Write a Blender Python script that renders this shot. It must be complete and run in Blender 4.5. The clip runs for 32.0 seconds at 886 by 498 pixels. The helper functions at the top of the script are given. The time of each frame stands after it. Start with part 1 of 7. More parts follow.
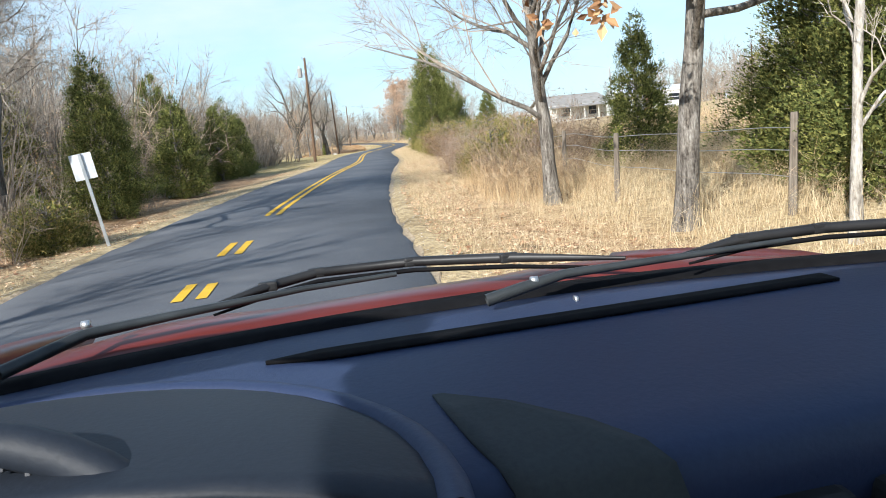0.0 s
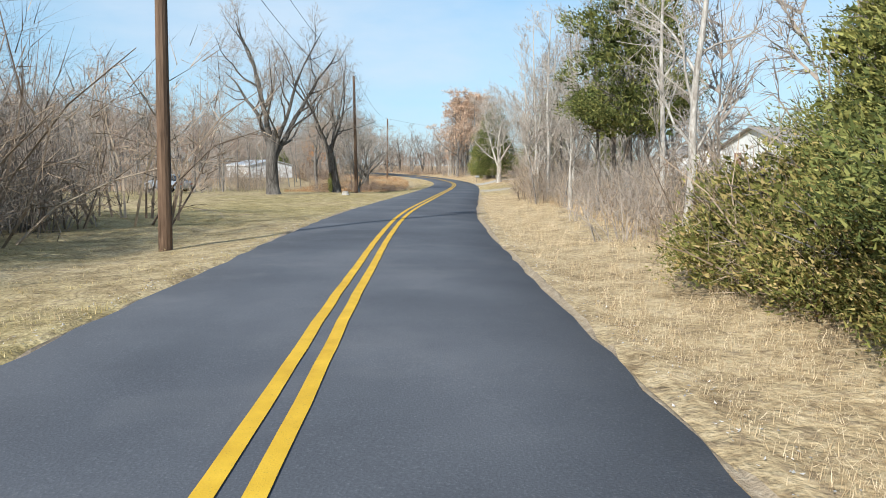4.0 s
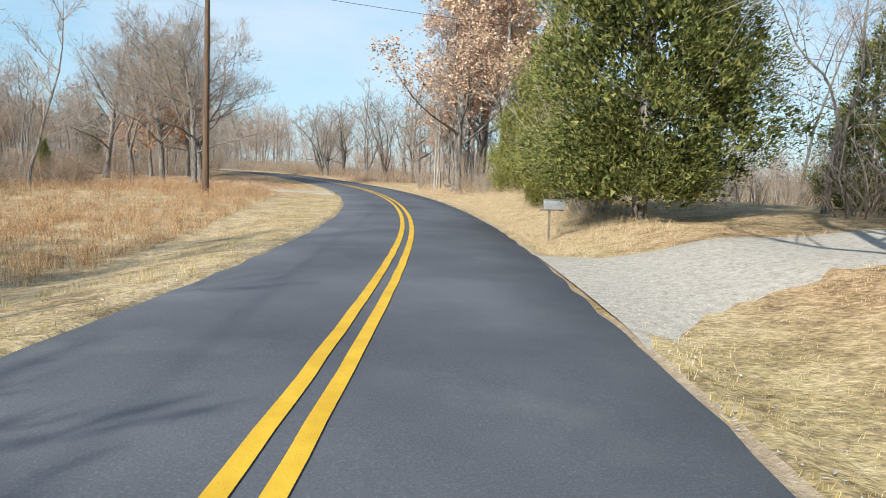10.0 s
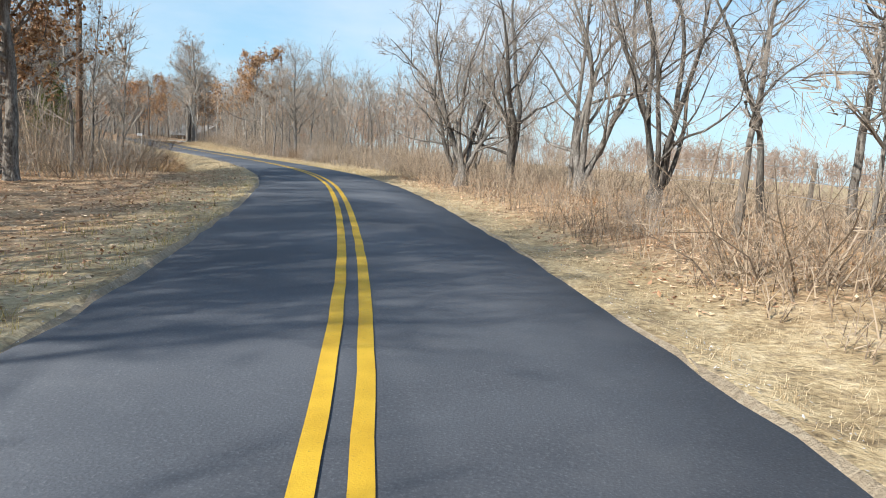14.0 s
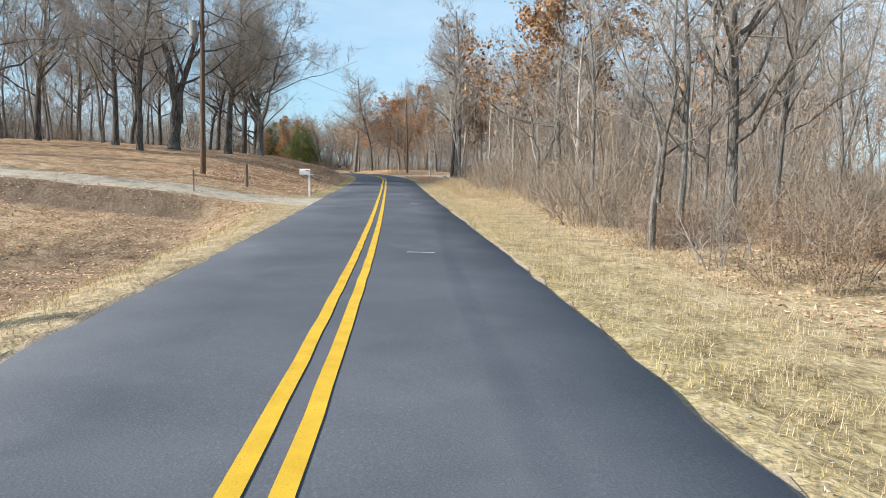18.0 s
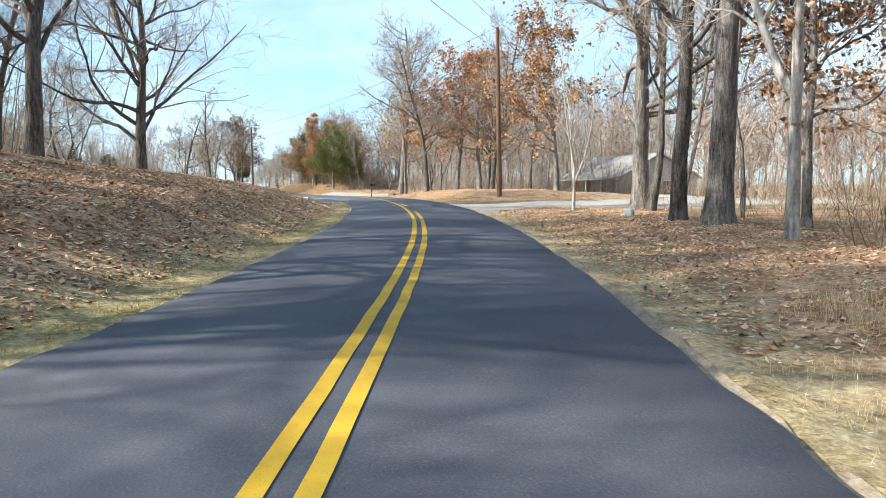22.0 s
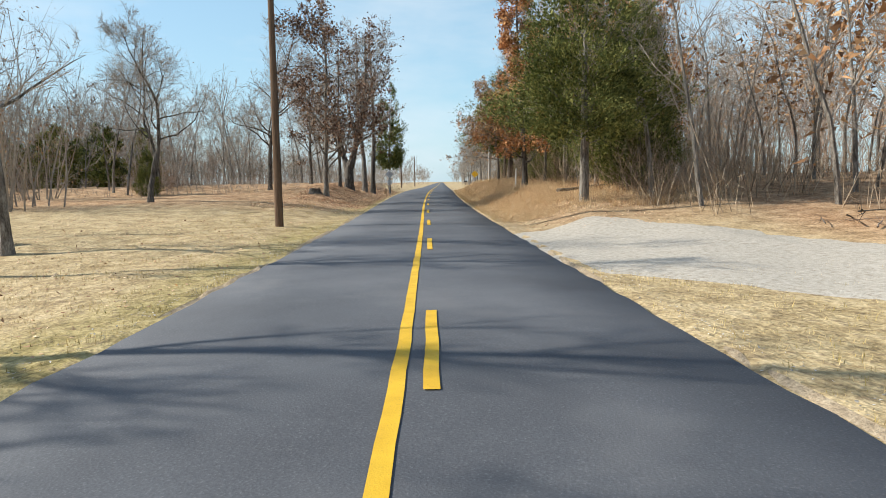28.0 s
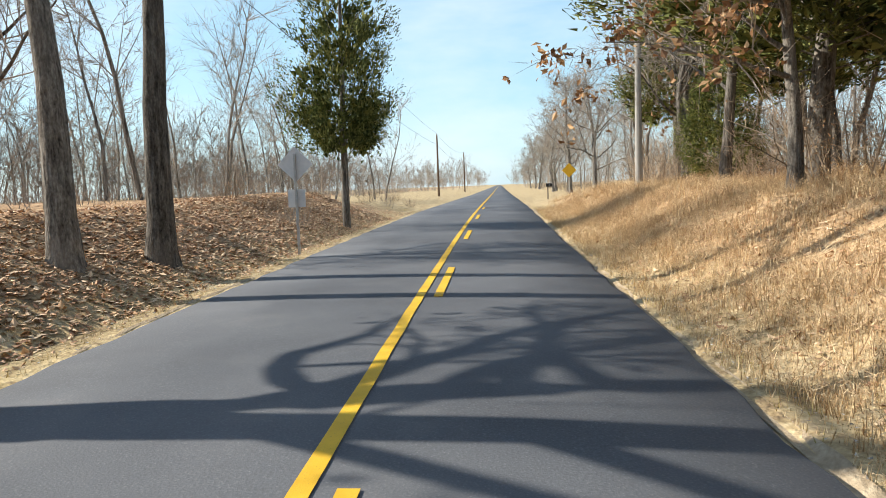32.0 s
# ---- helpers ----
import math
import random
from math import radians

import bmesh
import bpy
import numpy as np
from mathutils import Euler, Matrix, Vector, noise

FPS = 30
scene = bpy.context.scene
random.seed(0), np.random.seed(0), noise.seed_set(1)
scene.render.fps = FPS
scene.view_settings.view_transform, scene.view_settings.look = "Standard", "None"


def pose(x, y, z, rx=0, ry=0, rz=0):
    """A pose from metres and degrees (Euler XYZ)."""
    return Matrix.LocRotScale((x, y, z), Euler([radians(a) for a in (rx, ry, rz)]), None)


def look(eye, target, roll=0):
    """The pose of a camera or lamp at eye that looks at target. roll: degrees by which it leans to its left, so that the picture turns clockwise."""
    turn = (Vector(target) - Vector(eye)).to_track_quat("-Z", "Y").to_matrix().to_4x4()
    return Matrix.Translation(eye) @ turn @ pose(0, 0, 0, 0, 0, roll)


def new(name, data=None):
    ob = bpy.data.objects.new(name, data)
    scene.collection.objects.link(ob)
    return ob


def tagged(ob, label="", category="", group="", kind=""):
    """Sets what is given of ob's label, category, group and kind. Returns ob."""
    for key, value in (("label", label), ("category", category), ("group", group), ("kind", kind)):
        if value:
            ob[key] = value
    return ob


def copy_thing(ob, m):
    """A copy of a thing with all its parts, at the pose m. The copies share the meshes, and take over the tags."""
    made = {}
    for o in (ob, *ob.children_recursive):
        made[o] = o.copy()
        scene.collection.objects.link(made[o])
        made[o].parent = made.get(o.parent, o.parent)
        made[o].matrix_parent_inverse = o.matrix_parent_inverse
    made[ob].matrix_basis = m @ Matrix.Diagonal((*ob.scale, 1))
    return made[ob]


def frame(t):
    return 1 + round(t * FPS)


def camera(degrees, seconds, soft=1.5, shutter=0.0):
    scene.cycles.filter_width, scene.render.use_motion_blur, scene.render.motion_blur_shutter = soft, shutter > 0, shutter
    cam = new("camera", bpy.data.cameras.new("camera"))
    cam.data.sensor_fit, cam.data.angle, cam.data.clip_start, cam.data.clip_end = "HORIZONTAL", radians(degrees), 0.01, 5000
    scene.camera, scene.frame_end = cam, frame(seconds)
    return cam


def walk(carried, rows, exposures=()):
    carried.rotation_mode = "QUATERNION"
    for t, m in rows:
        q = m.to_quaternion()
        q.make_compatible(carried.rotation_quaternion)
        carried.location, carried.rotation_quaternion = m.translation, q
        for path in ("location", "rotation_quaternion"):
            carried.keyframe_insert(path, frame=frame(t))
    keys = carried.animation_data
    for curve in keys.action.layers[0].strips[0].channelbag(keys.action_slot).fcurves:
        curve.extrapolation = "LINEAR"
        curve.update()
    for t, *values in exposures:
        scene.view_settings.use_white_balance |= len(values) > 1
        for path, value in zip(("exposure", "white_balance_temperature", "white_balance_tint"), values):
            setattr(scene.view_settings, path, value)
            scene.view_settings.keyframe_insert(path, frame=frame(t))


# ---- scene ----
EXPOSURE, SKY, SUN = 0.55, 0.12, 4.6
cam = camera(65.4, 32.0, soft=0.95)


def aim(t, x, y, z, yaw, pitch, roll):
    """A row of the drive: seconds, place, and degrees to the left, up and of lean."""
    a, p = radians(yaw), radians(pitch)
    ahead = Vector((-math.sin(a) * math.cos(p), math.cos(a) * math.cos(p), math.sin(p)))
    eye = Vector((x, y, z))
    return t, look(eye, eye + ahead, roll)


DRIVE = [
    (0, 0.00, -0.00, 0.00, -5.28, -9.98, -5.88),
    (0.5, -0.60, 6.38, -0.02, -7.67, -10.06, -4.59),
    (1, -1.05, 12.69, -0.05, -9.17, -9.41, -0.35),
    (1.5, -1.19, 19.04, -0.07, -8.92, -8.08, 0.55),
    (2, -1.05, 25.51, -0.08, -5.98, -7.12, 1.44),
    (2.5, -0.77, 32.03, -0.08, -2.39, -6.73, 1.81),
    (3, -0.32, 38.69, -0.10, -2.75, -6.77, 1.49),
    (3.5, 0.14, 45.39, -0.13, -2.47, -6.84, 0.71),
    (5.5, 0.47, 71.69, -0.42, -2.74, -7.23, -0.79),
    (6, 1.09, 78.16, -0.46, -2.11, -7.30, -1.46),
    (6.5, 1.77, 84.60, -0.52, -2.21, -7.52, -1.85),
    (7, 2.38, 91.03, -0.58, -2.09, -7.95, -1.20),
    (7.5, 3.00, 97.51, -0.61, -1.81, -8.48, 0.06),
    (8, 3.63, 104.01, -0.65, -1.71, -8.98, 0.45),
    (8.5, 4.21, 110.40, -0.73, -1.64, -8.85, 0.73),
    (9, 4.77, 116.95, -0.85, -1.79, -7.72, 1.02),
    (9.5, 5.31, 123.56, -0.97, -1.95, -6.41, 1.46),
    (10, 5.75, 130.07, -1.07, -2.06, -6.27, 2.16),
    (10.5, 6.07, 136.55, -1.13, -1.78, -6.24, 1.85),
    (11, 6.21, 143.03, -1.12, -0.65, -6.20, 2.28),
    (11.5, 6.12, 149.48, -1.12, 1.43, -6.35, 2.65),
    (12, 5.73, 155.76, -1.11, 1.61, -6.37, 3.08),
    (12.5, 4.99, 162.01, -1.09, 3.13, -6.47, 2.96),
    (13, 4.03, 168.25, -1.03, 6.44, -6.66, 3.10),
    (13.5, 2.67, 174.45, -0.93, 9.62, -6.98, 3.37),
    (14, 0.91, 180.54, -0.80, 13.00, -7.45, 3.84),
    (14.5, -1.30, 186.90, -0.66, 14.87, -8.13, 4.60),
    (16.5, -12.41, 210.48, -0.20, 30.48, -7.22, 4.54),
    (17, -16.20, 215.77, -0.19, 33.58, -7.19, 3.70),
    (17.5, -20.18, 220.90, -0.20, 36.10, -6.82, 2.33),
    (18, -24.31, 225.95, -0.21, 37.37, -6.46, 0.97),
    (18.5, -28.55, 230.96, -0.20, 39.50, -6.13, 0.76),
    (19, -32.84, 235.99, -0.16, 40.27, -5.89, -0.27),
    (19.5, -37.17, 240.98, -0.11, 41.09, -5.74, -0.98),
    (20, -41.62, 246.07, -0.07, 41.68, -5.66, -0.86),
    (20.5, -46.14, 251.03, -0.07, 42.23, -5.51, -1.16),
    (21, -50.56, 255.95, -0.07, 42.68, -5.31, -0.89),
    (21.5, -54.95, 260.80, -0.02, 43.25, -5.27, -0.56),
    (22, -59.34, 265.62, 0.09, 43.83, -5.24, -0.23),
    (22.5, -63.62, 270.39, 0.25, 44.41, -5.17, 0.51),
    (23, -67.98, 275.04, 0.40, 44.97, -4.89, 1.76),
    (23.5, -72.52, 279.46, 0.51, 46.12, -4.76, 2.57),
    (24, -77.34, 283.72, 0.61, 48.34, -5.04, 2.82),
    (24.5, -82.26, 287.80, 0.70, 50.97, -5.25, 2.21),
    (25, -87.44, 291.63, 0.77, 53.20, -5.77, 2.06),
    (25.5, -92.76, 295.21, 0.82, 56.27, -5.99, 1.66),
    (26, -98.34, 298.57, 0.84, 59.06, -5.96, 1.06),
    (26.5, -104.06, 301.82, 0.83, 61.09, -6.06, -0.62),
    (28.5, -126.17, 313.47, 0.41, 62.21, -5.46, -0.89),
    (29, -131.86, 316.51, 0.40, 62.94, -5.45, -1.10),
    (29.5, -137.58, 319.62, 0.40, 63.51, -5.50, -1.66),
    (30, -143.34, 322.73, 0.41, 64.10, -5.11, -2.58),
    (30.5, -149.11, 325.77, 0.41, 64.24, -5.30, -2.95),
    (31, -154.70, 328.70, 0.45, 64.93, -5.48, -2.20),
    (31.5, -160.20, 331.61, 0.52, 65.77, -5.33, -2.14),
    (32, -165.80, 334.48, 0.62, 66.70, -5.22, -2.06),
]
walk(cam, [aim(*row) for row in DRIVE], exposures=[(t, EXPOSURE + more, kelvin, 9) for t, more, kelvin in (
    (0, 0.2, 6000), (1.5, 0.0, 5900), (3, -0.13, 5900), (7, -0.1, 6080), (10, -0.05, 6100), (14, 0, 6000), (17, 0.05, 6000), (18.5, 0.0, 6000), (20, 0.26, 6150), (22, 0.5, 6100),
    (23.2, 0.42, 6100), (24.6, 0.12, 6250), (26, -0.05, 6300), (29, 0.05, 6550), (30, 0.12, 6650), (31, 0.3, 6600), (32, 0.26, 6550))])

# ---- light ----
SUN_AZIMUTH, SUN_HEIGHT = 146.0, 31.0  # degrees to the left of +y, and above the ground
world = bpy.data.worlds.new("sky")
scene.world = world
world.use_nodes = True
wn = world.node_tree.nodes
sky = wn.new("ShaderNodeTexSky")
sky.sky_type, sky.sun_disc = "NISHITA", False
sky.sun_elevation, sky.sun_rotation = radians(SUN_HEIGHT), radians(-SUN_AZIMUTH)
sky.air_density, sky.dust_density, sky.ozone_density = 1.0, 0.45, 1.1
wn["Background"].inputs["Strength"].default_value = SKY
# a thin, even winter haze over the clear sky, with faint high cloud
wl = world.node_tree.links
haze = wn.new("ShaderNodeMix")
haze.data_type = "RGBA"
haze.inputs["B"].default_value = (2.35, 4.0, 5.0, 1)
wl.new(sky.outputs[0], haze.inputs["A"])
air = wn.new("ShaderNodeTexCoord")
# the haze thins out towards the zenith
height = wn.new("ShaderNodeSeparateXYZ")
wl.new(air.outputs["Generated"], height.inputs[0])
thin = wn.new("ShaderNodeValToRGB")
thin.color_ramp.elements[0].position, thin.color_ramp.elements[0].color = 0.0, (0.72, 0.72, 0.72, 1)
thin.color_ramp.elements[1].position, thin.color_ramp.elements[1].color = 0.75, (0.1, 0.1, 0.1, 1)
wl.new(height.outputs["Z"], thin.inputs[0])
wl.new(thin.outputs[0], haze.inputs["Factor"])
flat = wn.new("ShaderNodeMapping")
flat.inputs["Scale"].default_value = (1.0, 1.0, 3.2)
wl.new(air.outputs["Generated"], flat.inputs["Vector"])
puff = wn.new("ShaderNodeTexNoise")
puff.inputs["Scale"].default_value, puff.inputs["Detail"].default_value, puff.inputs["Roughness"].default_value = 1.7, 6.0, 0.6
wl.new(flat.outputs[0], puff.inputs["Vector"])
veil = wn.new("ShaderNodeValToRGB")
veil.color_ramp.elements[0].position, veil.color_ramp.elements[0].color = 0.46, (0, 0, 0, 1)
veil.color_ramp.elements[1].position, veil.color_ramp.elements[1].color = 0.72, (0.7, 0.7, 0.7, 1)
wl.new(puff.outputs["Fac"], veil.inputs[0])
cirrus = wn.new("ShaderNodeMix")
cirrus.data_type = "RGBA"
cirrus.inputs["B"].default_value = (4.7, 5.2, 5.6, 1)
wl.new(veil.outputs[0], cirrus.inputs["Factor"])
wl.new(haze.outputs["Result"], cirrus.inputs["A"])
wl.new(cirrus.outputs["Result"], wn["Background"].inputs["Color"])
sun = new("sun", bpy.data.lights.new("sun", "SUN"))
sun.data.energy, sun.data.angle, sun.data.color = SUN, radians(0.6), (1.0, 0.93, 0.82)
_a, _e = radians(SUN_AZIMUTH), radians(SUN_HEIGHT)
sun.matrix_world = look((0, 0, 50), Vector((0, 0, 50)) - Vector((-math.sin(_a) * math.cos(_e), math.cos(_a) * math.cos(_e), math.sin(_e))))

# ---- materials ----
def mat(name, rough=0.8, metal=0.0, spec=0.3):
    m = bpy.data.materials.new(name)
    m.use_nodes = True
    b = m.node_tree.nodes["Principled BSDF"]
    b.inputs["Roughness"].default_value, b.inputs["Metallic"].default_value = rough, metal
    b.inputs["Specular IOR Level"].default_value = spec
    return m, m.node_tree, b


def tex_noise(nt, scale, detail=4.0, coord="Object", rough=0.55, stretch=None):
    tc = nt.nodes.new("ShaderNodeTexCoord")
    n = nt.nodes.new("ShaderNodeTexNoise")
    n.inputs["Scale"].default_value, n.inputs["Detail"].default_value, n.inputs["Roughness"].default_value = scale, detail, rough
    if stretch:
        mp = nt.nodes.new("ShaderNodeMapping")
        mp.inputs["Scale"].default_value = stretch
        nt.links.new(tc.outputs[coord], mp.inputs["Vector"])
        nt.links.new(mp.outputs[0], n.inputs["Vector"])
    else:
        nt.links.new(tc.outputs[coord], n.inputs["Vector"])
    return n.outputs["Fac"]


def ramp(nt, fac, stops):
    r = nt.nodes.new("ShaderNodeValToRGB")
    el = r.color_ramp.elements
    while len(el) < len(stops):
        el.new(0.5)
    for e, (p, c) in zip(el, stops):
        e.position, e.color = p, (*c, 1)
    nt.links.new(fac, r.inputs[0])
    return r.outputs[0]


def mixed(nt, fac, a, b, mode="MIX"):
    m = nt.nodes.new("ShaderNodeMix")
    m.data_type, m.blend_type = "RGBA", mode
    for sock, v in ((m.inputs["Factor"], fac), (m.inputs["A"], a), (m.inputs["B"], b)):
        if isinstance(v, (int, float)):
            sock.default_value = v
        elif isinstance(v, tuple):
            sock.default_value = (*v, 1)
        else:
            nt.links.new(v, sock)
    return m.outputs["Result"]


def bump(nt, b, height, strength=0.4, dist=0.02):
    n = nt.nodes.new("ShaderNodeBump")
    n.inputs["Strength"].default_value, n.inputs["Distance"].default_value = strength, dist
    nt.links.new(height, n.inputs["Height"])
    nt.links.new(n.outputs[0], b.inputs["Normal"])


def plain(name, stops, scale=6.0, rough=0.8, metal=0.0, spec=0.3, bumps=0.3, dist=0.01, stretch=None, per=None, fine=4.0):
    """A surface whose colour runs over the stops by two sizes of grain, and by piece where per is given."""
    m, nt, b = mat(name, rough, metal, spec)
    f1 = tex_noise(nt, scale, stretch=stretch)
    f2 = tex_noise(nt, scale * fine, stretch=stretch)
    f = mixed(nt, 0.4, f1, f2)
    if per:
        g = nt.nodes.new("ShaderNodeNewGeometry" if per == "island" else "ShaderNodeObjectInfo")
        f = mixed(nt, 0.55, f, g.outputs["Random Per Island" if per == "island" else "Random"])
    c = ramp(nt, f, stops)
    nt.links.new(c, b.inputs["Base Color"])
    if bumps:
        bump(nt, b, f2, bumps, dist)
    return m


def two(a, b):
    return [(0.28, a), (0.72, b)]


M = {}


def bark(name, dark, middle, light, furrow=13.0):
    """Bark: long furrows between rough plates, with broad paler patches."""
    m, nt, b = mat(name, 0.95, 0, 0.08)
    ridge = tex_noise(nt, furrow, 4.0, stretch=(1.0, 1.0, 0.16), rough=0.65)
    plate = tex_noise(nt, furrow * 2.6, 3.0, stretch=(1.0, 1.0, 0.45), rough=0.6)
    patch = tex_noise(nt, 1.1, 4.0, stretch=(1.0, 1.0, 0.6))
    f = mixed(nt, 0.35, ridge, plate)
    c = ramp(nt, f, [(0.36, dark), (0.5, middle), (0.64, light)])
    c = mixed(nt, ramp(nt, patch, [(0.48, (0, 0, 0)), (0.7, (0.5, 0.5, 0.5))]), c, light)
    nt.links.new(c, b.inputs["Base Color"])
    bump(nt, b, f, 1.0, 0.06)
    return m


M["bark"] = bark("bark_grey", (0.045, 0.038, 0.032), (0.18, 0.16, 0.138), (0.36, 0.335, 0.295))
M["bark_dark"] = bark("bark_dark", (0.026, 0.022, 0.019), (0.105, 0.093, 0.08), (0.23, 0.21, 0.183))
M["bark_pale"] = bark("bark_pale", (0.2, 0.17, 0.135), (0.42, 0.385, 0.335), (0.62, 0.59, 0.53), 8.0)
M["bark_plane"] = bark("bark_mottled", (0.13, 0.105, 0.085), (0.36, 0.32, 0.265), (0.62, 0.58, 0.50), 9.0)
M["twig"] = plain("twig_grey", two((0.198, 0.166, 0.137), (0.492, 0.426, 0.354)), 2.0, 0.95, spec=0.1, bumps=0)
M["twig_dark"] = plain("twig_dark_grey", two((0.102, 0.084, 0.0696), (0.3, 0.258, 0.216)), 2.0, 0.95, spec=0.1, bumps=0)
M["twig_pale"] = plain("twig_pale", two((0.28, 0.24, 0.2), (0.52, 0.47, 0.40)), 2.0, 0.95, spec=0.1, bumps=0)
M["twig_red"] = plain("twig_reddish", two((0.206, 0.152, 0.12), (0.475, 0.369, 0.288)), 2.0, 0.95, spec=0.1, bumps=0)
M["thicket"] = plain("thicket_twig", two((0.15, 0.112, 0.08), (0.49, 0.385, 0.275)), 1.2, 0.95, spec=0.1, bumps=0, per="island")
M["oak_leaf"] = plain("dry_oak_leaf", [(0.25, (0.16, 0.08, 0.04)), (0.5, (0.40, 0.22, 0.105)), (0.75, (0.60, 0.39, 0.21))], 1.5, 0.75, spec=0.2, bumps=0, per="island")
M["brown_leaf"] = plain("withered_oak_leaf", [(0.25, (0.085, 0.05, 0.036)), (0.5, (0.20, 0.12, 0.08)), (0.75, (0.40, 0.265, 0.18))], 1.5, 0.8, spec=0.15, bumps=0, per="island")
M["rust_leaf"] = plain("rust_orange_oak_leaf", [(0.25, (0.22, 0.085, 0.035)), (0.5, (0.50, 0.235, 0.09)), (0.75, (0.72, 0.42, 0.2))], 1.5, 0.75, spec=0.2, bumps=0, per="island")
M["bramble_leaf"] = plain("withered_bramble_leaf", [(0.25, (0.085, 0.05, 0.03)), (0.5, (0.21, 0.125, 0.07)), (0.75, (0.42, 0.28, 0.17))], 1.5, 0.8, spec=0.15, bumps=0, per="island")
M["tan_leaf"] = plain("dry_tan_leaf", [(0.25, (0.336, 0.213, 0.134)), (0.5, (0.582, 0.403, 0.274)), (0.75, (0.784, 0.594, 0.431))], 1.5, 0.75, spec=0.2, bumps=0, per="island")
M["cedar"] = plain("cedar_green", [(0.25, (0.0429, 0.0558, 0.015)), (0.5, (0.129, 0.15, 0.0408)), (0.75, (0.29, 0.284, 0.0858))], 0.9, 0.8, spec=0.2, bumps=0, per="island")
M["cedar_gold"] = plain("cedar_bronze", [(0.25, (0.055, 0.066, 0.016)), (0.5, (0.165, 0.175, 0.042)), (0.75, (0.37, 0.34, 0.1))], 0.9, 0.8, spec=0.2, bumps=0, per="island")
M["hedge_leaf"] = plain("hedge_olive_and_rust", [(0.25, (0.07, 0.08, 0.022)), (0.47, (0.19, 0.195, 0.05)), (0.66, (0.33, 0.275, 0.09)), (0.82, (0.46, 0.33, 0.15))], 0.9, 0.8, spec=0.15, bumps=0, per="island")
M["hay"] = plain("dry_grass_pale", [(0.2, (0.28, 0.2, 0.11)), (0.45, (0.53, 0.405, 0.24)), (0.75, (0.74, 0.61, 0.41))], 0.8, 0.85, spec=0.15, bumps=0, per="island")
M["sedge"] = plain("dry_grass_gold", [(0.25, (0.31, 0.205, 0.11)), (0.5, (0.56, 0.395, 0.225)), (0.75, (0.78, 0.60, 0.37))], 0.5, 0.85, spec=0.15, bumps=0, per="island")
M["rust_grass"] = plain("rusty_broom_grass", [(0.25, (0.17, 0.085, 0.04)), (0.5, (0.40, 0.23, 0.11)), (0.75, (0.64, 0.42, 0.22))], 0.5, 0.85, spec=0.15, bumps=0, per="island")
M["turf"] = plain("turf_blades", [(0.2, (0.20, 0.17, 0.045)), (0.45, (0.44, 0.34, 0.12)), (0.75, (0.72, 0.56, 0.29))], 0.35, 0.85, spec=0.15, bumps=0, per="island")
M["litter"] = plain("fallen_leaves", [(0.22, (0.21, 0.11, 0.065)), (0.5, (0.58, 0.355, 0.205)), (0.78, (0.86, 0.66, 0.44))], 1.0, 0.8, spec=0.2, bumps=0, per="island")
M["gravel"] = plain("gravel", [(0.25, (0.25, 0.21, 0.165)), (0.5, (0.46, 0.42, 0.355)), (0.75, (0.64, 0.60, 0.53))], 9.0, 0.95, spec=0.1, bumps=0.9, dist=0.02, fine=3.0)
M["gravel_dirt"] = plain("worn_gravel_and_dirt", [(0.25, (0.20, 0.155, 0.10)), (0.42, (0.40, 0.335, 0.24)), (0.6, (0.55, 0.48, 0.37)), (0.8, (0.70, 0.64, 0.54))], 2.2, 0.95, spec=0.1, bumps=0.9, dist=0.02, fine=7.0)
M["verge"] = plain("verge_grit", [(0.25, (0.22, 0.17, 0.11)), (0.5, (0.38, 0.30, 0.205)), (0.75, (0.55, 0.46, 0.33))], 9.0, 0.95, spec=0.1, bumps=0.9, dist=0.02, fine=3.0)
M["stone"] = plain("gravel_stone", two((0.28, 0.26, 0.23), (0.68, 0.65, 0.6)), 3.0, 0.9, spec=0.1, bumps=0, per="island")
M["wood_post"] = plain("weathered_post", two((0.10, 0.08, 0.065), (0.30, 0.26, 0.21)), 3.0, 0.95, bumps=0.6, stretch=(4, 4, 0.5))
M["pole_wood"] = plain("creosoted_pole", two((0.075, 0.045, 0.028), (0.21, 0.135, 0.085)), 2.0, 0.9, bumps=0.6, stretch=(6, 6, 0.35))
M["pole_grey"] = plain("grey_pole", two((0.24, 0.23, 0.21), (0.42, 0.40, 0.37)), 2.0, 0.9, bumps=0.4, stretch=(6, 6, 0.35))
M["white"] = plain("white_paint", two((0.68, 0.67, 0.63), (0.84, 0.83, 0.80)), 2.0, 0.55, bumps=0.08)
M["black"] = plain("black_paint", two((0.012, 0.012, 0.013), (0.035, 0.034, 0.034)), 4.0, 0.45, bumps=0.1)
M["metal"] = plain("galvanised_metal", two((0.42, 0.43, 0.44), (0.60, 0.61, 0.62)), 5.0, 0.42, metal=0.8, bumps=0.1)
M["sign_back"] = plain("aluminium_sign", two((0.62, 0.64, 0.66), (0.78, 0.79, 0.8)), 3.0, 0.5, metal=0.25, bumps=0.05)
M["sign_yellow"] = plain("yellow_sign_face", two((0.72, 0.40, 0.02), (0.85, 0.52, 0.04)), 3.0, 0.5, bumps=0.03)
M["siding"] = plain("white_siding", two((0.60, 0.60, 0.58), (0.78, 0.78, 0.76)), 0.6, 0.6, bumps=0.1)
M["siding_grey"] = plain("grey_siding", two((0.36, 0.37, 0.37), (0.5, 0.51, 0.5)), 0.6, 0.65, bumps=0.1)
M["shingle"] = plain("worn_shingles", two((0.19, 0.175, 0.16), (0.38, 0.36, 0.33)), 1.2, 0.9, bumps=0.4)
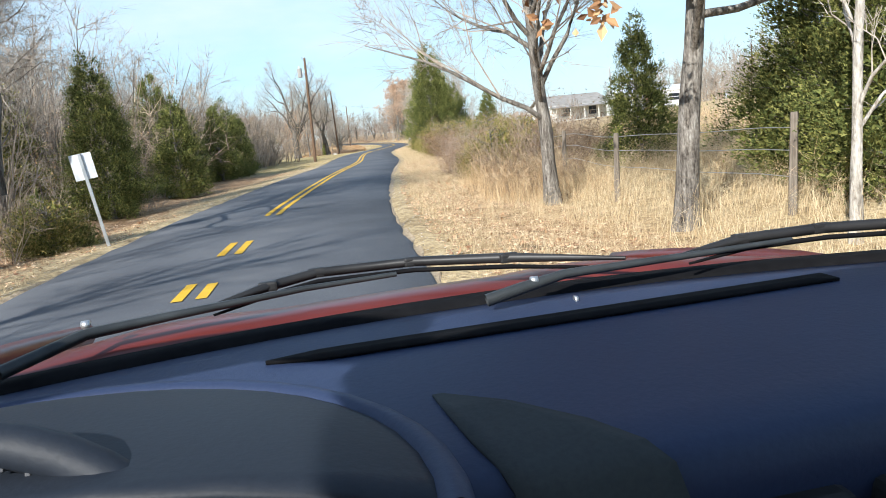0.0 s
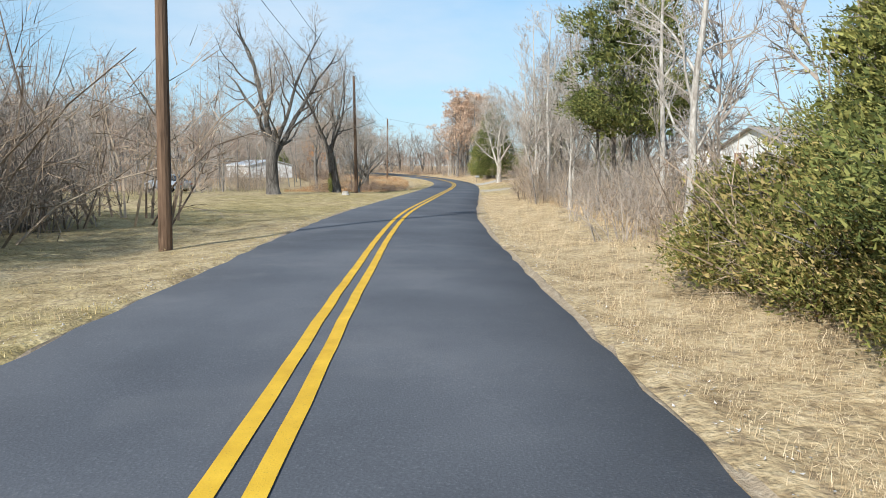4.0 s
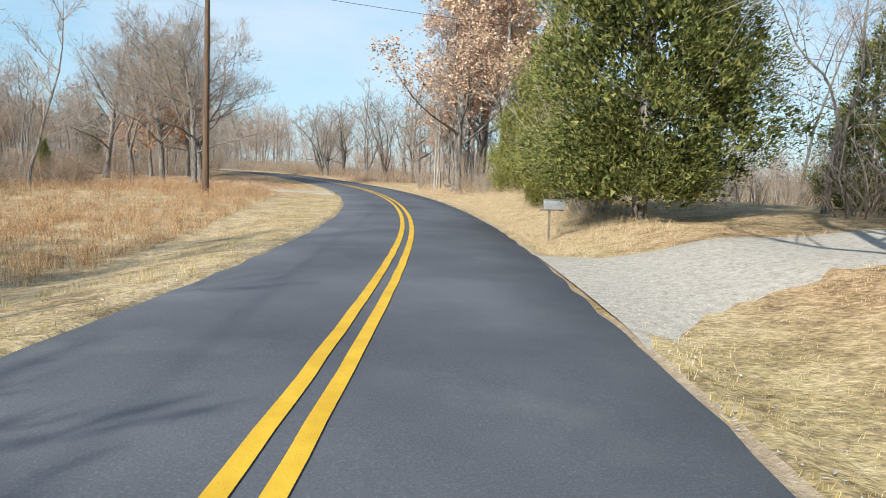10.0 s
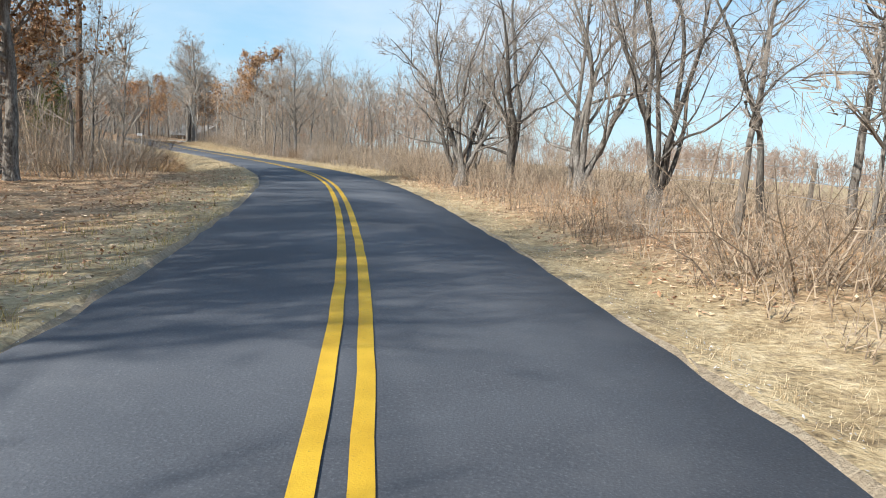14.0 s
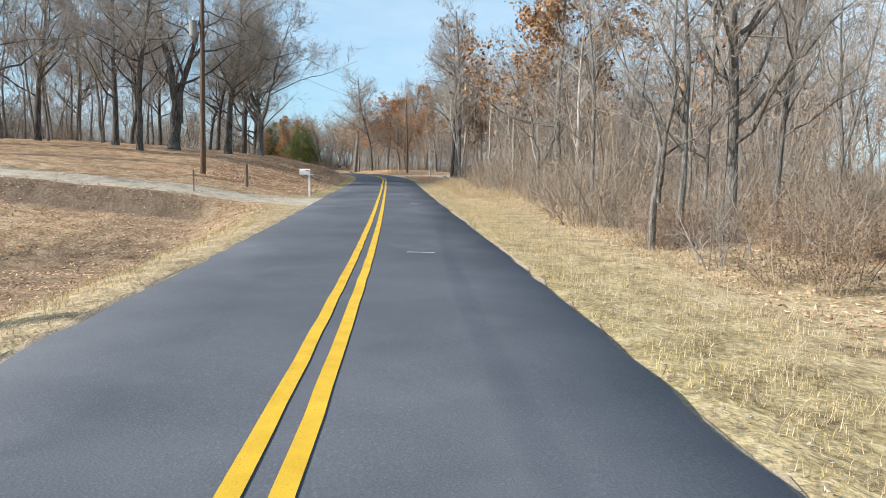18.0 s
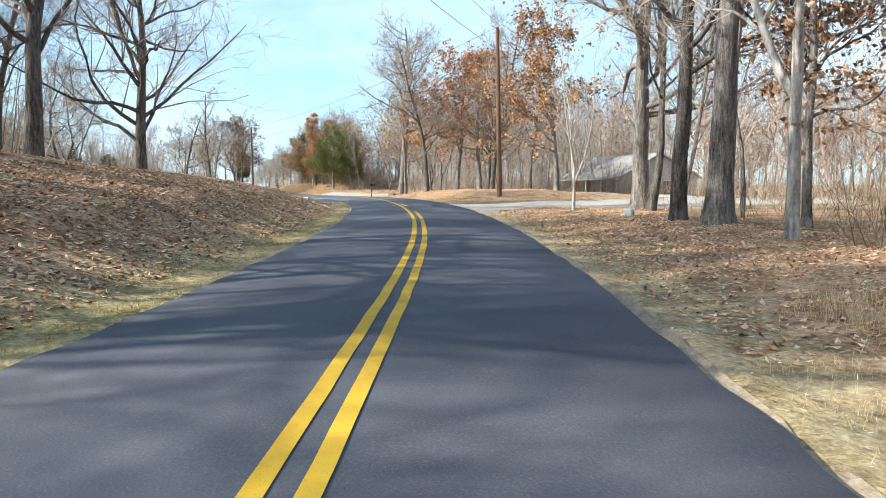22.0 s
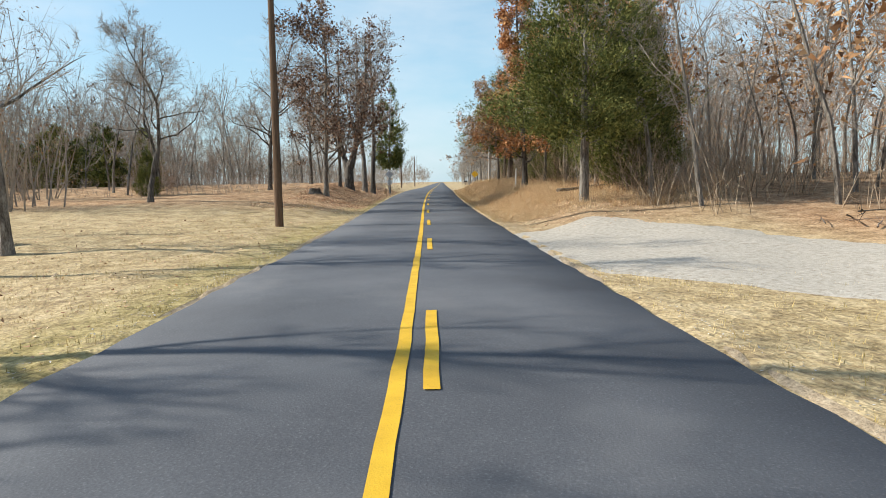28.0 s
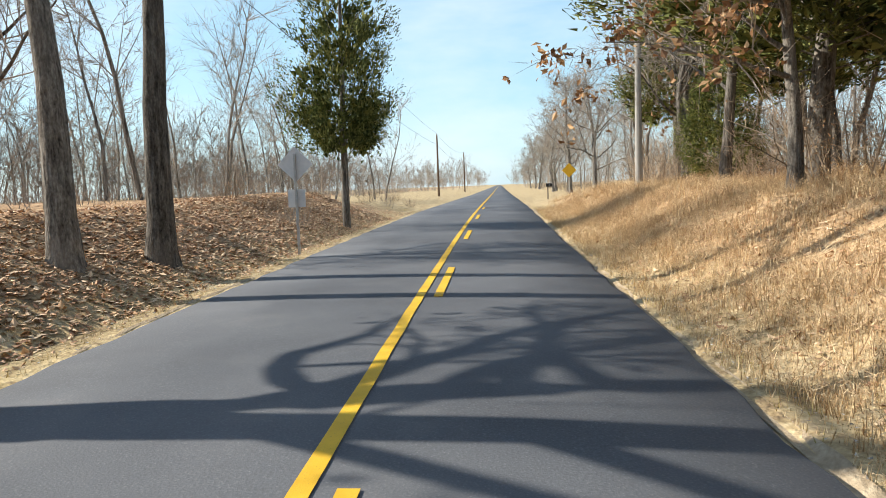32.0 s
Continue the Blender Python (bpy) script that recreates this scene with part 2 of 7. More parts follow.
M["tin"] = plain("pale_tin_roof", two((0.55, 0.58, 0.60), (0.76, 0.78, 0.80)), 0.8, 0.4, metal=0.35, bumps=0.1)
M["rust"] = plain("brown_board", two((0.16, 0.075, 0.045), (0.34, 0.18, 0.11)), 1.0, 0.85, bumps=0.3)
M["glass_dark"] = plain("dark_pane", two((0.015, 0.018, 0.022), (0.03, 0.035, 0.04)), 1.0, 0.08, spec=0.6, bumps=0)
M["wire"] = plain("black_wire", two((0.02, 0.02, 0.02), (0.05, 0.05, 0.05)), 1.0, 0.6, bumps=0)
M["brick"] = plain("red_brick", two((0.22, 0.07, 0.045), (0.42, 0.16, 0.1)), 1.0, 0.9, bumps=0.2)


def asphalt_material():
    m, nt, b = mat("asphalt", 0.86, 0, 0.28)
    grain = tex_noise(nt, 60.0, 3.0)
    patch = tex_noise(nt, 0.35, 5.0)
    streak = tex_noise(nt, 0.8, 3.0, stretch=(1, 1, 1))
    c = ramp(nt, grain, [(0.3, (0.056, 0.06, 0.068)), (0.6, (0.112, 0.118, 0.13)), (0.78, (0.26, 0.262, 0.268))])
    c = mixed(nt, 0.55, c, ramp(nt, patch, [(0.3, (0.066, 0.069, 0.079)), (0.5, (0.112, 0.118, 0.131)), (0.7, (0.17, 0.175, 0.187))]))
    c = mixed(nt, ramp(nt, streak, [(0.55, (0, 0, 0)), (0.75, (0.35, 0.35, 0.35))]), c, (0.19, 0.188, 0.19))
    nt.links.new(c, b.inputs["Base Color"])
    bump(nt, b, grain, 0.5, 0.006)
    return m


def line_material():
    m, nt, b = mat("road_paint_yellow", 0.7, 0, 0.3)
    grain, wear = tex_noise(nt, 70.0, 3.0), tex_noise(nt, 3.0, 5.0)
    c = ramp(nt, wear, [(0.3, (0.62, 0.36, 0.02)), (0.7, (0.80, 0.50, 0.035))])
    c = mixed(nt, ramp(nt, grain, [(0.62, (0, 0, 0)), (0.74, (0.6, 0.6, 0.6))]), c, (0.25, 0.17, 0.05))
    nt.links.new(c, b.inputs["Base Color"])
    bump(nt, b, grain, 0.4, 0.005)
    return m


def ground_material():
    """Dry turf, greener in places, with bare soil and drifts of leaves where the cover says so."""
    m, nt, b = mat("ground_cover", 0.95, 0, 0.1)

    def cover(name):
        a = nt.nodes.new("ShaderNodeAttribute")
        a.attribute_name = name
        return a.outputs["Fac"]

    fine, mid, big = tex_noise(nt, 14.0, 5.0), tex_noise(nt, 1.7, 5.0), tex_noise(nt, 0.16, 4.0)
    f = mixed(nt, 0.5, fine, mid)
    hay = ramp(nt, f, [(0.33, (0.21, 0.145, 0.075)), (0.5, (0.48, 0.365, 0.205)), (0.66, (0.69, 0.555, 0.345))])
    green = ramp(nt, f, [(0.33, (0.10, 0.088, 0.03)), (0.5, (0.32, 0.265, 0.10)), (0.66, (0.56, 0.455, 0.225))])
    leaf = ramp(nt, f, [(0.33, (0.11, 0.06, 0.033)), (0.5, (0.43, 0.262, 0.142)), (0.66, (0.72, 0.515, 0.325))])
    soil = ramp(nt, f, [(0.3, (0.10, 0.07, 0.048)), (0.7, (0.26, 0.19, 0.13))])
    g = nt.nodes.new("ShaderNodeMath")
    g.operation = "MULTIPLY"
    nt.links.new(cover("green"), g.inputs[0])
    nt.links.new(ramp(nt, big, [(0.35, (0.25, 0.25, 0.25)), (0.6, (1, 1, 1))]), g.inputs[1])
    c = mixed(nt, g.outputs[0], hay, green)
    c = mixed(nt, cover("leaf"), c, leaf)
    c = mixed(nt, cover("soil"), c, soil)
    c = mixed(nt, ramp(nt, mid, [(0.62, (0, 0, 0)), (0.8, (0.45, 0.45, 0.45))]), c, soil)
    tuft = tex_noise(nt, 5.5, 3.0, rough=0.7)
    c = mixed(nt, ramp(nt, tuft, [(0.52, (0, 0, 0)), (0.66, (0.55, 0.55, 0.55))]), c, soil)
    nt.links.new(c, b.inputs["Base Color"])
    bump(nt, b, mixed(nt, 0.5, f, tuft), 1.0, 0.09)
    return m


M["asphalt"], M["line"], M["ground"] = asphalt_material(), line_material(), ground_material()
M["wet_asphalt"] = plain("dark_drive_asphalt", two((0.02, 0.022, 0.027), (0.05, 0.052, 0.06)), 1.2, 0.45, spec=0.5, bumps=0.3, dist=0.005, fine=20)

# ---- the road's line: x, y every 15 m of the way ----
WAY = [(0.0, 0.0), (-1.1, 15.2), (-0.9, 30.1), (0.1, 44.7), (0.2, 59.9), (0.8, 74.9), (2.3, 89.7), (3.7, 104.7), (5.0, 119.6),
       (6.0, 134.6), (6.1, 149.5), (4.6, 164.5), (1.3, 179.3), (-3.7, 193.1), (-10.0, 206.6), (-18.6, 218.9), (-28.1, 230.5),
       (-38.1, 242.0), (-47.9, 253.0), (-58.0, 264.2), (-68.4, 275.5), (-79.3, 285.4), (-91.7, 294.5), (-104.6, 302.1),
       (-117.9, 309.1), (-130.7, 315.9), (-143.9, 323.0), (-157.4, 330.2)]
RISE = [(-120, -1.5), (0, -1.55), (30, -1.63), (60, -1.84), (90, -2.12), (120, -2.45), (150, -2.67), (180, -2.38), (210, -1.82), (240, -1.75),
        (270, -1.62), (300, -1.14), (330, -0.74), (360, -0.98), (390, -1.14), (415, -0.98), (450, -0.7), (520, -0.9), (1500, -1.2)]
# how far right of the way the yellow lines run
LANE = [(-120, -2.4), (-30, -2.1), (8, -1.6), (11, -1.4), (16.4, -1.05), (22, -.86), (29, -.76), (46, -.84), (54, -.68), (66, -.8), (87, -1.2), (99, -1.1), (112, -1.0), (138, -.86), (151, -.66), (163, -.4), (172, -.17), (183, -.1), (190, -.17), (200, -.3), (214, -.52), (235, -.72),
        (268, -.9), (282, -.82), (296, -.9), (307, -.66), (320, -.58), (347, -.22), (360, -.05), (372, -.2), (385, -.5), (400, -.86), (410, -1.0), (424, -1.22), (442, -1.28), (460, -1.2), (1500, -1.2)]
WIDE_R = [(-120, 2.66), (320, 2.66), (345, 2.8), (380, 2.7), (1500, 2.7)]
WIDE_L = [(-120, 2.6), (130, 2.6), (155, 2.35), (200, 2.25), (235, 2.5), (270, 2.95), (295, 2.7), (320, 2.4), (350, 2.9), (400, 3.25), (424, 3.4), (1500, 3.2)]
MID, HALF_L, HALF_R = -0.75, 2.6, 2.66


def mid(s):
    k = np.array(LANE)
    return sum(np.interp(np.asarray(s, float) + o, k[:, 0], k[:, 1]) for o in (-9, -3, 3, 9)) / 4


def edge_left(s):
    k = np.array(WIDE_L)
    return mid(s) - np.interp(s, k[:, 0], k[:, 1])


def edge_right(s):
    k = np.array(WIDE_R)
    return mid(s) + np.interp(s, k[:, 0], k[:, 1])


def smooth_way():
    w = [Vector(p) for p in WAY]
    back, on = (w[0] - w[1]).normalized(), (w[-1] - w[-3]).normalized()
    # the road comes round from the left behind the start
    w = [w[0] + back * 15 * k + Vector((-0.35 * k * k, 0)) for k in range(8, 0, -1)] + w + [w[-1] + on * 15 * k for k in range(1, 80)]
    pts = []
    for i in range(1, len(w) - 2):
        a, b, c, d = w[i - 1:i + 3]
        for k in range(15):
            u = k / 15
            pts.append(0.5 * ((2 * b) + (c - a) * u + (2 * a - 5 * b + 4 * c - d) * u * u + (3 * b - a - 3 * c + d) * u ** 3))
    p = np.array([tuple(q) for q in pts])
    s = np.r_[0, np.cumsum(np.hypot(*np.diff(p, axis=0).T))]
    i0 = 7 * 15
    s -= s[i0]
    for _ in range(2):
        q = p.copy()
        for k in range(-3, 4):
            q[3:-3] += p[3 + k:len(p) - 3 + k]
        q[3:-3] = (q[3:-3] - p[3:-3]) / 7
        p = q
    t = np.gradient(p, axis=0)
    t /= np.linalg.norm(t, axis=1)[:, None]
    return s, p, t


WS, WP, WT = smooth_way()


def place(s, d):
    """x, y of points s metres along the way and d to its right. Arrays or numbers."""
    s, d = np.asarray(s, float), np.asarray(d, float)
    x, y = np.interp(s, WS, WP[:, 0]), np.interp(s, WS, WP[:, 1])
    tx, ty = np.interp(s, WS, WT[:, 0]), np.interp(s, WS, WT[:, 1])
    return x + d * ty, y - d * tx


def heading(s):
    """Degrees by which the way turns to the left of +y."""
    return math.degrees(math.atan2(-np.interp(s, WS, WT[:, 0]), np.interp(s, WS, WT[:, 1])))


def road_z(s):
    k = np.array(RISE)
    g = np.interp(s, k[:, 0], k[:, 1])
    for o in (-12, -6, 6, 12):
        g = g + np.interp(np.asarray(s) + o, k[:, 0], k[:, 1])
    return g / 5


# heights of the land over the road, 3, 8, 20 and 50 m beyond its edge
LAND_L = [(-120, -.1, .2, .4, .6), (45, -.2, .0, .3, .6), (70, -.1, .1, .2, .5), (106, -.1, -.1, -.1, .1), (118, -.3, -.3, -.4, -.3), (128, -.6, -.5, -.5, -.4), (145, -.4, -.45, -.4, -.3), (156, -.1, .0, .1, .1), (160, .05, .3, .4, .3), (200, -.1, -.3, -.4, -.5),
          (228, -.5, -.7, -.2, .8), (250, -.55, -.5, .9, 2.2), (262, .1, .7, 1.7, 2.8), (285, .8, 2.0, 2.8, 3.4), (305, 1.0, 2.1, 3.0, 3.6),
          (317, .9, 1.7, 2.3, 2.9), (324, .6, 1.3, 2.0, 2.3), (328.5, .0, .3, .8, 1.1), (345, -.15, -.3, -.8, -1.0), (372, -.12, -.5, -1.0, -1.2), (390, .1, .2, .1, -.1),
          (405, .6, .9, .8, .6), (425, .9, 1.2, 1.2, 1.2), (445, .7, .9, 1.0, 1.0), (480, .2, .3, .4, .4), (700, 0, 0, 0, 0)]
LAND_R = [(-120, -.15, .2, .8, 1.2), (26, -.25, .25, 1.0, 2.2), (44, .1, .4, 1.1, 2.4), (60, .2, .5, 1.2, 2.6), (110, .2, .4, 1.0, 2.2), (136, .5, .9, 1.1, 1.6), (150, .6, .9, 1.1, 1.3),
          (175, .3, .5, .3, .0), (200, .3, .6, .0, -.9), (225, .0, .0, -.4, -.9), (250, .0, .2, .3, .4), (275, .2, .4, .6, .8), (300, .2, .3, .3, .2),
          (316, .0, .0, -.1, -.6), (324, .1, .1, -.1, -.6), (329, .6, .62, .1, -.4), (342, .62, .62, .1, -.5), (355, .0, .1, -.2, -.6), (372, .0, .1, .2, .4),
          (382, .05, .2, .4, .6), (392, .8, 1.3, 1.5, 1.6), (405, 1.2, 1.5, 1.7, 1.8), (430, 1.2, 1.5, 1.6, 1.7), (448, 1.0, 1.3, 1.4, 1.5),
          (465, .2, .3, .4, .5), (700, 0, 0, 0, 0)]


def lumps(x, y):
    """Low, slow swells and small hummocks."""
    return (0.05 * np.sin(x * 0.41 + 1.3) * np.cos(y * 0.37 - 0.4) + 0.035 * np.sin(x * 1.07 + y * 0.83) + 0.025 * np.cos(x * 1.9 - y * 1.3 + 0.8))


def steps(a, b, f):
    """Smooth step from 0 at a to 1 at b."""
    t = np.clip((f - a) / (b - a), 0, 1)
    return t * t * (3 - 2 * t)


def land(s, d):
    """Height of the ground."""
    s, d = np.asarray(s, float), np.asarray(d, float)
    z = road_z(s)
    out = np.zeros(np.broadcast(s, d).shape)
    for table, e in ((LAND_L, edge_left(s) - d), (LAND_R, d - edge_right(s))):
        k = np.array(table)
        lev = [np.interp(s, k[:, 0], k[:, n]) for n in range(1, 5)]
        e = np.broadcast_to(e, out.shape)
        h = np.where(e < 3, lev[0] * np.clip((e - 0.5) / 2.5, 0, 1) ** 1.3,
                     np.where(e < 8, lev[0] + (lev[1] - lev[0]) * (e - 3) / 5,
                              np.where(e < 20, lev[1] + (lev[2] - lev[1]) * (e - 8) / 12, lev[2] + (lev[3] - lev[2]) * np.clip((e - 20) / 30, 0, 1))))
        if table is LAND_L:
            # the steep cut of the far bank
            cut = np.interp(s, [398, 408, 416, 445, 455], [0, .85, 1.35, 1.3, 0])
            h = np.where(cut > 0, np.maximum(h, cut * np.clip((e - 0.6) / 3.2, 0, 1)), h)
            # the ditch below the gravel drive
            h = h - np.interp(s, [232, 240, 255, 258], [0, .6, .6, 0]) * np.clip((e - 1.2) / 2.0, 0, 1) * np.clip((8.2 - e) / 1.2, 0, 1)
            h = h - 0.75 * steps(250, 255, s) * (1 - steps(260.8, 262.2, s)) * steps(1.5, 4, e) * (1 - steps(34, 44, e))
        out = np.where(e > 0, h - 0.06 * np.clip(e / 0.5, 0, 1), out)
    e = np.maximum(edge_left(s) - d, d - edge_right(s))
    x, y = place(s, d)
    return z + out + lumps(x, y) * np.clip((e - 0.8) / 2, 0, 1) - 0.07 * (e < 0.05)


def spot(s, d, up=0.0):
    x, y = place(s, d)
    return Vector((float(x), float(y), float(land(s, d)) + up))


# ---- mesh helpers ----
def fast_mesh(name, verts, tris, material, smooth=False):
    """A mesh of triangles from arrays."""
    verts, tris = np.asarray(verts, np.float32), np.asarray(tris, np.int32)
    me = bpy.data.meshes.new(name)
    me.vertices.add(len(verts))
    me.vertices.foreach_set("co", verts.ravel())
    me.loops.add(tris.size)
    me.loops.foreach_set("vertex_index", tris.ravel())
    me.polygons.add(len(tris))
    me.polygons.foreach_set("loop_start", np.arange(0, tris.size, 3, dtype=np.int32))
    me.polygons.foreach_set("use_smooth", np.full(len(tris), smooth))
    me.materials.append(material)
    me.update(calc_edges=True)
    return me


def part(name, data, parent, label="", at=None):
    """Links a mesh, or a bmesh with its material, as one part under a thing."""
    ob = new(name, data)
    ob.parent = parent
    if at is not None:
        ob.matrix_local = at
    if label:
        ob["label"] = label
    return ob


def thing(name, label, category, group="", m=None):
    ob = new(name)
    if m is not None:
        ob.matrix_world = m
    return tagged(ob, label, category, group)


def bm_mesh(name, bm, material, bevel=0.0, smooth=False):
    if bevel:
        bmesh.ops.bevel(bm, geom=list(bm.edges), offset=bevel, segments=2, affect="EDGES", profile=0.6)
    me = bpy.data.meshes.new(name)
    bm.to_mesh(me)
    bm.free()
    me.materials.append(material)
    if smooth:
        me.polygons.foreach_set("use_smooth", [True] * len(me.polygons))
    return me


def box(name, size, material, at=(0, 0, 0), bevel=0.01, turn=(0, 0, 0)):
    bm = bmesh.new()
    bmesh.ops.create_cube(bm, size=1, matrix=pose(*at, *turn) @ Matrix.Diagonal((*size, 1)))
    return bm_mesh(name, bm, material, min(bevel, min(size) * 0.3))


def rod(name, a, b, r0, r1, material, sides=10, bevel=0.0):
    a, b = Vector(a), Vector(b)
    bm = bmesh.new()
    q = (b - a).to_track_quat("Z", "Y").to_matrix().to_4x4()
    bmesh.ops.create_cone(bm, cap_ends=True, segments=sides, radius1=r0, radius2=r1, depth=(b - a).length, matrix=Matrix.Translation((a + b) / 2) @ q)
    if bevel:
        caps = [e for e in bm.edges if len(e.link_faces) == 2 and any(len(f.verts) > 4 for f in e.link_faces)]
        bmesh.ops.bevel(bm, geom=caps, offset=bevel, segments=2, affect="EDGES")
    return bm_mesh(name, bm, material, smooth=False)


class Tubes:
    """Collects tapered tubes along polylines, quickly."""

    def __init__(self):
        self.v, self.t, self.n = [], [], 0

    def add(self, pts, radii, sides, knots=None):
        """knots: a random source that makes the tube lumpy, ribbed at its foot."""
        pts, radii = np.asarray(pts, float), np.asarray(radii, float)
        d = np.gradient(pts, axis=0)
        d /= np.linalg.norm(d, axis=1)[:, None] + 1e-9
        ref = np.where(np.abs(d[:, 2:3]) > 0.9, [[1.0, 0, 0]], [[0, 0, 1.0]])
        u = np.cross(d, ref)
        u /= np.linalg.norm(u, axis=1)[:, None] + 1e-9
        w = np.cross(d, u)
        a = np.arange(sides) * 2 * np.pi / sides
        girth = radii[:, None] * np.ones(sides)
        if knots is not None:
            foot = np.clip(1 - (pts[:, 2:3] + 0.3) / 1.3, 0, 1)
            girth = girth * (1 + knots.normal(0, 0.045, girth.shape) + 0.16 * foot * np.sin(4 * a + knots.uniform(0, 6)))
        ring = pts[:, None] + girth[:, :, None] * (np.cos(a)[None, :, None] * u[:, None] + np.sin(a)[None, :, None] * w[:, None])
        k = len(pts)
        i, j = np.meshgrid(np.arange(k - 1), np.arange(sides), indexing="ij")
        j2 = (j + 1) % sides
        q = [i * sides + j, i * sides + j2, (i + 1) * sides + j2, (i + 1) * sides + j]
        self.t.append(np.concatenate([np.stack([q[0], q[1], q[2]], -1).reshape(-1, 3), np.stack([q[0], q[2], q[3]], -1).reshape(-1, 3)]) + self.n)
        self.v.append(ring.reshape(-1, 3))
        self.n += k * sides

    def slivers(self, a, b, width, rng):
        """The finest twigs: one thin tapering triangle each, from a to b."""
        a, b = np.atleast_2d(a), np.atleast_2d(b)
        u = np.cross(b - a, rng.normal(0, 1, a.shape))
        u *= width / 2 / (np.linalg.norm(u, axis=1)[:, None] + 1e-9)
        self.v.append(np.stack([a - u, a + u, b], 1).reshape(-1, 3))
        self.t.append(np.arange(3 * len(a)).reshape(-1, 3) + self.n)
        self.n += 3 * len(a)

    def mesh(self, name, material, smooth=True):
        return fast_mesh(name, np.concatenate(self.v), np.concatenate(self.t), material, smooth)

# ---- ground, road, drives ----
def grid_sheet(name, ss, ds, height, material):
    S, D = np.meshgrid(ss, ds, indexing="ij")
    D = D + (mid(S) - MID)
    X, Y = place(S, D)
    Z = height(S, D)
    v = np.stack([X, Y, Z], -1).reshape(-1, 3)
    n, k = S.shape
    i, j = np.meshgrid(np.arange(n - 1), np.arange(k - 1), indexing="ij")
    a = i * k + j
    q = np.concatenate([np.stack([a, a + k + 1, a + 1], -1).reshape(-1, 3), np.stack([a, a + k, a + k + 1], -1).reshape(-1, 3)])
    return v, q, S.ravel(), D.ravel(), material


def zone(s, a, b, soft=4.0):
    return steps(a - soft, a + soft, s) * (1 - steps(b - soft, b + soft, s))


def cover_of(s, d):
    """How much leaf litter, green and bare soil, with one bank's painted shade, lies at a place: 0 to 1 each."""
    left, right = d < MID, d > MID
    e = np.maximum(edge_left(s) - d, d - edge_right(s))
    wild = 0.5 + 0.5 * np.sin(s * 0.9 + d * 1.3) * np.sin(s * 0.37 - d * 0.7)
    leaf = np.where(left, np.maximum.reduce([zone(s, -200, 46) * steps(0.9, 2.2, e), 0.8 * zone(s, 168, 214) * steps(0.8, 2.5, e), 0.72 * zone(s, 232, 272) * steps(1.5, 3, e),
                                             zone(s, 268, 322) * steps(1.0, 2.2, e), 0.9 * zone(s, 398, 450) * steps(0.8, 2.2, e), steps(26, 34, e)]),
                    np.maximum.reduce([zone(s, 284, 318) * steps(0.6, 1.8, e), 0.9 * zone(s, 324, 352) * steps(0.4, 1.5, e), zone(s, 356, 470) * steps(6, 9, e),
                                       0.7 * zone(s, 385, 460) * steps(0.8, 2, e), 0.4 * zone(s, 215, 275) * steps(4, 7, e), 0.7 * zone(s, -60, 20) * (1 - steps(2.5, 4.5, e)) * steps(0.5, 1.2, e),
                                       0.7 * zone(s, 170, 185) * steps(3, 5, e), 0.85 * zone(s, 188, 216) * steps(1.0, 2.2, e), 0.6 * zone(s, 128, 146) * steps(0.8, 3, e)]))
    green = np.where(left, np.maximum.reduce([0.7 * zone(s, 48, 135), 0.8 * (1 - steps(0.8, 2.2, e)) * zone(s, 268, 420), 0.12 * zone(s, 330, 400)]),
                     np.maximum.reduce([0.4 * zone(s, 100, 145), 0.6 * zone(s, 117, 126, 3.0), 0.5 * (1 - steps(1, 3, e)) * zone(s, 215, 300), 0.25 * zone(s, 345, 375)]))
    # strip at s 260 to 262: dark bank soil with the ledge's shade painted in
    soil = np.where(left, np.maximum.reduce([0.95 * zone(s, 260.4, 262.4, 0.6) * zone(e, 4.0, 24.0, 1.5), 0.4 * zone(s, 236, 262) * zone(e, 1.4, 7.0, 0.8), 0.35 * zone(s, 410, 448) * zone(e, 1.2, 2.2, 0.3)]), 0.35 * zone(s, 385, 392))
    return np.clip(leaf * (0.75 + 0.4 * wild), 0, 1), green, soil


def build_ground():
    ss = np.r_[np.arange(-90, 460, 1.0), np.arange(460, 700, 6.0), np.arange(700, 1280, 30.0)]
    near = np.r_[0.0, 0.12, 0.3, 0.5, 0.8, 1.2, 1.7, 2.2, 2.8, 3.4, 4.2, 5, 6, 7, 8, 9.5, 11, 13, 15, 18, 22, 27, 33, 40, 50, 62, 75]
    ds = np.r_[(MID - HALF_L + 0.3) - near[::-1], MID, (MID + HALF_R - 0.3) + near]
    v, q, s, d, _ = grid_sheet("ground", ss, ds, land, None)
    # the wide land beyond, a little lower, out to the horizon
    ring = np.array([[-4000, -4000], [4000, -4000], [4000, 4000], [-4000, 4000]], float)
    v2 = np.c_[ring, np.full(4, -4.2)]
    q2 = np.array([[0, 1, 2], [0, 2, 3]]) + len(v)
    edge = np.abs(d - MID) > 70
    v[edge, 2] = -4.6
    me = fast_mesh("ground", np.r_[v, v2], np.r_[q, q2], M["ground"], True)
    for name, a in zip(("leaf", "green", "soil"), cover_of(s, d)):
        at = me.attributes.new(name, "FLOAT", "POINT")
        at.data.foreach_set("value", np.r_[a, np.zeros(4)].astype(np.float32))
    return tagged(new("ground", me), "dry winter grass, leaf litter and soil beside the road", "ground", kind="structure")


def ragged(s, seed, size=0.05):
    return size * (0.4 * np.sin(s * 0.9 + seed) + 0.5 * np.sin(s * 4.1 + 2 * seed) + 0.5 * np.sin(s * 9.3 + 3 * seed))


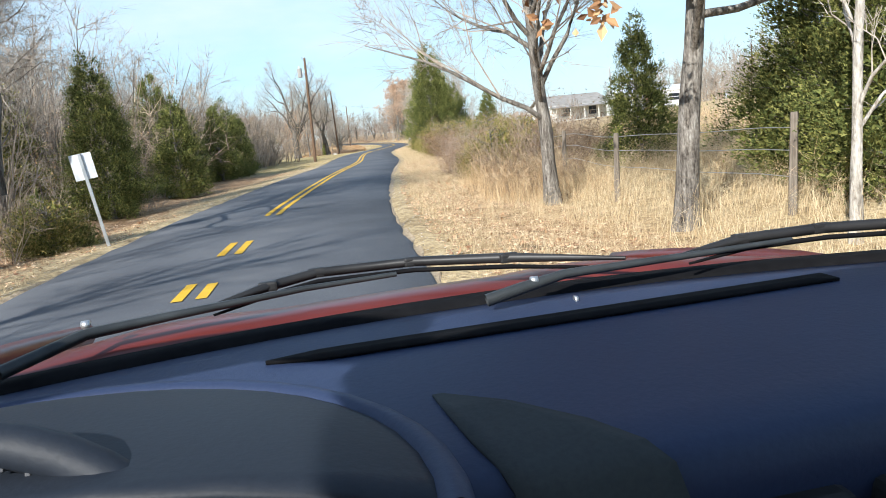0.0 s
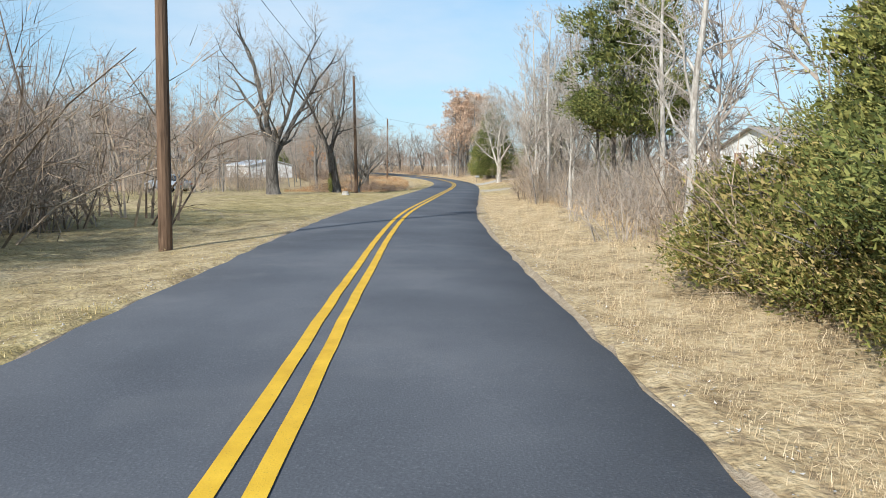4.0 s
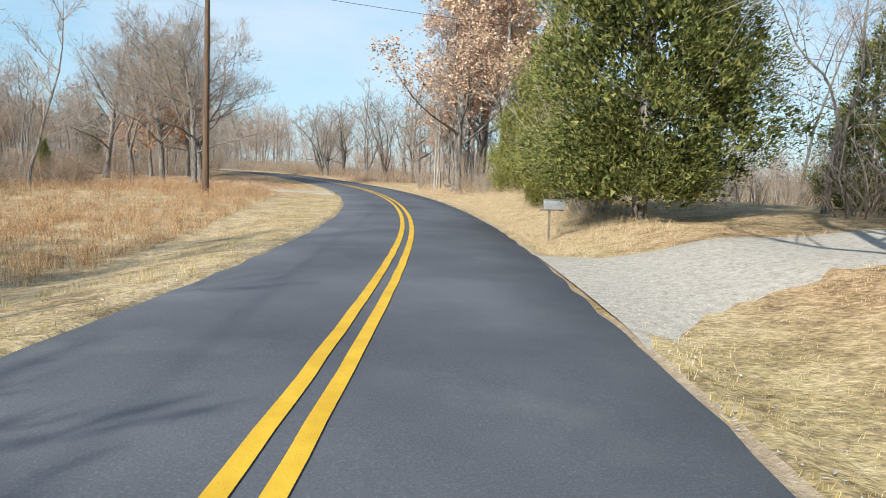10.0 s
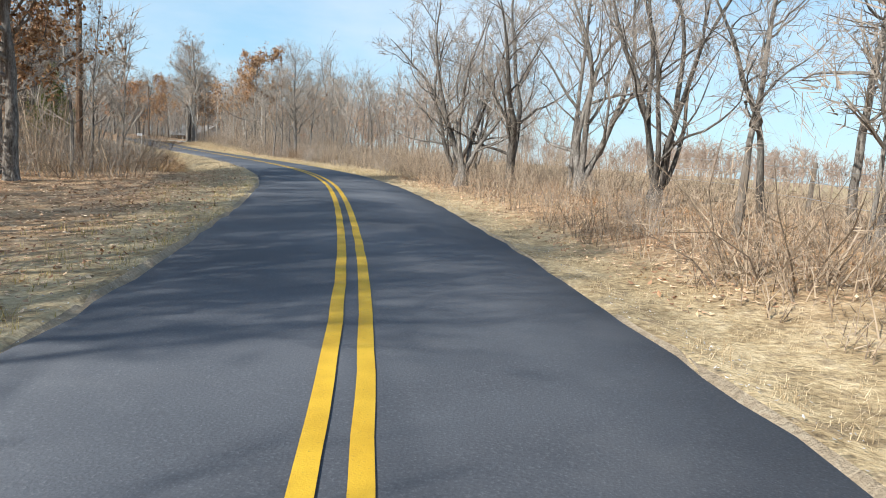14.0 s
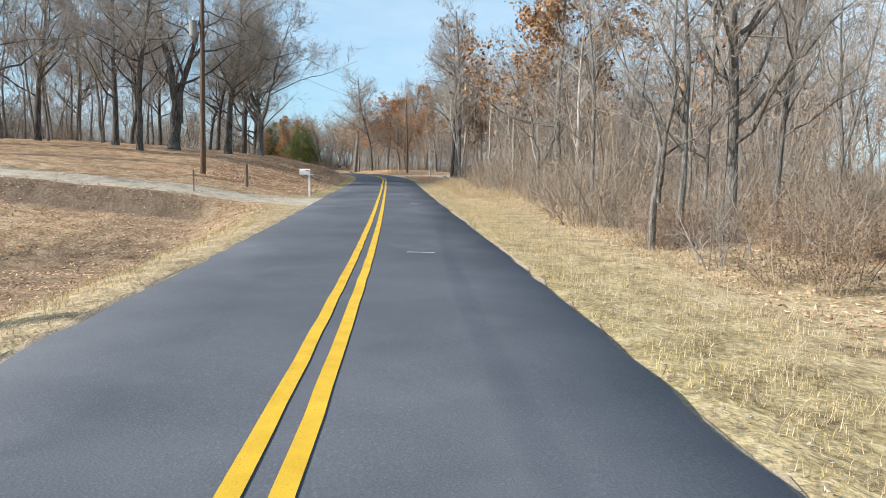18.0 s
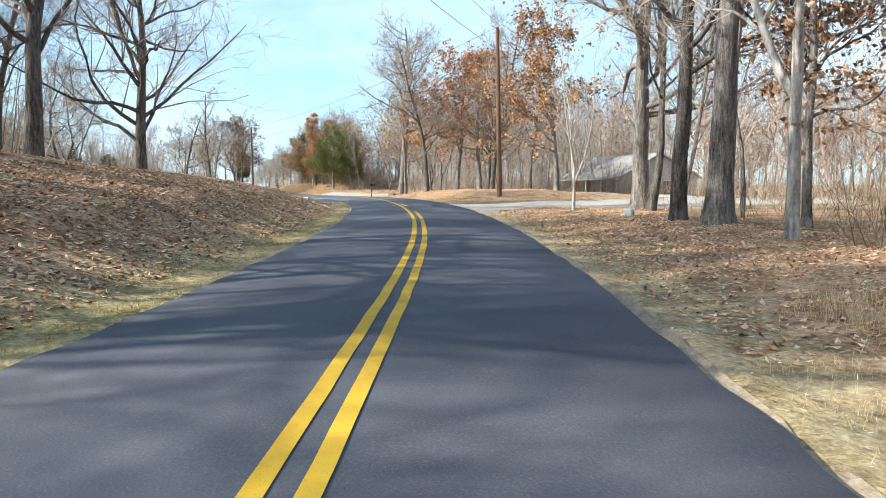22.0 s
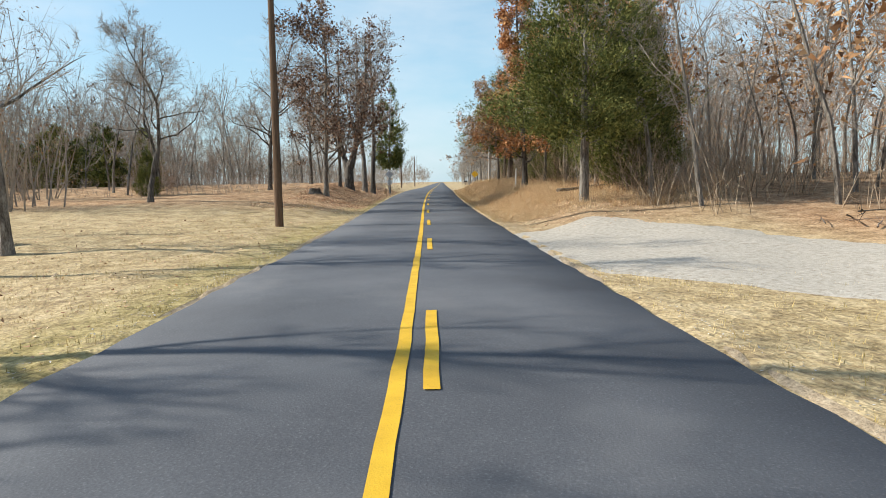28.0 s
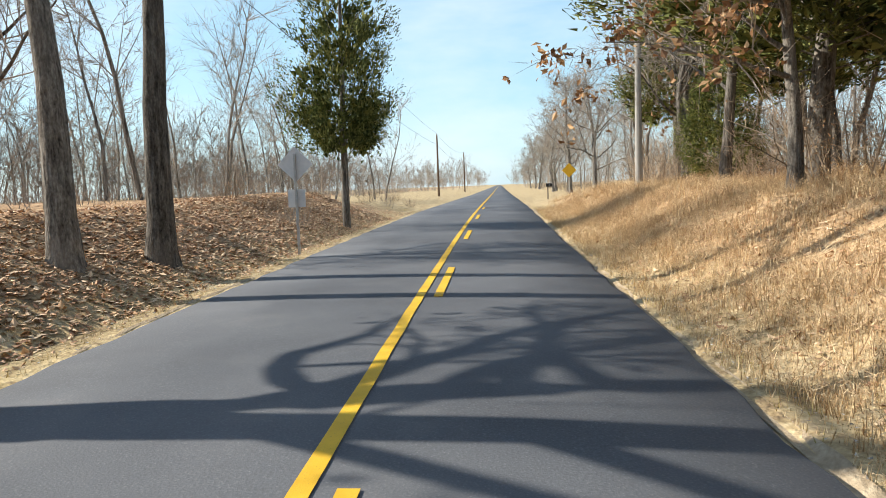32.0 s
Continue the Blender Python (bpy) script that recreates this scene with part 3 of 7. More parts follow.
def build_road():
    ss = np.r_[np.arange(-90, 460, 0.5), np.arange(460, 1270, 8.0)]
    cols = []
    for f in (0, 0.02, 0.25, 0.5, 0.75, 0.98, 1):
        lo, hi = edge_left(ss) + ragged(ss, 1, 0.04), edge_right(ss) + ragged(ss, 5, 0.04)
        d = lo + (hi - lo) * f
        x, y = place(ss, d)
        z = road_z(ss) + 0.05 * (1 - (2 * f - 1) ** 2) - (0.12 if f in (0, 1) else 0) + 0.012
        cols.append(np.stack([x, y, z], -1))
    v = np.stack(cols, 1)
    n, k = v.shape[:2]
    i, j = np.meshgrid(np.arange(n - 1), np.arange(k - 1), indexing="ij")
    a = i * k + j
    q = np.concatenate([np.stack([a, a + k + 1, a + 1], -1).reshape(-1, 3), np.stack([a, a + k, a + k + 1], -1).reshape(-1, 3)])
    return tagged(new("road", fast_mesh("road", v.reshape(-1, 3), q, M["asphalt"], True)), "dark grey asphalt country road with worn edges", "road", kind="structure")


def strip(name, s0, s1, d, width, material, parent, step=0.5, up=0.008):
    ss = np.linspace(s0, s1, max(2, int((s1 - s0) / step) + 1))
    side = []
    for o in (-width / 2, width / 2):
        f = (d + o + HALF_L) / (HALF_L + HALF_R)
        x, y = place(ss, mid(ss) + d + o + ragged(ss, 7 + o, 0.006))
        side.append(np.stack([x, y, road_z(ss) + 0.05 * (1 - (2 * f - 1) ** 2) + 0.012 + up], -1))
    v = np.stack(side, 1).reshape(-1, 3)
    i = np.arange(len(ss) - 1) * 2
    q = np.concatenate([np.stack([i, i + 1, i + 3], -1), np.stack([i, i + 3, i + 2], -1)])
    return part(name, fast_mesh(name, v, q, material), parent)


def build_lines(road):
    left, right = -0.125, 0.125
    for s0, s1 in ((7.4, 8.3), (10.3, 11.6), (15.5, 460)):
        strip("centre_line", s0, s1, left, 0.12, M["line"], road)
    for s0, s1 in ((7.4, 8.2), (10.3, 11.6), (15.5, 313.4)):
        strip("centre_line", s0, s1, right, 0.12, M["line"], road)
    strip("centre_line", 460, 900, left, 0.12, M["line"], road, 8.0, 0.02)
    for s0 in (318.4, 337.2, 345.9, 357.6, 368, 378.5, 387.5, 396.6, 405.8, 414.7, 423.5, 432.3, 441.5, 450.8):
        strip("centre_dash", s0, s0 + 3.05, right, 0.12, M["line"], road)
    for s0, d in ((262.5, 1.5), (270.0, 1.45), (246, 1.0)):
        strip("chalk_mark", s0, s0 + 0.06, d, 0.5, M["white"], road, 0.1, 0.006)


def build_shoulder(name, side, s0, s1, width):
    """The loose pale stones along the road's edge."""
    ss = np.arange(s0, s1, 0.4)
    lo = (edge_left(ss) if side < 0 else edge_right(ss)) - side * 0.06
    w = 0.05 + width * (0.4 + 1.3 * np.abs(np.sin(ss * 0.31 + side) * np.sin(ss * 0.083 + 2 * side)) + ragged(ss, 3 + side, 0.3))
    cols = []
    for f in (0, 0.33, 0.66, 1):
        d = lo + side * w * f
        x, y = place(ss, d)
        cols.append(np.stack([x, y, land(ss, d) + 0.014 - 0.04 * (f == 1)], -1))
    v = np.stack(cols, 1)
    k = 4
    i, j = np.meshgrid(np.arange(len(ss) - 1), np.arange(k - 1), indexing="ij")
    a = i * k + j
    tri = [np.stack([a, a + k + 1, a + 1], -1).reshape(-1, 3), np.stack([a, a + k, a + k + 1], -1).reshape(-1, 3)]
    q = np.concatenate(tri)
    if side < 0:
        q = q[:, ::-1]
    return tagged(new(name, fast_mesh(name, v.reshape(-1, 3), q, M["verge"], True)), "pale loose gravel shoulder along the road edge", "gravel shoulder", kind="structure")


def build_drive(name, label, s0, s1, d0, d1, material, lean=0.0, flare=2.0, up=0.035):
    """A drive that leaves the road between s0 and s1 and runs from d0 out to d1; lean: metres along the road per metre out."""
    dd = np.linspace(d0, d1, 60)
    out = np.abs(dd - d0)
    half = (s1 - s0) / 2 * np.ones_like(dd) + flare * np.exp(-out / 1.6)
    mid_s = (s0 + s1) / 2 + lean * out
    cols = []
    dd = dd + (mid(mid_s) - MID)
    for f in np.linspace(-1, 1, 9):
        s = mid_s + half * f + (0.15 * np.sin(out * 1.9 + f) if abs(f) == 1 else 0)
        x, y = place(s, dd)
        base = np.maximum(land(s, dd), road_z(s) - 0.03 - 0.0 * out) * np.exp(-out / 4) + land(s, dd) * (1 - np.exp(-out / 4))
        cols.append(np.stack([x, y, base + up - (0.06 if abs(f) == 1 else 0)], -1))
    v = np.stack(cols, 1)
    k = 9
    i, j = np.meshgrid(np.arange(len(dd) - 1), np.arange(k - 1), indexing="ij")
    a = i * k + j
    q = np.concatenate([np.stack([a, a + k + 1, a + 1], -1).reshape(-1, 3), np.stack([a, a + k, a + k + 1], -1).reshape(-1, 3)])
    if d1 > d0:
        q = q[:, ::-1]
    return tagged(new(name, fast_mesh(name, v.reshape(-1, 3), q, material, True)), label, "driveway", kind="structure")


build_ground()
ROAD = build_road()
build_lines(ROAD)
build_shoulder("shoulder_left", -1, -60, 460, 0.10)
build_shoulder("shoulder_right", 1, -60, 460, 0.09)
build_drive("driveway_1", "pale gravel driveway across the grass", 110.8, 115.4, MID + HALF_R, 25, M["gravel_dirt"], 0.1, 0.9)
build_drive("driveway_2", "pale gravel driveway past a big bare tree", 138.6, 142.6, MID + HALF_R, 34, M["gravel"], 0.15)
build_drive("driveway_3", "pale gravel track beside oak trees", 171.5, 174.5, MID - HALF_L, -30, M["gravel_dirt"], 0.1)
build_drive("driveway_4", "pale gravel driveway climbing the grassy hill", 263.2, 266.4, MID - HALF_L, -45, M["gravel_dirt"], -0.08)
build_drive("driveway_5", "dark smooth asphalt driveway", 330, 336.5, MID - HALF_L, -42, M["wet_asphalt"], 0.12)
build_drive("driveway_6", "pale gravel driveway to a house under oaks", 315.5, 321.5, MID + HALF_R, 30, M["gravel"], 0.35)


def build_track(name, label, line, material, up=0.04):
    """A loose track along a line of s, d and width."""
    k = np.array(line, float)
    u = np.linspace(0, len(k) - 1, 70)
    s, d, w = (np.interp(u, np.arange(len(k)), k[:, c]) for c in range(3))
    for _ in range(6):
        s[1:-1], d[1:-1], w[1:-1] = ((a[:-2] + 2 * a[1:-1] + a[2:]) / 4 for a in (s, d, w))
    ts, td = np.gradient(s), np.gradient(d)
    n = np.hypot(ts, td)
    cols = []
    for f in np.linspace(-1, 1, 11):
        wob = 0.2 * np.sin(u * 7 + 3 * f) if abs(f) == 1 else 0
        ps, pd = s - td / n * (w / 2 * f + wob), d + ts / n * (w / 2 * f + wob)
        x, y = place(ps, pd)
        cols.append(np.stack([x, y, np.where(pd < edge_right(ps), road_z(ps) - 0.10, land(ps, pd)) + up - (0.07 if abs(f) == 1 else 0)], -1))
    v = np.stack(cols, 1)
    i, j = np.meshgrid(np.arange(69), np.arange(10), indexing="ij")
    a = i * 11 + j
    q = np.concatenate([np.stack([a, a + 1, a + 12], -1).reshape(-1, 3), np.stack([a, a + 12, a + 11], -1).reshape(-1, 3)])
    return tagged(new(name, fast_mesh(name, v.reshape(-1, 3), q, material, True)), label, "driveway", kind="structure")


build_track("driveway_7", "wide pale gravel drive under cedar trees", [(383, 1.6, 11), (380, 4.5, 9.5), (373, 8.6, 6.5), (362, 9.8, 4.2), (352, 10.2, 3), (345, 11.2, 3), (336, 14.5, 3), (326, 20, 3)], M["gravel"])

# ---- trees ----
def wander(rng, p, d, length, n, bend, lift=0.0):
    """A polyline that starts at p along d and bends at random."""
    pts, d = [np.array(p, float)], np.array(d, float)
    step = length / n
    for _ in range(n):
        d = d + rng.normal(0, bend, 3) + np.array([0, 0, lift])
        d /= np.linalg.norm(d)
        pts.append(pts[-1] + d * step)
    return np.array(pts)


def side_way(rng, d, angle, turn=None):
    """A way that leaves d at the angle (degrees), at a random turn round it."""
    d = d / np.linalg.norm(d)
    ref = np.array([1.0, 0, 0]) if abs(d[2]) > 0.8 else np.array([0, 0, 1.0])
    u = np.cross(d, ref)
    u /= np.linalg.norm(u)
    w = np.cross(d, u)
    f = rng.uniform(0, 2 * np.pi) if turn is None else turn
    a = np.radians(angle)
    return np.cos(a) * d + np.sin(a) * (np.cos(f) * u + np.sin(f) * w)


def grow(seed, height, trunk_r, bare, limbs, limb_len, up=42, forks=1, subs=6, twigs=5, tips=3, bend=0.10, leaf=None, leaf_count=0, leaf_size=0.13, droop=0.0, lean=0.0, spread=24):
    """A bare tree: meshes of the trunk with its limbs, the twigs and, where asked, the leaves that it has kept."""
    rng = np.random.default_rng(seed)
    wood, fine, ends = Tubes(), Tubes(), []
    stems = []
    root = np.array([0, 0, -0.25])

    def foot(p, r):
        """More rings near the ground, where the trunk spreads into its roots."""
        f = np.r_[0, 0.1, 0.25, 0.5]
        q = np.r_[p[0] + (p[1] - p[0]) * f[:, None], p[1:]]
        k = np.r_[r[0] + (r[1] - r[0]) * f, r[1:]]
        return q, k * (1 + 0.75 * np.exp(-np.maximum(q[:, 2] + 0.25, 0) / 0.38))

    if forks == 1:
        p = wander(rng, root, (lean, 0, 1), height * 0.92 + 0.25, 14, bend * 0.22, 0.05)
        r = trunk_r * np.linspace(1, 0.12, len(p)) ** 0.85
        stems.append((p, r))
        wood.add(*foot(p, r), 14, rng)
    else:
        fh = bare * height
        p = wander(rng, root, (lean, 0, 1), fh + 0.25, 5, bend * 0.3)
        top = p[-1] + np.array([[0.1, 0, 0.55], [0.15, 0.05, 1.0]]) * trunk_r * 2
        r = trunk_r * np.r_[np.linspace(1, 0.84, len(p)), 0.62, 0.2]
        wood.add(*foot(np.r_[p, top], r), 14, rng)
        for k in range(forks):
            d = side_way(rng, np.array([0, 0, 1.0]), rng.uniform(spread - 10, spread + 10), 2 * np.pi * k / forks + rng.uniform(-.4, .4))
            low = rng.uniform(0.0, 0.45) * fh
            q = wander(rng, p[-1] - [0, 0, low], d, height * rng.uniform(0.5, 0.68) + low * 0.7, 12, bend * 0.7, 0.06)
            rr = trunk_r * rng.uniform(0.78, 1.08) / forks ** 0.5 * np.linspace(1, 0.12, len(q)) ** 0.9
            # a thick collar sinks into the trunk below each fork
            neck = np.r_[[q[0] - [0, 0, 2.4 * trunk_r] - 0.2 * trunk_r * d], q[:1], q[:1] + (q[1:2] - q[:1]) * 0.45, q[1:]]
            wood.add(neck, np.r_[min(1.3 * rr[0], 0.8 * trunk_r), min(1.45 * rr[0], 0.8 * trunk_r), 1.12 * rr[0], rr[1:]], 9, rng)
            stems.append((q, rr))
    for p, r in stems:
        m = max(3, limbs // len(stems))
        for k in range(m):
            f = (bare if forks == 1 else 0.12) + (1 - (bare if forks == 1 else 0.12)) * (k + rng.uniform(0, 0.8)) / m * 0.96
            i = min(int(f * (len(p) - 1)), len(p) - 2)
            at = p[i] + (p[i + 1] - p[i]) * (f * (len(p) - 1) - i)
            d = side_way(rng, p[i + 1] - p[i], rng.uniform(up, up + 28))
            ln = limb_len * (1.05 - 0.65 * f) * rng.uniform(0.7, 1.15)
            q = wander(rng, at, d, ln, 8, bend, 0.07 - droop)
            lr = min(r[i] * 0.55, trunk_r * 0.38) * np.linspace(1, 0.14, len(q))
            wood.add(q, np.maximum(lr, 0.008), 5)
            for j in range(subs):
                g = 0.22 + 0.76 * (j + rng.uniform(0, 0.9)) / subs
                a = min(int(g * (len(q) - 1)), len(q) - 2)
                d2 = side_way(rng, q[a + 1] - q[a], rng.uniform(28, 60)) + np.array([0, 0, 0.25])
                l2 = ln * (0.62 - 0.35 * g) * rng.uniform(0.7, 1.2)
                b = wander(rng, q[a], d2, l2, 5, bend * 1.3, 0.05 - droop)
                fine.add(b[[0, 2, 4, 5]], np.maximum(lr[a] * 0.5 * np.array([1, 0.7, 0.45, 0.3]), 0.007), 3)
                for t in range(twigs):
                    h = 0.2 + 0.8 * (t + rng.uniform(0, 0.9)) / twigs
                    c = min(int(h * 5), 4)
                    d3 = side_way(rng, b[c + 1] - b[c], rng.uniform(22, 55)) + np.array([0, 0, 0.2 - droop])
                    w = wander(rng, b[c], d3, l2 * rng.uniform(0.4, 0.65), 2, bend * 1.5, 0.03)
                    fine.slivers(w[:2], w[1:], 0.02, rng)
                    u = rng.uniform(0.15, 1, (tips * 2, 1))
                    k0 = w[0] + (w[2] - w[0]) * u
                    way = (w[2] - w[0]) * 0.55 + rng.normal(0, 0.5, (tips * 2, 3)) * np.linalg.norm(w[2] - w[0]) * 0.6
                    tip = k0 + way * rng.uniform(0.5, 1.0, (tips * 2, 1))
                    fine.slivers(k0, tip, 0.013, rng)
                    ends.extend(tip)
    leaves = None
    if leaf:
        hold = np.array(ends)[rng.integers(0, len(ends), max(1, leaf_count // 7))]
        pick = hold[rng.integers(0, len(hold), leaf_count)] + rng.normal(0, 0.13, (leaf_count, 3))
        leaves = flakes(rng, pick, leaf_size, leaf)
    return wood, fine, leaves


def flakes(rng, at, size, material, name="foliage", flat=0.0):
    """Small bent leaves, two triangles each, at the given places."""
    n = len(at)
    a = rng.normal(0, 1, (n, 3)) * np.array([1, 1, 1 - flat])
    a /= np.linalg.norm(a, axis=1)[:, None]
    b = np.cross(a, rng.normal(0, 1, (n, 3)) * np.array([1 - flat, 1 - flat, 1]) + np.array([0, 0, 3 * flat]))
    b /= np.linalg.norm(b, axis=1)[:, None] + 1e-9
    c = np.cross(a, b)
    s = size * rng.uniform(0.6, 1.35, (n, 1))
    v = np.stack([at - a * s, at + b * s * 0.55 + c * s * 0.2, at + a * s, at - b * s * 0.55 + c * s * 0.25], 1).reshape(-1, 3)
    k = np.arange(n)[:, None] * 4
    return fast_mesh(name, v, np.concatenate([k + [0, 1, 2], k + [0, 2, 3]]), material)


def tree_thing(name, label, category, group, wood, fine, leaves, bark, twig, m=None):
    ob = thing(name, label, category, group, m)
    part("trunk", wood.mesh("trunk", bark), ob)
    part("crown", fine.mesh("crown", twig, False), ob, "fine bare twigs")
    if leaves:
        part("foliage", leaves, ob, "dry brown leaves still on the twigs")
    return ob


STORE = pose(0, 0, -400)


def kinds():
    k = {}
    k["wide"] = [tree_thing("tree", "wide-branched bare grey tree standing on grass", "tree", "bare trees", *grow(11 + i, 13, 0.23, 0.22, 22, 7.4, 40, 1 + 2 * (i % 2), 8, 7, 5, 0.18), M["bark"], M["twig"], STORE) for i in range(3)]
    k["dark"] = [tree_thing("tree", "tall bare dark-trunked tree on the leaf-covered slope", "tree", "bare trees", *grow(31 + i, 15, 0.20, 0.24, 24, 6.4, 48, 1 + (i == 1), 8, 7, 5, 0.22), M["bark_dark"], M["twig"], STORE) for i in range(4)]
    k["slim"] = [tree_thing("tree", "slim tall bare woodland tree", "tree", "woodland trees", *grow(51 + i, 13, 0.11, 0.24, 16, 4.0, 30, 1 + (i == 2), 6, 4, 3, 0.2), M["bark"], M["twig"], STORE) for i in range(4)]
    k["pale"] = [tree_thing("tree", "slim bare tree with pale, nearly white bark", "tree", "pale trees", *grow(71 + i, 10.5, 0.10, 0.18, 13, 3.4, 32, 1 + 2 * (i == 1), 5, 4, 3, 0.14), M["bark_pale"], M["twig_pale"], STORE) for i in range(3)]
    k["plane"] = [tree_thing("sycamore_tree", "big bare tree with pale mottled bark and heavy forked limbs", "tree", "", *grow(91, 14, 0.30, 0.2, 34, 6.8, 40, 4, 8, 7, 4, 0.17), M["bark_plane"], M["twig_pale"], STORE)]
    k["oak"] = [tree_thing("oak_tree", "oak keeping its dry rust-brown leaves in winter", "tree", "brown-leaved oaks", *grow(101 + i, 12, 0.19, 0.26, 17, 6.4, 54, 1, 6, 5, 3, 0.2, M["rust_leaf" if i == 1 else "oak_leaf"], 8500, 0.1), M["bark"], M["twig"], STORE) for i in range(3)]
    k["tan"] = [tree_thing("oak_tree", "tall tree with pale pinkish-tan dry leaves", "tree", "tan-leaved trees", *grow(121 + i, 15, 0.20, 0.22, 17, 6.2, 36, 1, 6, 5, 3, 0.11, M["tan_leaf"], 11000, 0.085), M["bark"], M["twig_red"], STORE) for i in range(2)]
    k["young"] = [tree_thing("sapling", "thin bare sapling at the wood's edge", "sapling", "saplings", *grow(141 + i, 5.5, 0.04, 0.2, 9, 2.0, 32, 1, 4, 4, 2, 0.15), M["bark"], M["twig"], STORE) for i in range(3)]
    return k


def cedar(seed, height, width, bare=0.03, sprays=16000, mat_key="cedar", power=0.8, label="dense cone-shaped green cedar tree", rough=0.26, size=0.085, name="cedar_tree", category="cedar tree", group="cedars", inner=0.34):
    """An evergreen: trunk, boughs, and a lumpy crown of many small upturned sprays."""
    rng = np.random.default_rng(seed)
    ob = thing(name, label, category, group, STORE)
    wood = Tubes()
    p = wander(rng, (0, 0, -0.2), (0, 0, 1), height * 0.97, 8, 0.015)
    wood.add(p, (0.016 * height + 0.03) * np.linspace(1, 0.08, 9), 8)
    waves = [(rng.integers(1, 6), rng.uniform(2, 9), rng.uniform(0, 6.3), rng.uniform(0.5, 1)) for _ in range(7)]

    def radius(g, a):
        lump = sum(k * np.sin(m * a + f * g * 4 + ph) for m, f, ph, k in waves) / 3.2
        base = np.clip(1 - g, 0, 1) ** power * (0.62 + 0.38 * np.clip(g / 0.14, 0, 1))
        return width / 2 * base * (1 + rough * lump)

    # tufts at the boughs' ends, with sprays round each
    per = 18
    m = sprays // per
    n = m * per
    nb = max(40, m // 6)
    gb = np.clip(0.98 - 0.98 * np.sqrt(rng.uniform(0, 1, nb) ** (1.05 - 0.2 * (power < 0.6))), 0, 1)
    ab, rb = rng.uniform(0, 2 * np.pi, nb), rng.uniform(0.84, 1.10, nb)
    on = rng.integers(0, nb, m)
    # a third of the tufts fill the inside with larger, darker-lying sprays
    deep = rng.uniform(0, 1, m) < inner
    out = np.where(deep, rng.uniform(0.42, 0.78, m), 1 - 0.22 * rng.uniform(0, 1, m))
    g = np.clip(gb[on] + rng.normal(0, 0.016, m) + 0.03 * (out - 0.8), 0, 1)
    a = ab[on] + rng.normal(0, 0.13, m)
    r = radius(g, a) * rb[on] * out
    z = (bare + (1 - bare) * g) * height
    at = np.repeat(np.stack([r * np.cos(a), r * np.sin(a), z], -1), per, 0) + rng.normal(0, 1, (n, 3)) * [0.15, 0.15, 0.19] * (size / 0.085) ** 0.5
    g, a = np.repeat(g, per), np.repeat(a, per)
    way = np.stack([np.cos(a), np.sin(a), 0.45 + 0.7 * g], -1) + rng.normal(0, 0.55, (n, 3))
    way /= np.linalg.norm(way, axis=1)[:, None]
    side = np.cross(way, rng.normal(0, 1, (n, 3)))
    side /= np.linalg.norm(side, axis=1)[:, None] + 1e-9
    up = np.cross(way, side)
    ln = size * rng.uniform(0.6, 1.6, (n, 1)) * np.where(np.repeat(deep, per), (0.075 / size if height > 3 else 1.3) if size < 0.06 else 1.8, 1.0)[:, None]
    wd = np.where(np.repeat(deep, per), 0.55, 0.27)[:, None]
    v = np.stack([at - side * ln * wd, at + side * ln * wd + up * ln * 0.1, at + way * ln * 1.6], 1).reshape(-1, 3)
    for k in range(60 + int(30 * bare)):
        gg, aa = (gb[k % nb], ab[k % nb]) if k < 44 else (rng.uniform(-0.08 if bare > 0.1 else 0.0, 0.9), rng.uniform(0, 2 * np.pi))
        rr = float(radius(max(gg, 0.02), aa)) * rng.uniform(0.6, 1.0)
        q = wander(rng, (0, 0, (bare + (1 - bare) * gg) * height), (np.cos(aa), np.sin(aa), 0.3), rr, 3, 0.1, 0.05)
        wood.add(q, [0.03, 0.02, 0.013, 0.006], 3)
    part("trunk", wood.mesh("trunk", M["bark"]), ob)
    part("crown", fast_mesh("crown", v, np.arange(3 * n).reshape(-1, 3), M[mat_key]), ob, "dense scaly evergreen sprays")
    return ob


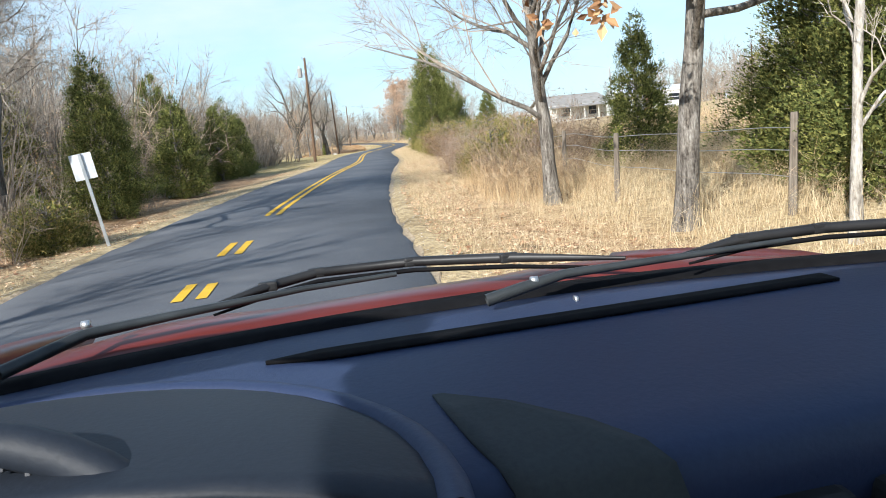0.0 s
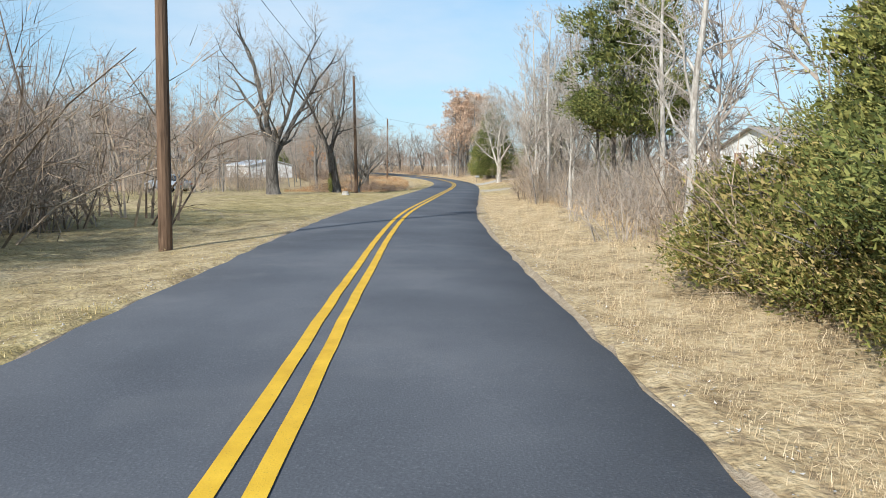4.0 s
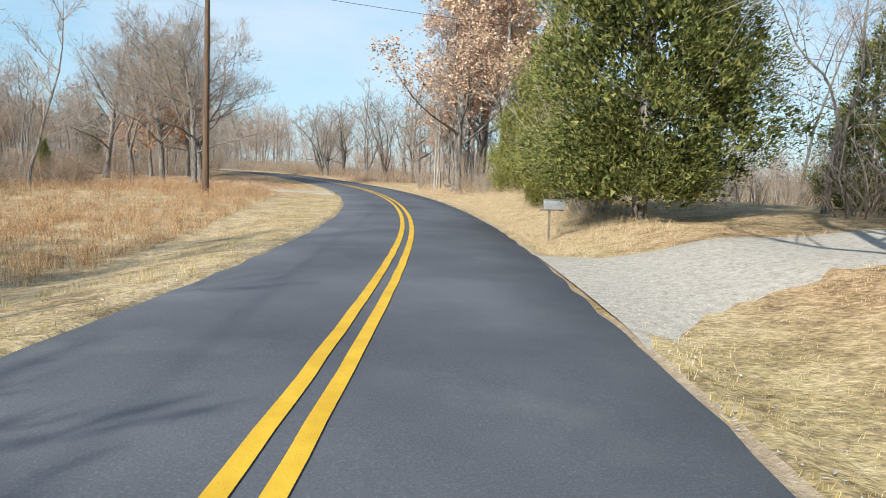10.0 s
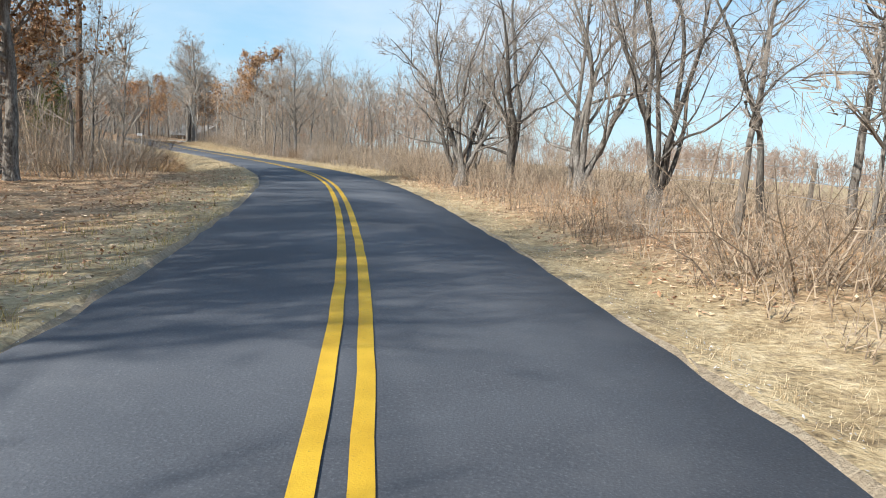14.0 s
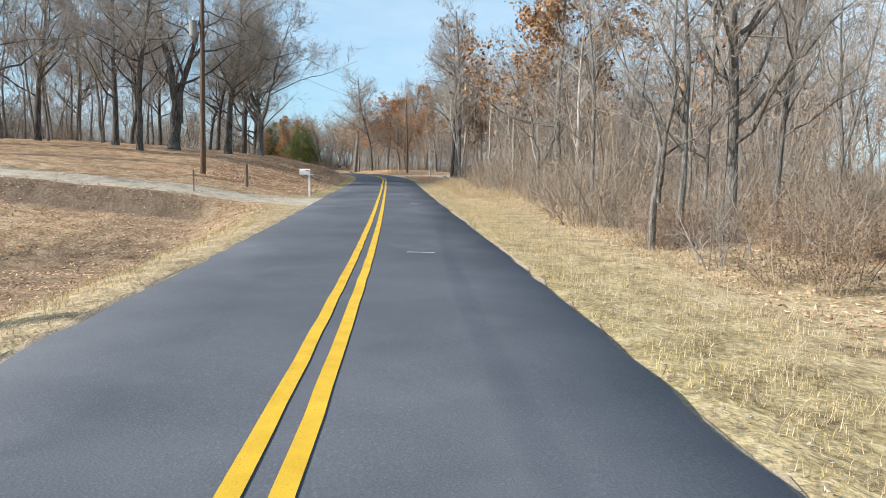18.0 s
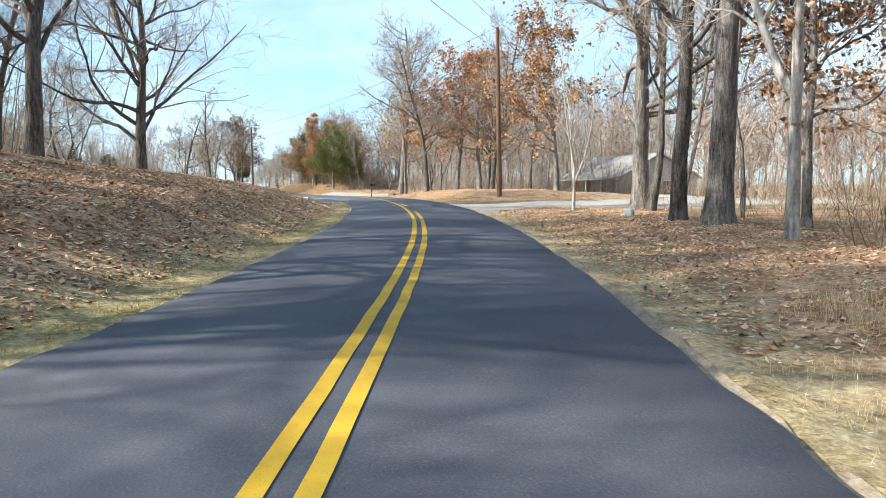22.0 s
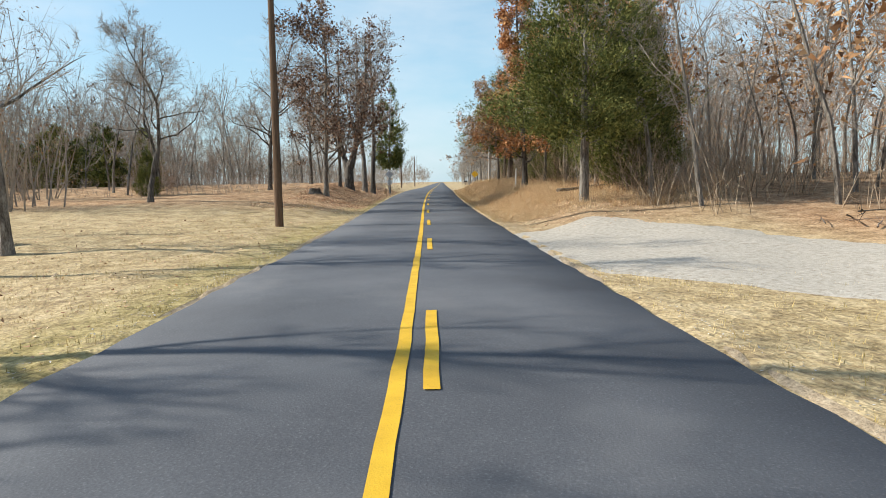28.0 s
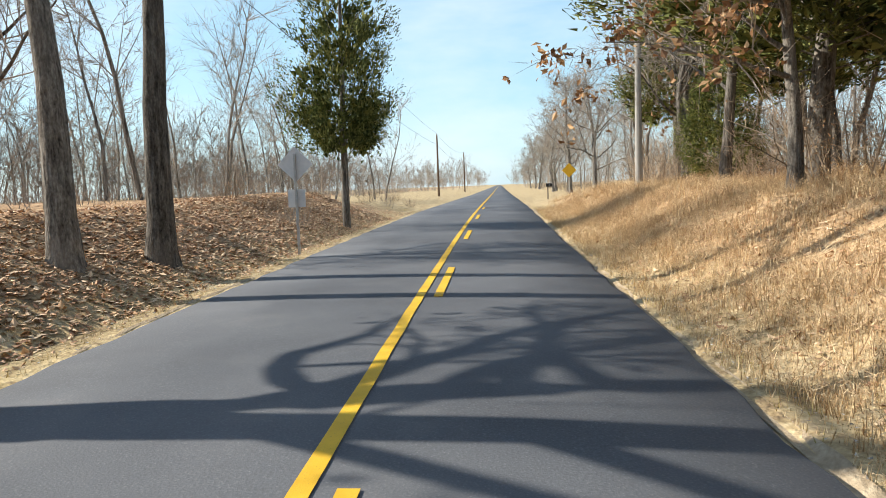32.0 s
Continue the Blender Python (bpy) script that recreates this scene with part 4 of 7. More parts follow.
def shrub(seed, height, width, stems, mat_key, name="shrub", label="tangled leafless shrub", group="shrubs", leaf=None, leaf_n=0, leaf_size=0.024, bend=0.16, thick=1.0):
    rng = np.random.default_rng(seed)
    tb, ends, thin = Tubes(), [], Tubes()
    for _ in range(stems):
        a, r = rng.uniform(0, 2 * np.pi), width / 2 * math.sqrt(rng.uniform(0, 1)) * 0.6
        d = np.array([np.cos(a) * rng.uniform(0, .7), np.sin(a) * rng.uniform(0, .7), 0.4 + 4 * bend if bend > 0.1 else 1.6])
        h = height * rng.uniform(0.5, 1.05)
        q = wander(rng, (r * np.cos(a), r * np.sin(a), -0.1), d, h, 6, bend)
        tb.add(q[[0, 2, 4, 6]], np.linspace(0.014, 0.004, 4) * (0.6 + height / 4) * thick, 3)
        for j in range(9):
            i = rng.integers(1, 6)
            w = wander(rng, q[i], side_way(rng, q[i + 1] - q[i], rng.uniform(25, 65)), h * rng.uniform(0.2, 0.42), 2, 0.18)
            thin.slivers(w[:2], w[1:], 0.012, rng)
            u = rng.uniform(0.2, 1, (5, 1))
            k0 = w[0] + (w[2] - w[0]) * u
            tip = k0 + ((w[2] - w[0]) * 0.5 + rng.normal(0, 0.3, (5, 3)) * h * 0.3) * rng.uniform(0.5, 1, (5, 1))
            thin.slivers(k0, tip, 0.008, rng)
            ends.extend(tip)
    ob = thing(name, label, "shrub", group, STORE)
    part("stem_tangle", tb.mesh("stem_tangle", M[mat_key], False), ob)
    part("twig_tangle", thin.mesh("twig_tangle", M[mat_key], False), ob)
    if leaf:
        pick = np.array(ends)[rng.integers(0, len(ends), leaf_n)] + rng.normal(0, 0.1, (leaf_n, 3))
        part("foliage", flakes(rng, pick, leaf_size, M[leaf]), ob, "small dry leaves")
    return ob


K = kinds()
K["cedar"] = [cedar(201, 8, 5.2, sprays=42000, size=0.046), cedar(202, 8, 5.8, power=0.7, sprays=44000, size=0.046), cedar(203, 8, 4.9, rough=0.28, sprays=42000, size=0.046)]
K["gold"] = [cedar(211, 7, 5.6, mat_key="cedar_gold", power=0.55, sprays=72000, size=0.038, rough=0.36, label="bushy bronze-green cedar beside the road"), cedar(212, 7, 6.2, mat_key="cedar_gold", power=0.45, rough=0.44, sprays=76000, size=0.038, label="broad ragged bronze-green cedar")]
K["tall"] = [cedar(221, 11, 5.6, bare=0.3, sprays=26000, size=0.075, inner=0.14, power=0.5, rough=0.5, label="tall dark cedar with a bare lower trunk"), cedar(222, 11, 5.0, bare=0.24, sprays=26000, size=0.075, inner=0.14, power=0.5, rough=0.55, label="tall ragged evergreen with a bare lower trunk")]
K["oval"] = [cedar(206, 10, 6.2, bare=0.25, power=0.45, rough=0.5, inner=0.22, sprays=64000, size=0.05, label="rounded green cedar with a bare pale trunk")]
K["cone"] = [cedar(205, 10, 6.6, bare=0.07, power=0.5, rough=0.4, inner=0.4, sprays=90000, size=0.046, label="cone-shaped green cedar with a bare pale trunk")]
K["big"] = [cedar(231, 10, 6.8, sprays=90000, size=0.046, power=0.62, rough=0.3), cedar(232, 10, 6.4, sprays=90000, size=0.046, power=0.6, rough=0.36)]
LOW = dict(mat_key="hedge_leaf", power=0.34, sprays=21000, size=0.036, rough=0.42, label="low bronze-green evergreen shrub in the hedgerow", name="evergreen_shrub", category="shrub", group="hedgerow shrubs")
K["hedge"] = [cedar(301, 1.9, 2.9, **LOW), cedar(304, 1.9, 2.7, **LOW), shrub(302, 1.8, 2.6, 34, "thicket", "shrub", "dense roadside shrub keeping small rusty leaves", "hedgerow shrubs", "bramble_leaf", 5000, 0.03), cedar(303, 1.9, 3.1, **LOW)]
K["brush"] = [shrub(311 + i, 2.2, 2.4, 20, "thicket", "shrub", "tangled leafless tan thicket", "thicket") for i in range(3)]
K["grey"] = [shrub(321 + i, 2.6, 2.4, 18, "twig", "shrub", "leafless grey roadside shrub", "thicket") for i in range(2)]
K["bramble"] = [shrub(341 + i, 1.8, 3.0, 40, "thicket" if i else "twig_red", "bramble", "dense red-brown bramble thicket with withered leaves", "brambles", "bramble_leaf", 3600) for i in range(2)]
K["bare"] = [shrub(351, 4.6, 1.8, 64, "twig_pale", "shrub", "tall bare shrub with a fan of pale grey stems", "pale shrubs", bend=0.09, thick=0.55)]
K["copse"] = [shrub(361 + i, 5.0, 3.0, 15, "thicket" if i < 1 else "twig", "sapling_clump", "clump of thin tan saplings with dense twigs", "sapling clumps", "oak_leaf", 160 + 140 * i, 0.034, 0.085) for i in range(3)]
K["grove"] = [shrub(371 + i, 6.0, 3.0, 16, "twig_dark", "sapling_clump", "clump of thin grey saplings", "sapling clumps", bend=0.08) for i in range(2)]
K["pink"] = [shrub(331, 2.6, 2.6, 20, "thicket", "shrub", "leafless shrub with a few rusty leaves", "thicket", "oak_leaf", 260)]

RNG = random.Random(5)
COUNT = {}


def plant(kind, s, d, height=None, sink=0.05, turn=None, tilt=0.0, pick=None, wide=1.0):
    """Stands a copy of a kind at s, d; height scales it to that many metres."""
    protos = K[kind]
    n = COUNT.get(kind, 0) if pick is None else pick
    COUNT[kind] = COUNT.get(kind, 0) + 1
    src = protos[n % len(protos)]
    full = NATURAL[kind]
    f = (height or full) / full
    p = spot(s, d, -sink)
    ob = copy_thing(src, Matrix())
    a = RNG.uniform(0, 360) if turn is None else turn
    ob.matrix_basis = pose(*p, RNG.uniform(-1, 1) * 1.5, tilt + RNG.uniform(-1, 1) * 1.5, a) @ Matrix.Diagonal((f * wide, f * wide, f, 1))
    return ob


NATURAL = dict(wide=13, dark=15, slim=13, pale=10.5, plane=14, oak=12, tan=15, young=5.5, cedar=8, cone=10, oval=10, big=10, gold=7, tall=11, hedge=1.9, brush=2.2, grey=2.6, pink=2.6, bramble=1.8, bare=4.6, copse=5.0, grove=6.0)

# trees and shrubs that stand alone: kind, s, d, height
SINGLES = [
    ("dark", 20.5, -9.6, 9), ("dark", 13.6, -6.3, 11, 1.3), ("slim", 16.2, -7.4, 9), ("slim", 18.6, -8.2, 9), ("big", 23.0, -7.2, 5.4, 0.85), ("cedar", 31.0, -7.4, 4.6, 1.1), ("hedge", 15.0, -5.6, 1.2), ("cedar", 17.5, -6.8, 1.5), ("cedar", 27, -13.5, 5.6), ("gold", 25, -12, 6), ("big", 38.5, -10.8, 6.2), ("cedar", 49.6, -8.9, 4.4), ("cedar", 44.5, -9.0, 5.2, 1.15), ("cedar", 41.8, -8.6, 4.4, 1.2), ("gold", 46, -11.5, 4.6),
    ("oak", 9.2, 5.2, 10.5), ("wide", 14.2, 4.8, 9), ("pale", 6.6, 5.8, 7), ("cedar", 19, 8.8, 4.3), ("cedar", 10.2, 8.4, 5.2), ("cedar", 7.9, 7.6, 4.6), ("cedar", 12, 9.6, 4.4), ("hedge", 24.2, 5.4, 1.8), ("hedge", 26.2, 6.0, 1.8), ("hedge", 23.2, 6.9, 1.5),
    ("big", 56, 5.3, 8.6, 0.9), ("pale", 89.3, 4.7, 9.5), ("pale", 88.2, 5.1, 9), ("pale", 86.8, 5.0, 10), ("pale", 92.8, 5.0, 9), ("pale", 66, 5.4, 9.5), ("pale", 70, 6.2, 8.5), ("gold", 60, 6.4, 5.4), ("cedar", 63, 7.8, 5.6), ("tall", 75.5, 6.6, 9.0),
    ("cedar", 113.4, -11.3, 3.4, 0.6), ("young", 118, -12, 6), ("young", 121, -13, 6), ("young", 123, -11.4, 6.5), 
    ("big", 130.8, 9.4, 10.0, 1.08), ("big", 133, 17.5, 8.0), ("plane", 136.2, 4.6, 13.5), ("cone", 147.4, 5.1, 10.5), ("gold", 156.0, 5.2, 7.4, 0.62), ("cedar", 150, 13, 6), ("slim", 149, 11, 10),
    ("gold", 168, 7.6, 8.2, 0.72), ("slim", 164, 12, 10), ("pale", 144.5, 9.6, 9), ("bare", 150.9, 4.9, 4.8), ("brush", 172.0, 6.8, 3.2, 1.0),
    ("tan", 174, 5.4, 15, 1.3), ("tan", 176.5, 7.6, 14.5, 1.3), ("tan", 171.5, 7.4, 14.5, 1.3), ("tan", 179, 9, 14), ("tan", 177.5, 7.6, 13.5), ("slim", 176.8, 6.1, 14, 1.0), ("slim", 179.6, 6.6, 13), ("slim", 181.5, 7.4, 11), ("pale", 177.4, 4.9, 10, 0.6), ("pale", 175.9, 4.6, 9, 0.55), ("pale", 175.4, 5.6, 8, 0.6), ("pale", 179.2, 5.4, 9, 0.6),
    ("oak", 181, 8.5, 9), ("young", 191, 8.5, 6), ("slim", 196, 8.8, 10), ("slim", 204.5, 8, 11),
    ("oak", 205, -9.9, 10.5, 1.25), ("oak", 209, -11.5, 10), ("oak", 200.5, -13.5, 10.5), ("wide", 184.6, -10.4, 12), ("wide", 180, -10.9, 11), ("wide", 187, -13, 12), ("wide", 189, -15, 11.5), ("wide", 193, -17, 12), ("cedar", 183, -24, 5), ("cedar", 177, -19, 2.6),
    ("cedar", 238.5, -12.5, 6.5), ("cedar", 244, -24, 5), ("young", 249.5, 6.9, 7), ("young", 255, 9, 7.5), ("slim", 251, 9.5, 10), ("slim", 247.6, 5.0, 8.5), ("slim", 248.4, 5.9, 9), ("wide", 249.5, 7.6, 10.5, 0.8), ("slim", 253.2, 12.6, 8), ("slim", 257.5, 6.6, 9.5), ("pale", 262, 7.2, 9.5), ("slim", 266, 6.4, 10),
    ("dark", 295, -14.2, 16, 1.3), ("wide", 299.6, -12.2, 15, 1.2), ("dark", 304, -12.9, 15), ("dark", 317, -32, 16), ("dark", 346.4, -21.8, 13), ("dark", 307, -17, 15), ("dark", 288, -21, 16), ("dark", 283, -17.5, 15), ("dark", 302, -24, 15), ("dark", 291, -28, 16), ("dark", 310, -23, 14), ("dark", 322, -19, 13), ("dark", 280, -26, 15),
    ("slim", 302.7, 8.4, 13), ("pale", 313.8, 5.9, 10.5, 0.6), ("slim", 312.4, 9.8, 11), ("oak", 306, 10, 11), ("slim", 318.5, 13, 12),
    ("dark", 341.5, 5.3, 13), ("oak", 342.4, 10.1, 12), ("oak", 344.2, 8.7, 12), ("dark", 347.6, 13, 14), ("slim", 350.4, 9.2, 12), ("dark", 338, 9.5, 14), ("oak", 333, 12.5, 12), ("slim", 330, 17, 12), ("oak", 351, 15, 11), ("slim", 345, 16, 12),
    ("slim", 382.5, -13.3, 9), ("dark", 401, -15.8, 11), ("slim", 386, -20, 10),
    ("tall", 438.4, -5.6, 12, 0.68), ("dark", 412, -12, 12), ("dark", 430, -12.5, 12),
    ("oval", 390.4, 5.6, 10.5), ("slim", 393, 8.5, 12), ("oak", 399, 9.5, 11), ("slim", 399, 8, 12), ("slim", 407.2, 6.6, 11), ("dark", 402, 8.4, 12), ("big", 411.5, 9.4, 11.5, 0.85), ("big", 406, 10.2, 11, 0.8), ("big", 400.5, 10.0, 9.5, 0.9), ("cedar", 417, 8.6, 8.5), ("tall", 420.5, 9.6, 12), ("cedar", 409.5, -19.5, 3.4), ("bramble", 414, -21, 1.9, 1.5), ("big", 394.5, 8.6, 9, 0.85), ("tall", 430, 6.6, 12, 1.3), ("tall", 426, 8.6, 11.5), ("tall", 436.5, 9, 12), ("tall", 449, 8.4, 11), ("slim", 416, 8.2, 11), ("oak", 428, 5.4, 9), ("dark", 433, 8.4, 13), ("cedar", 441, 8, 5.5), ("dark", 436, 6.6, 13), ("dark", 446, 8, 13), ("wide", 470, 7.2, 11), ("wide", 486, 7, 12), ("wide", 515, 7.5, 12), ("wide", 560, 8, 13), ("wide", 592, 9, 13),
]
for kind, s, d, h, *wide in SINGLES:
    plant(kind, s, d, h, wide=wide[0] if wide else 1.0)

def lone(s, d, seed, label, bark, twig, *shape, turn=0.0, leaf=None, leaves=0, **more):
    """A tree of its own shape: height, trunk radius, bare part, limbs and their length."""
    wood, fine, foliage = grow(seed, *shape, leaf=leaf and M[leaf], leaf_count=leaves, **more)
    return tree_thing("tree", label, "tree", "bare trees", wood, fine, foliage, M[bark], M[twig], pose(*spot(s, d, -0.05), 0, 0, heading(s) + turn))


lone(104, -14.0, 501, "stout dark tree with heavy forked limbs on the lawn", "bark_dark", "twig", 15, 0.47, 0.26, 26, 6.4, 30, forks=4, subs=7, twigs=6, tips=4, bend=0.16, spread=22)
lone(110.2, -10.4, 502, "leaning tree with a fan of long upright limbs", "bark_dark", "twig", 15, 0.30, 0.24, 26, 5.2, 26, forks=6, subs=7, twigs=6, tips=4, bend=0.15, lean=-0.06, spread=26)
lone(127.6, -10.6, 503, "old low tree with a thick trunk and sprawling limbs", "bark", "twig_pale", 9.5, 0.40, 0.2, 34, 4.6, 30, forks=9, subs=6, twigs=6, tips=4, bend=0.18, spread=38)
lone(113.8, -9.2, 504, "small tree with many dark stems from one base", "bark", "twig", 6.5, 0.17, 0.05, 24, 3.0, 30, forks=7, subs=6, twigs=4, tips=3, bend=0.12, spread=22)
lone(129.5, -14.2, 505, "tall bare tree among rusty brush", "bark", "twig", 13, 0.22, 0.3, 20, 5.4, 34, subs=7, twigs=5, tips=4, bend=0.15)
lone(131, -16.6, 506, "tall bare tree among rusty brush", "bark", "twig", 13, 0.17, 0.3, 20, 5.0, 34, forks=2, subs=7, twigs=5, tips=4, bend=0.15)
lone(289.6, -17.2, 507, "massive bare oak on the crest of the leafy slope", "bark_dark", "twig", 18, 0.44, 0.24, 26, 8.4, 42, forks=3, subs=8, twigs=6, tips=4, bend=0.19)
lone(315.5, -15.1, 508, "stout bare oak on the leafy slope", "bark_dark", "twig", 17, 0.34, 0.26, 26, 7.6, 42, subs=8, twigs=6, tips=4, bend=0.19)
lone(326.7, -13.7, 509, "spreading bare oak with long low limbs", "bark_dark", "twig", 14, 0.31, 0.20, 26, 9.6, 50, subs=9, twigs=6, tips=4, bend=0.2)
lone(304.3, 7.0, 510, "massive grey oak trunk beside the road", "bark", "twig", 18, 0.34, 0.34, 22, 6.8, 44, subs=7, twigs=6, tips=4, bend=0.18, leaf="oak_leaf", leaves=900, leaf_size=0.09)
lone(307.0, 7.1, 511, "dark straight-trunked oak beside the road", "bark_dark", "twig", 16, 0.25, 0.3, 22, 6.2, 46, subs=7, twigs=6, tips=4, bend=0.18)
lone(306.5, 7.9, 512, "pale-barked tree between two oaks", "bark_pale", "twig_pale", 15, 0.15, 0.3, 18, 4.8, 40, subs=6, twigs=5, tips=4, bend=0.16)
lone(299.8, 6.4, 513, "slender pale tree standing in fallen leaves", "bark_pale", "twig_pale", 13, 0.12, 0.3, 16, 4.4, 40, forks=2, subs=6, twigs=5, tips=4, bend=0.16)
lone(315.4, 9.4, 514, "great grey oak with a flared foot and arching limbs", "bark", "twig", 18, 0.36, 0.2, 22, 8.2, 56, turn=20, subs=8, twigs=6, tips=4, bend=0.2, leaf="oak_leaf", leaves=2200, leaf_size=0.1)
lone(313.2, 8.8, 515, "dark leaning tree beside the great oak", "bark_dark", "twig", 15, 0.16, 0.3, 18, 5.0, 40, turn=-20, subs=7, twigs=5, tips=4, bend=0.14, lean=0.2)
lone(354.3, 6.5, 516, "massive grey oak with a broad flared foot by the gravel drive", "bark", "twig", 18, 0.36, 0.36, 20, 8.0, 52, subs=8, twigs=6, tips=4, bend=0.18)
lone(347.6, 5.1, 517, "slender grey oak keeping a few brown leaves", "bark", "twig", 13, 0.135, 0.24, 16, 4.4, 44, subs=6, twigs=5, tips=3, bend=0.15, leaf="oak_leaf", leaves=900, leaf_size=0.1)
lone(352.2, 9.0, 518, "small many-stemmed tree beside the gravel drive", "bark_dark", "twig", 6.5, 0.12, 0.12, 18, 2.8, 32, forks=5, subs=5, twigs=5, tips=3, bend=0.14)
lone(408.6, -7.5, 527, "slender oak with long level limbs and withered brown leaves", "bark", "twig_dark", 12, 0.17, 0.14, 20, 6.6, 58, turn=40, subs=7, twigs=5, tips=3, bend=0.26, leaf="brown_leaf", leaves=9000, leaf_size=0.085)
lone(404.6, 5.0, 528, "upright oak hung with bright rust-orange leaves", "bark_dark", "twig", 13, 0.16, 0.12, 24, 2.7, 56, subs=6, twigs=5, tips=3, bend=0.2, leaf="rust_leaf", leaves=12000, leaf_size=0.085)
lone(419.2, -7.4, 519, "twin-trunked dark oak on the leafy bank", "bark_dark", "twig", 16, 0.37, 0.10, 24, 6.4, 44, turn=90, forks=2, subs=6, twigs=6, tips=4, bend=0.12, leaf="brown_leaf", leaves=1600, leaf_size=0.08, spread=19)
lone(424.2, -6.7, 520, "straight grey oak on the leafy bank", "bark", "twig", 15, 0.22, 0.42, 16, 5.0, 42, subs=6, twigs=6, tips=4, bend=0.13)
lone(426.2, -6.2, 521, "straight dark oak on the leafy bank", "bark_dark", "twig", 15, 0.23, 0.42, 16, 5.0, 42, subs=6, twigs=6, tips=4, bend=0.13, leaf="brown_leaf", leaves=600, leaf_size=0.06)
lone(417.0, -7.8, 522, "slim dark tree on the leafy bank", "bark_dark", "twig", 12, 0.13, 0.28, 18, 4.0, 44, subs=6, twigs=5, tips=4, bend=0.14)
lone(370.6, -11.0, 523, "tall thin tree leaning over the dry lawn", "bark_dark", "twig", 13, 0.19, 0.36, 14, 3.8, 34, subs=6, twigs=5, tips=4, bend=0.14, lean=-0.12)
lone(367.6, -14.0, 524, "crooked thin tree with a few long limbs", "bark_dark", "twig", 10.5, 0.17, 0.3, 10, 4.4, 50, subs=6, twigs=5, tips=4, bend=0.3)
lone(377.3, -11.5, 525, "slender tree leaning across the lawn", "bark", "twig", 10.5, 0.15, 0.26, 14, 4.2, 40, subs=6, twigs=5, tips=4, bend=0.2, lean=0.34)
lone(381.7, -11.6, 526, "slender upright tree on the lawn", "bark", "twig", 11, 0.15, 0.3, 16, 4.2, 38, subs=6, twigs=5, tips=4, bend=0.16)
for k, (s, d, h, r, n, tilt) in enumerate(((198.1, 7.6, 12, 0.2, 6, 0.12), (202.0, 7.3, 12, 0.22, 3, 0.0), (206.5, 6.6, 12.5, 0.22, 3, 0.1), (207.6, 4.9, 12.5, 0.24, 5, -0.1), (211.5, 6.2, 12, 0.2, 3, 0.05), (217, 9.5, 11, 0.2, 4, 0.0))):
    lone(s, d, 530 + k, "clump of dark leaning stems along the field edge", "bark_dark" if k % 2 == 0 else "bark", "twig", h, r, 0.045, 22, 4.2, 34, turn=50 * k, forks=n, subs=6, twigs=5, tips=4, bend=0.17, lean=tilt, spread=17)
lone(190.6, 7.8, 540, "crooked brown tree with a bent trunk by the field", "bark", "twig", 9, 0.17, 0.18, 18, 4.4, 44, forks=3, subs=6, twigs=5, tips=4, bend=0.34, lean=-0.2, spread=40)
lone(195.7, 9.2, 541, "thin crooked tree before the open field", "bark_dark", "twig", 6.5, 0.09, 0.3, 10, 2.6, 44, subs=5, twigs=4, tips=3, bend=0.4)
lone(193.5, 9.6, 542, "thin crooked tree before the open field", "bark", "twig", 8, 0.09, 0.3, 12, 2.8, 40, subs=5, twigs=4, tips=3, bend=0.3)

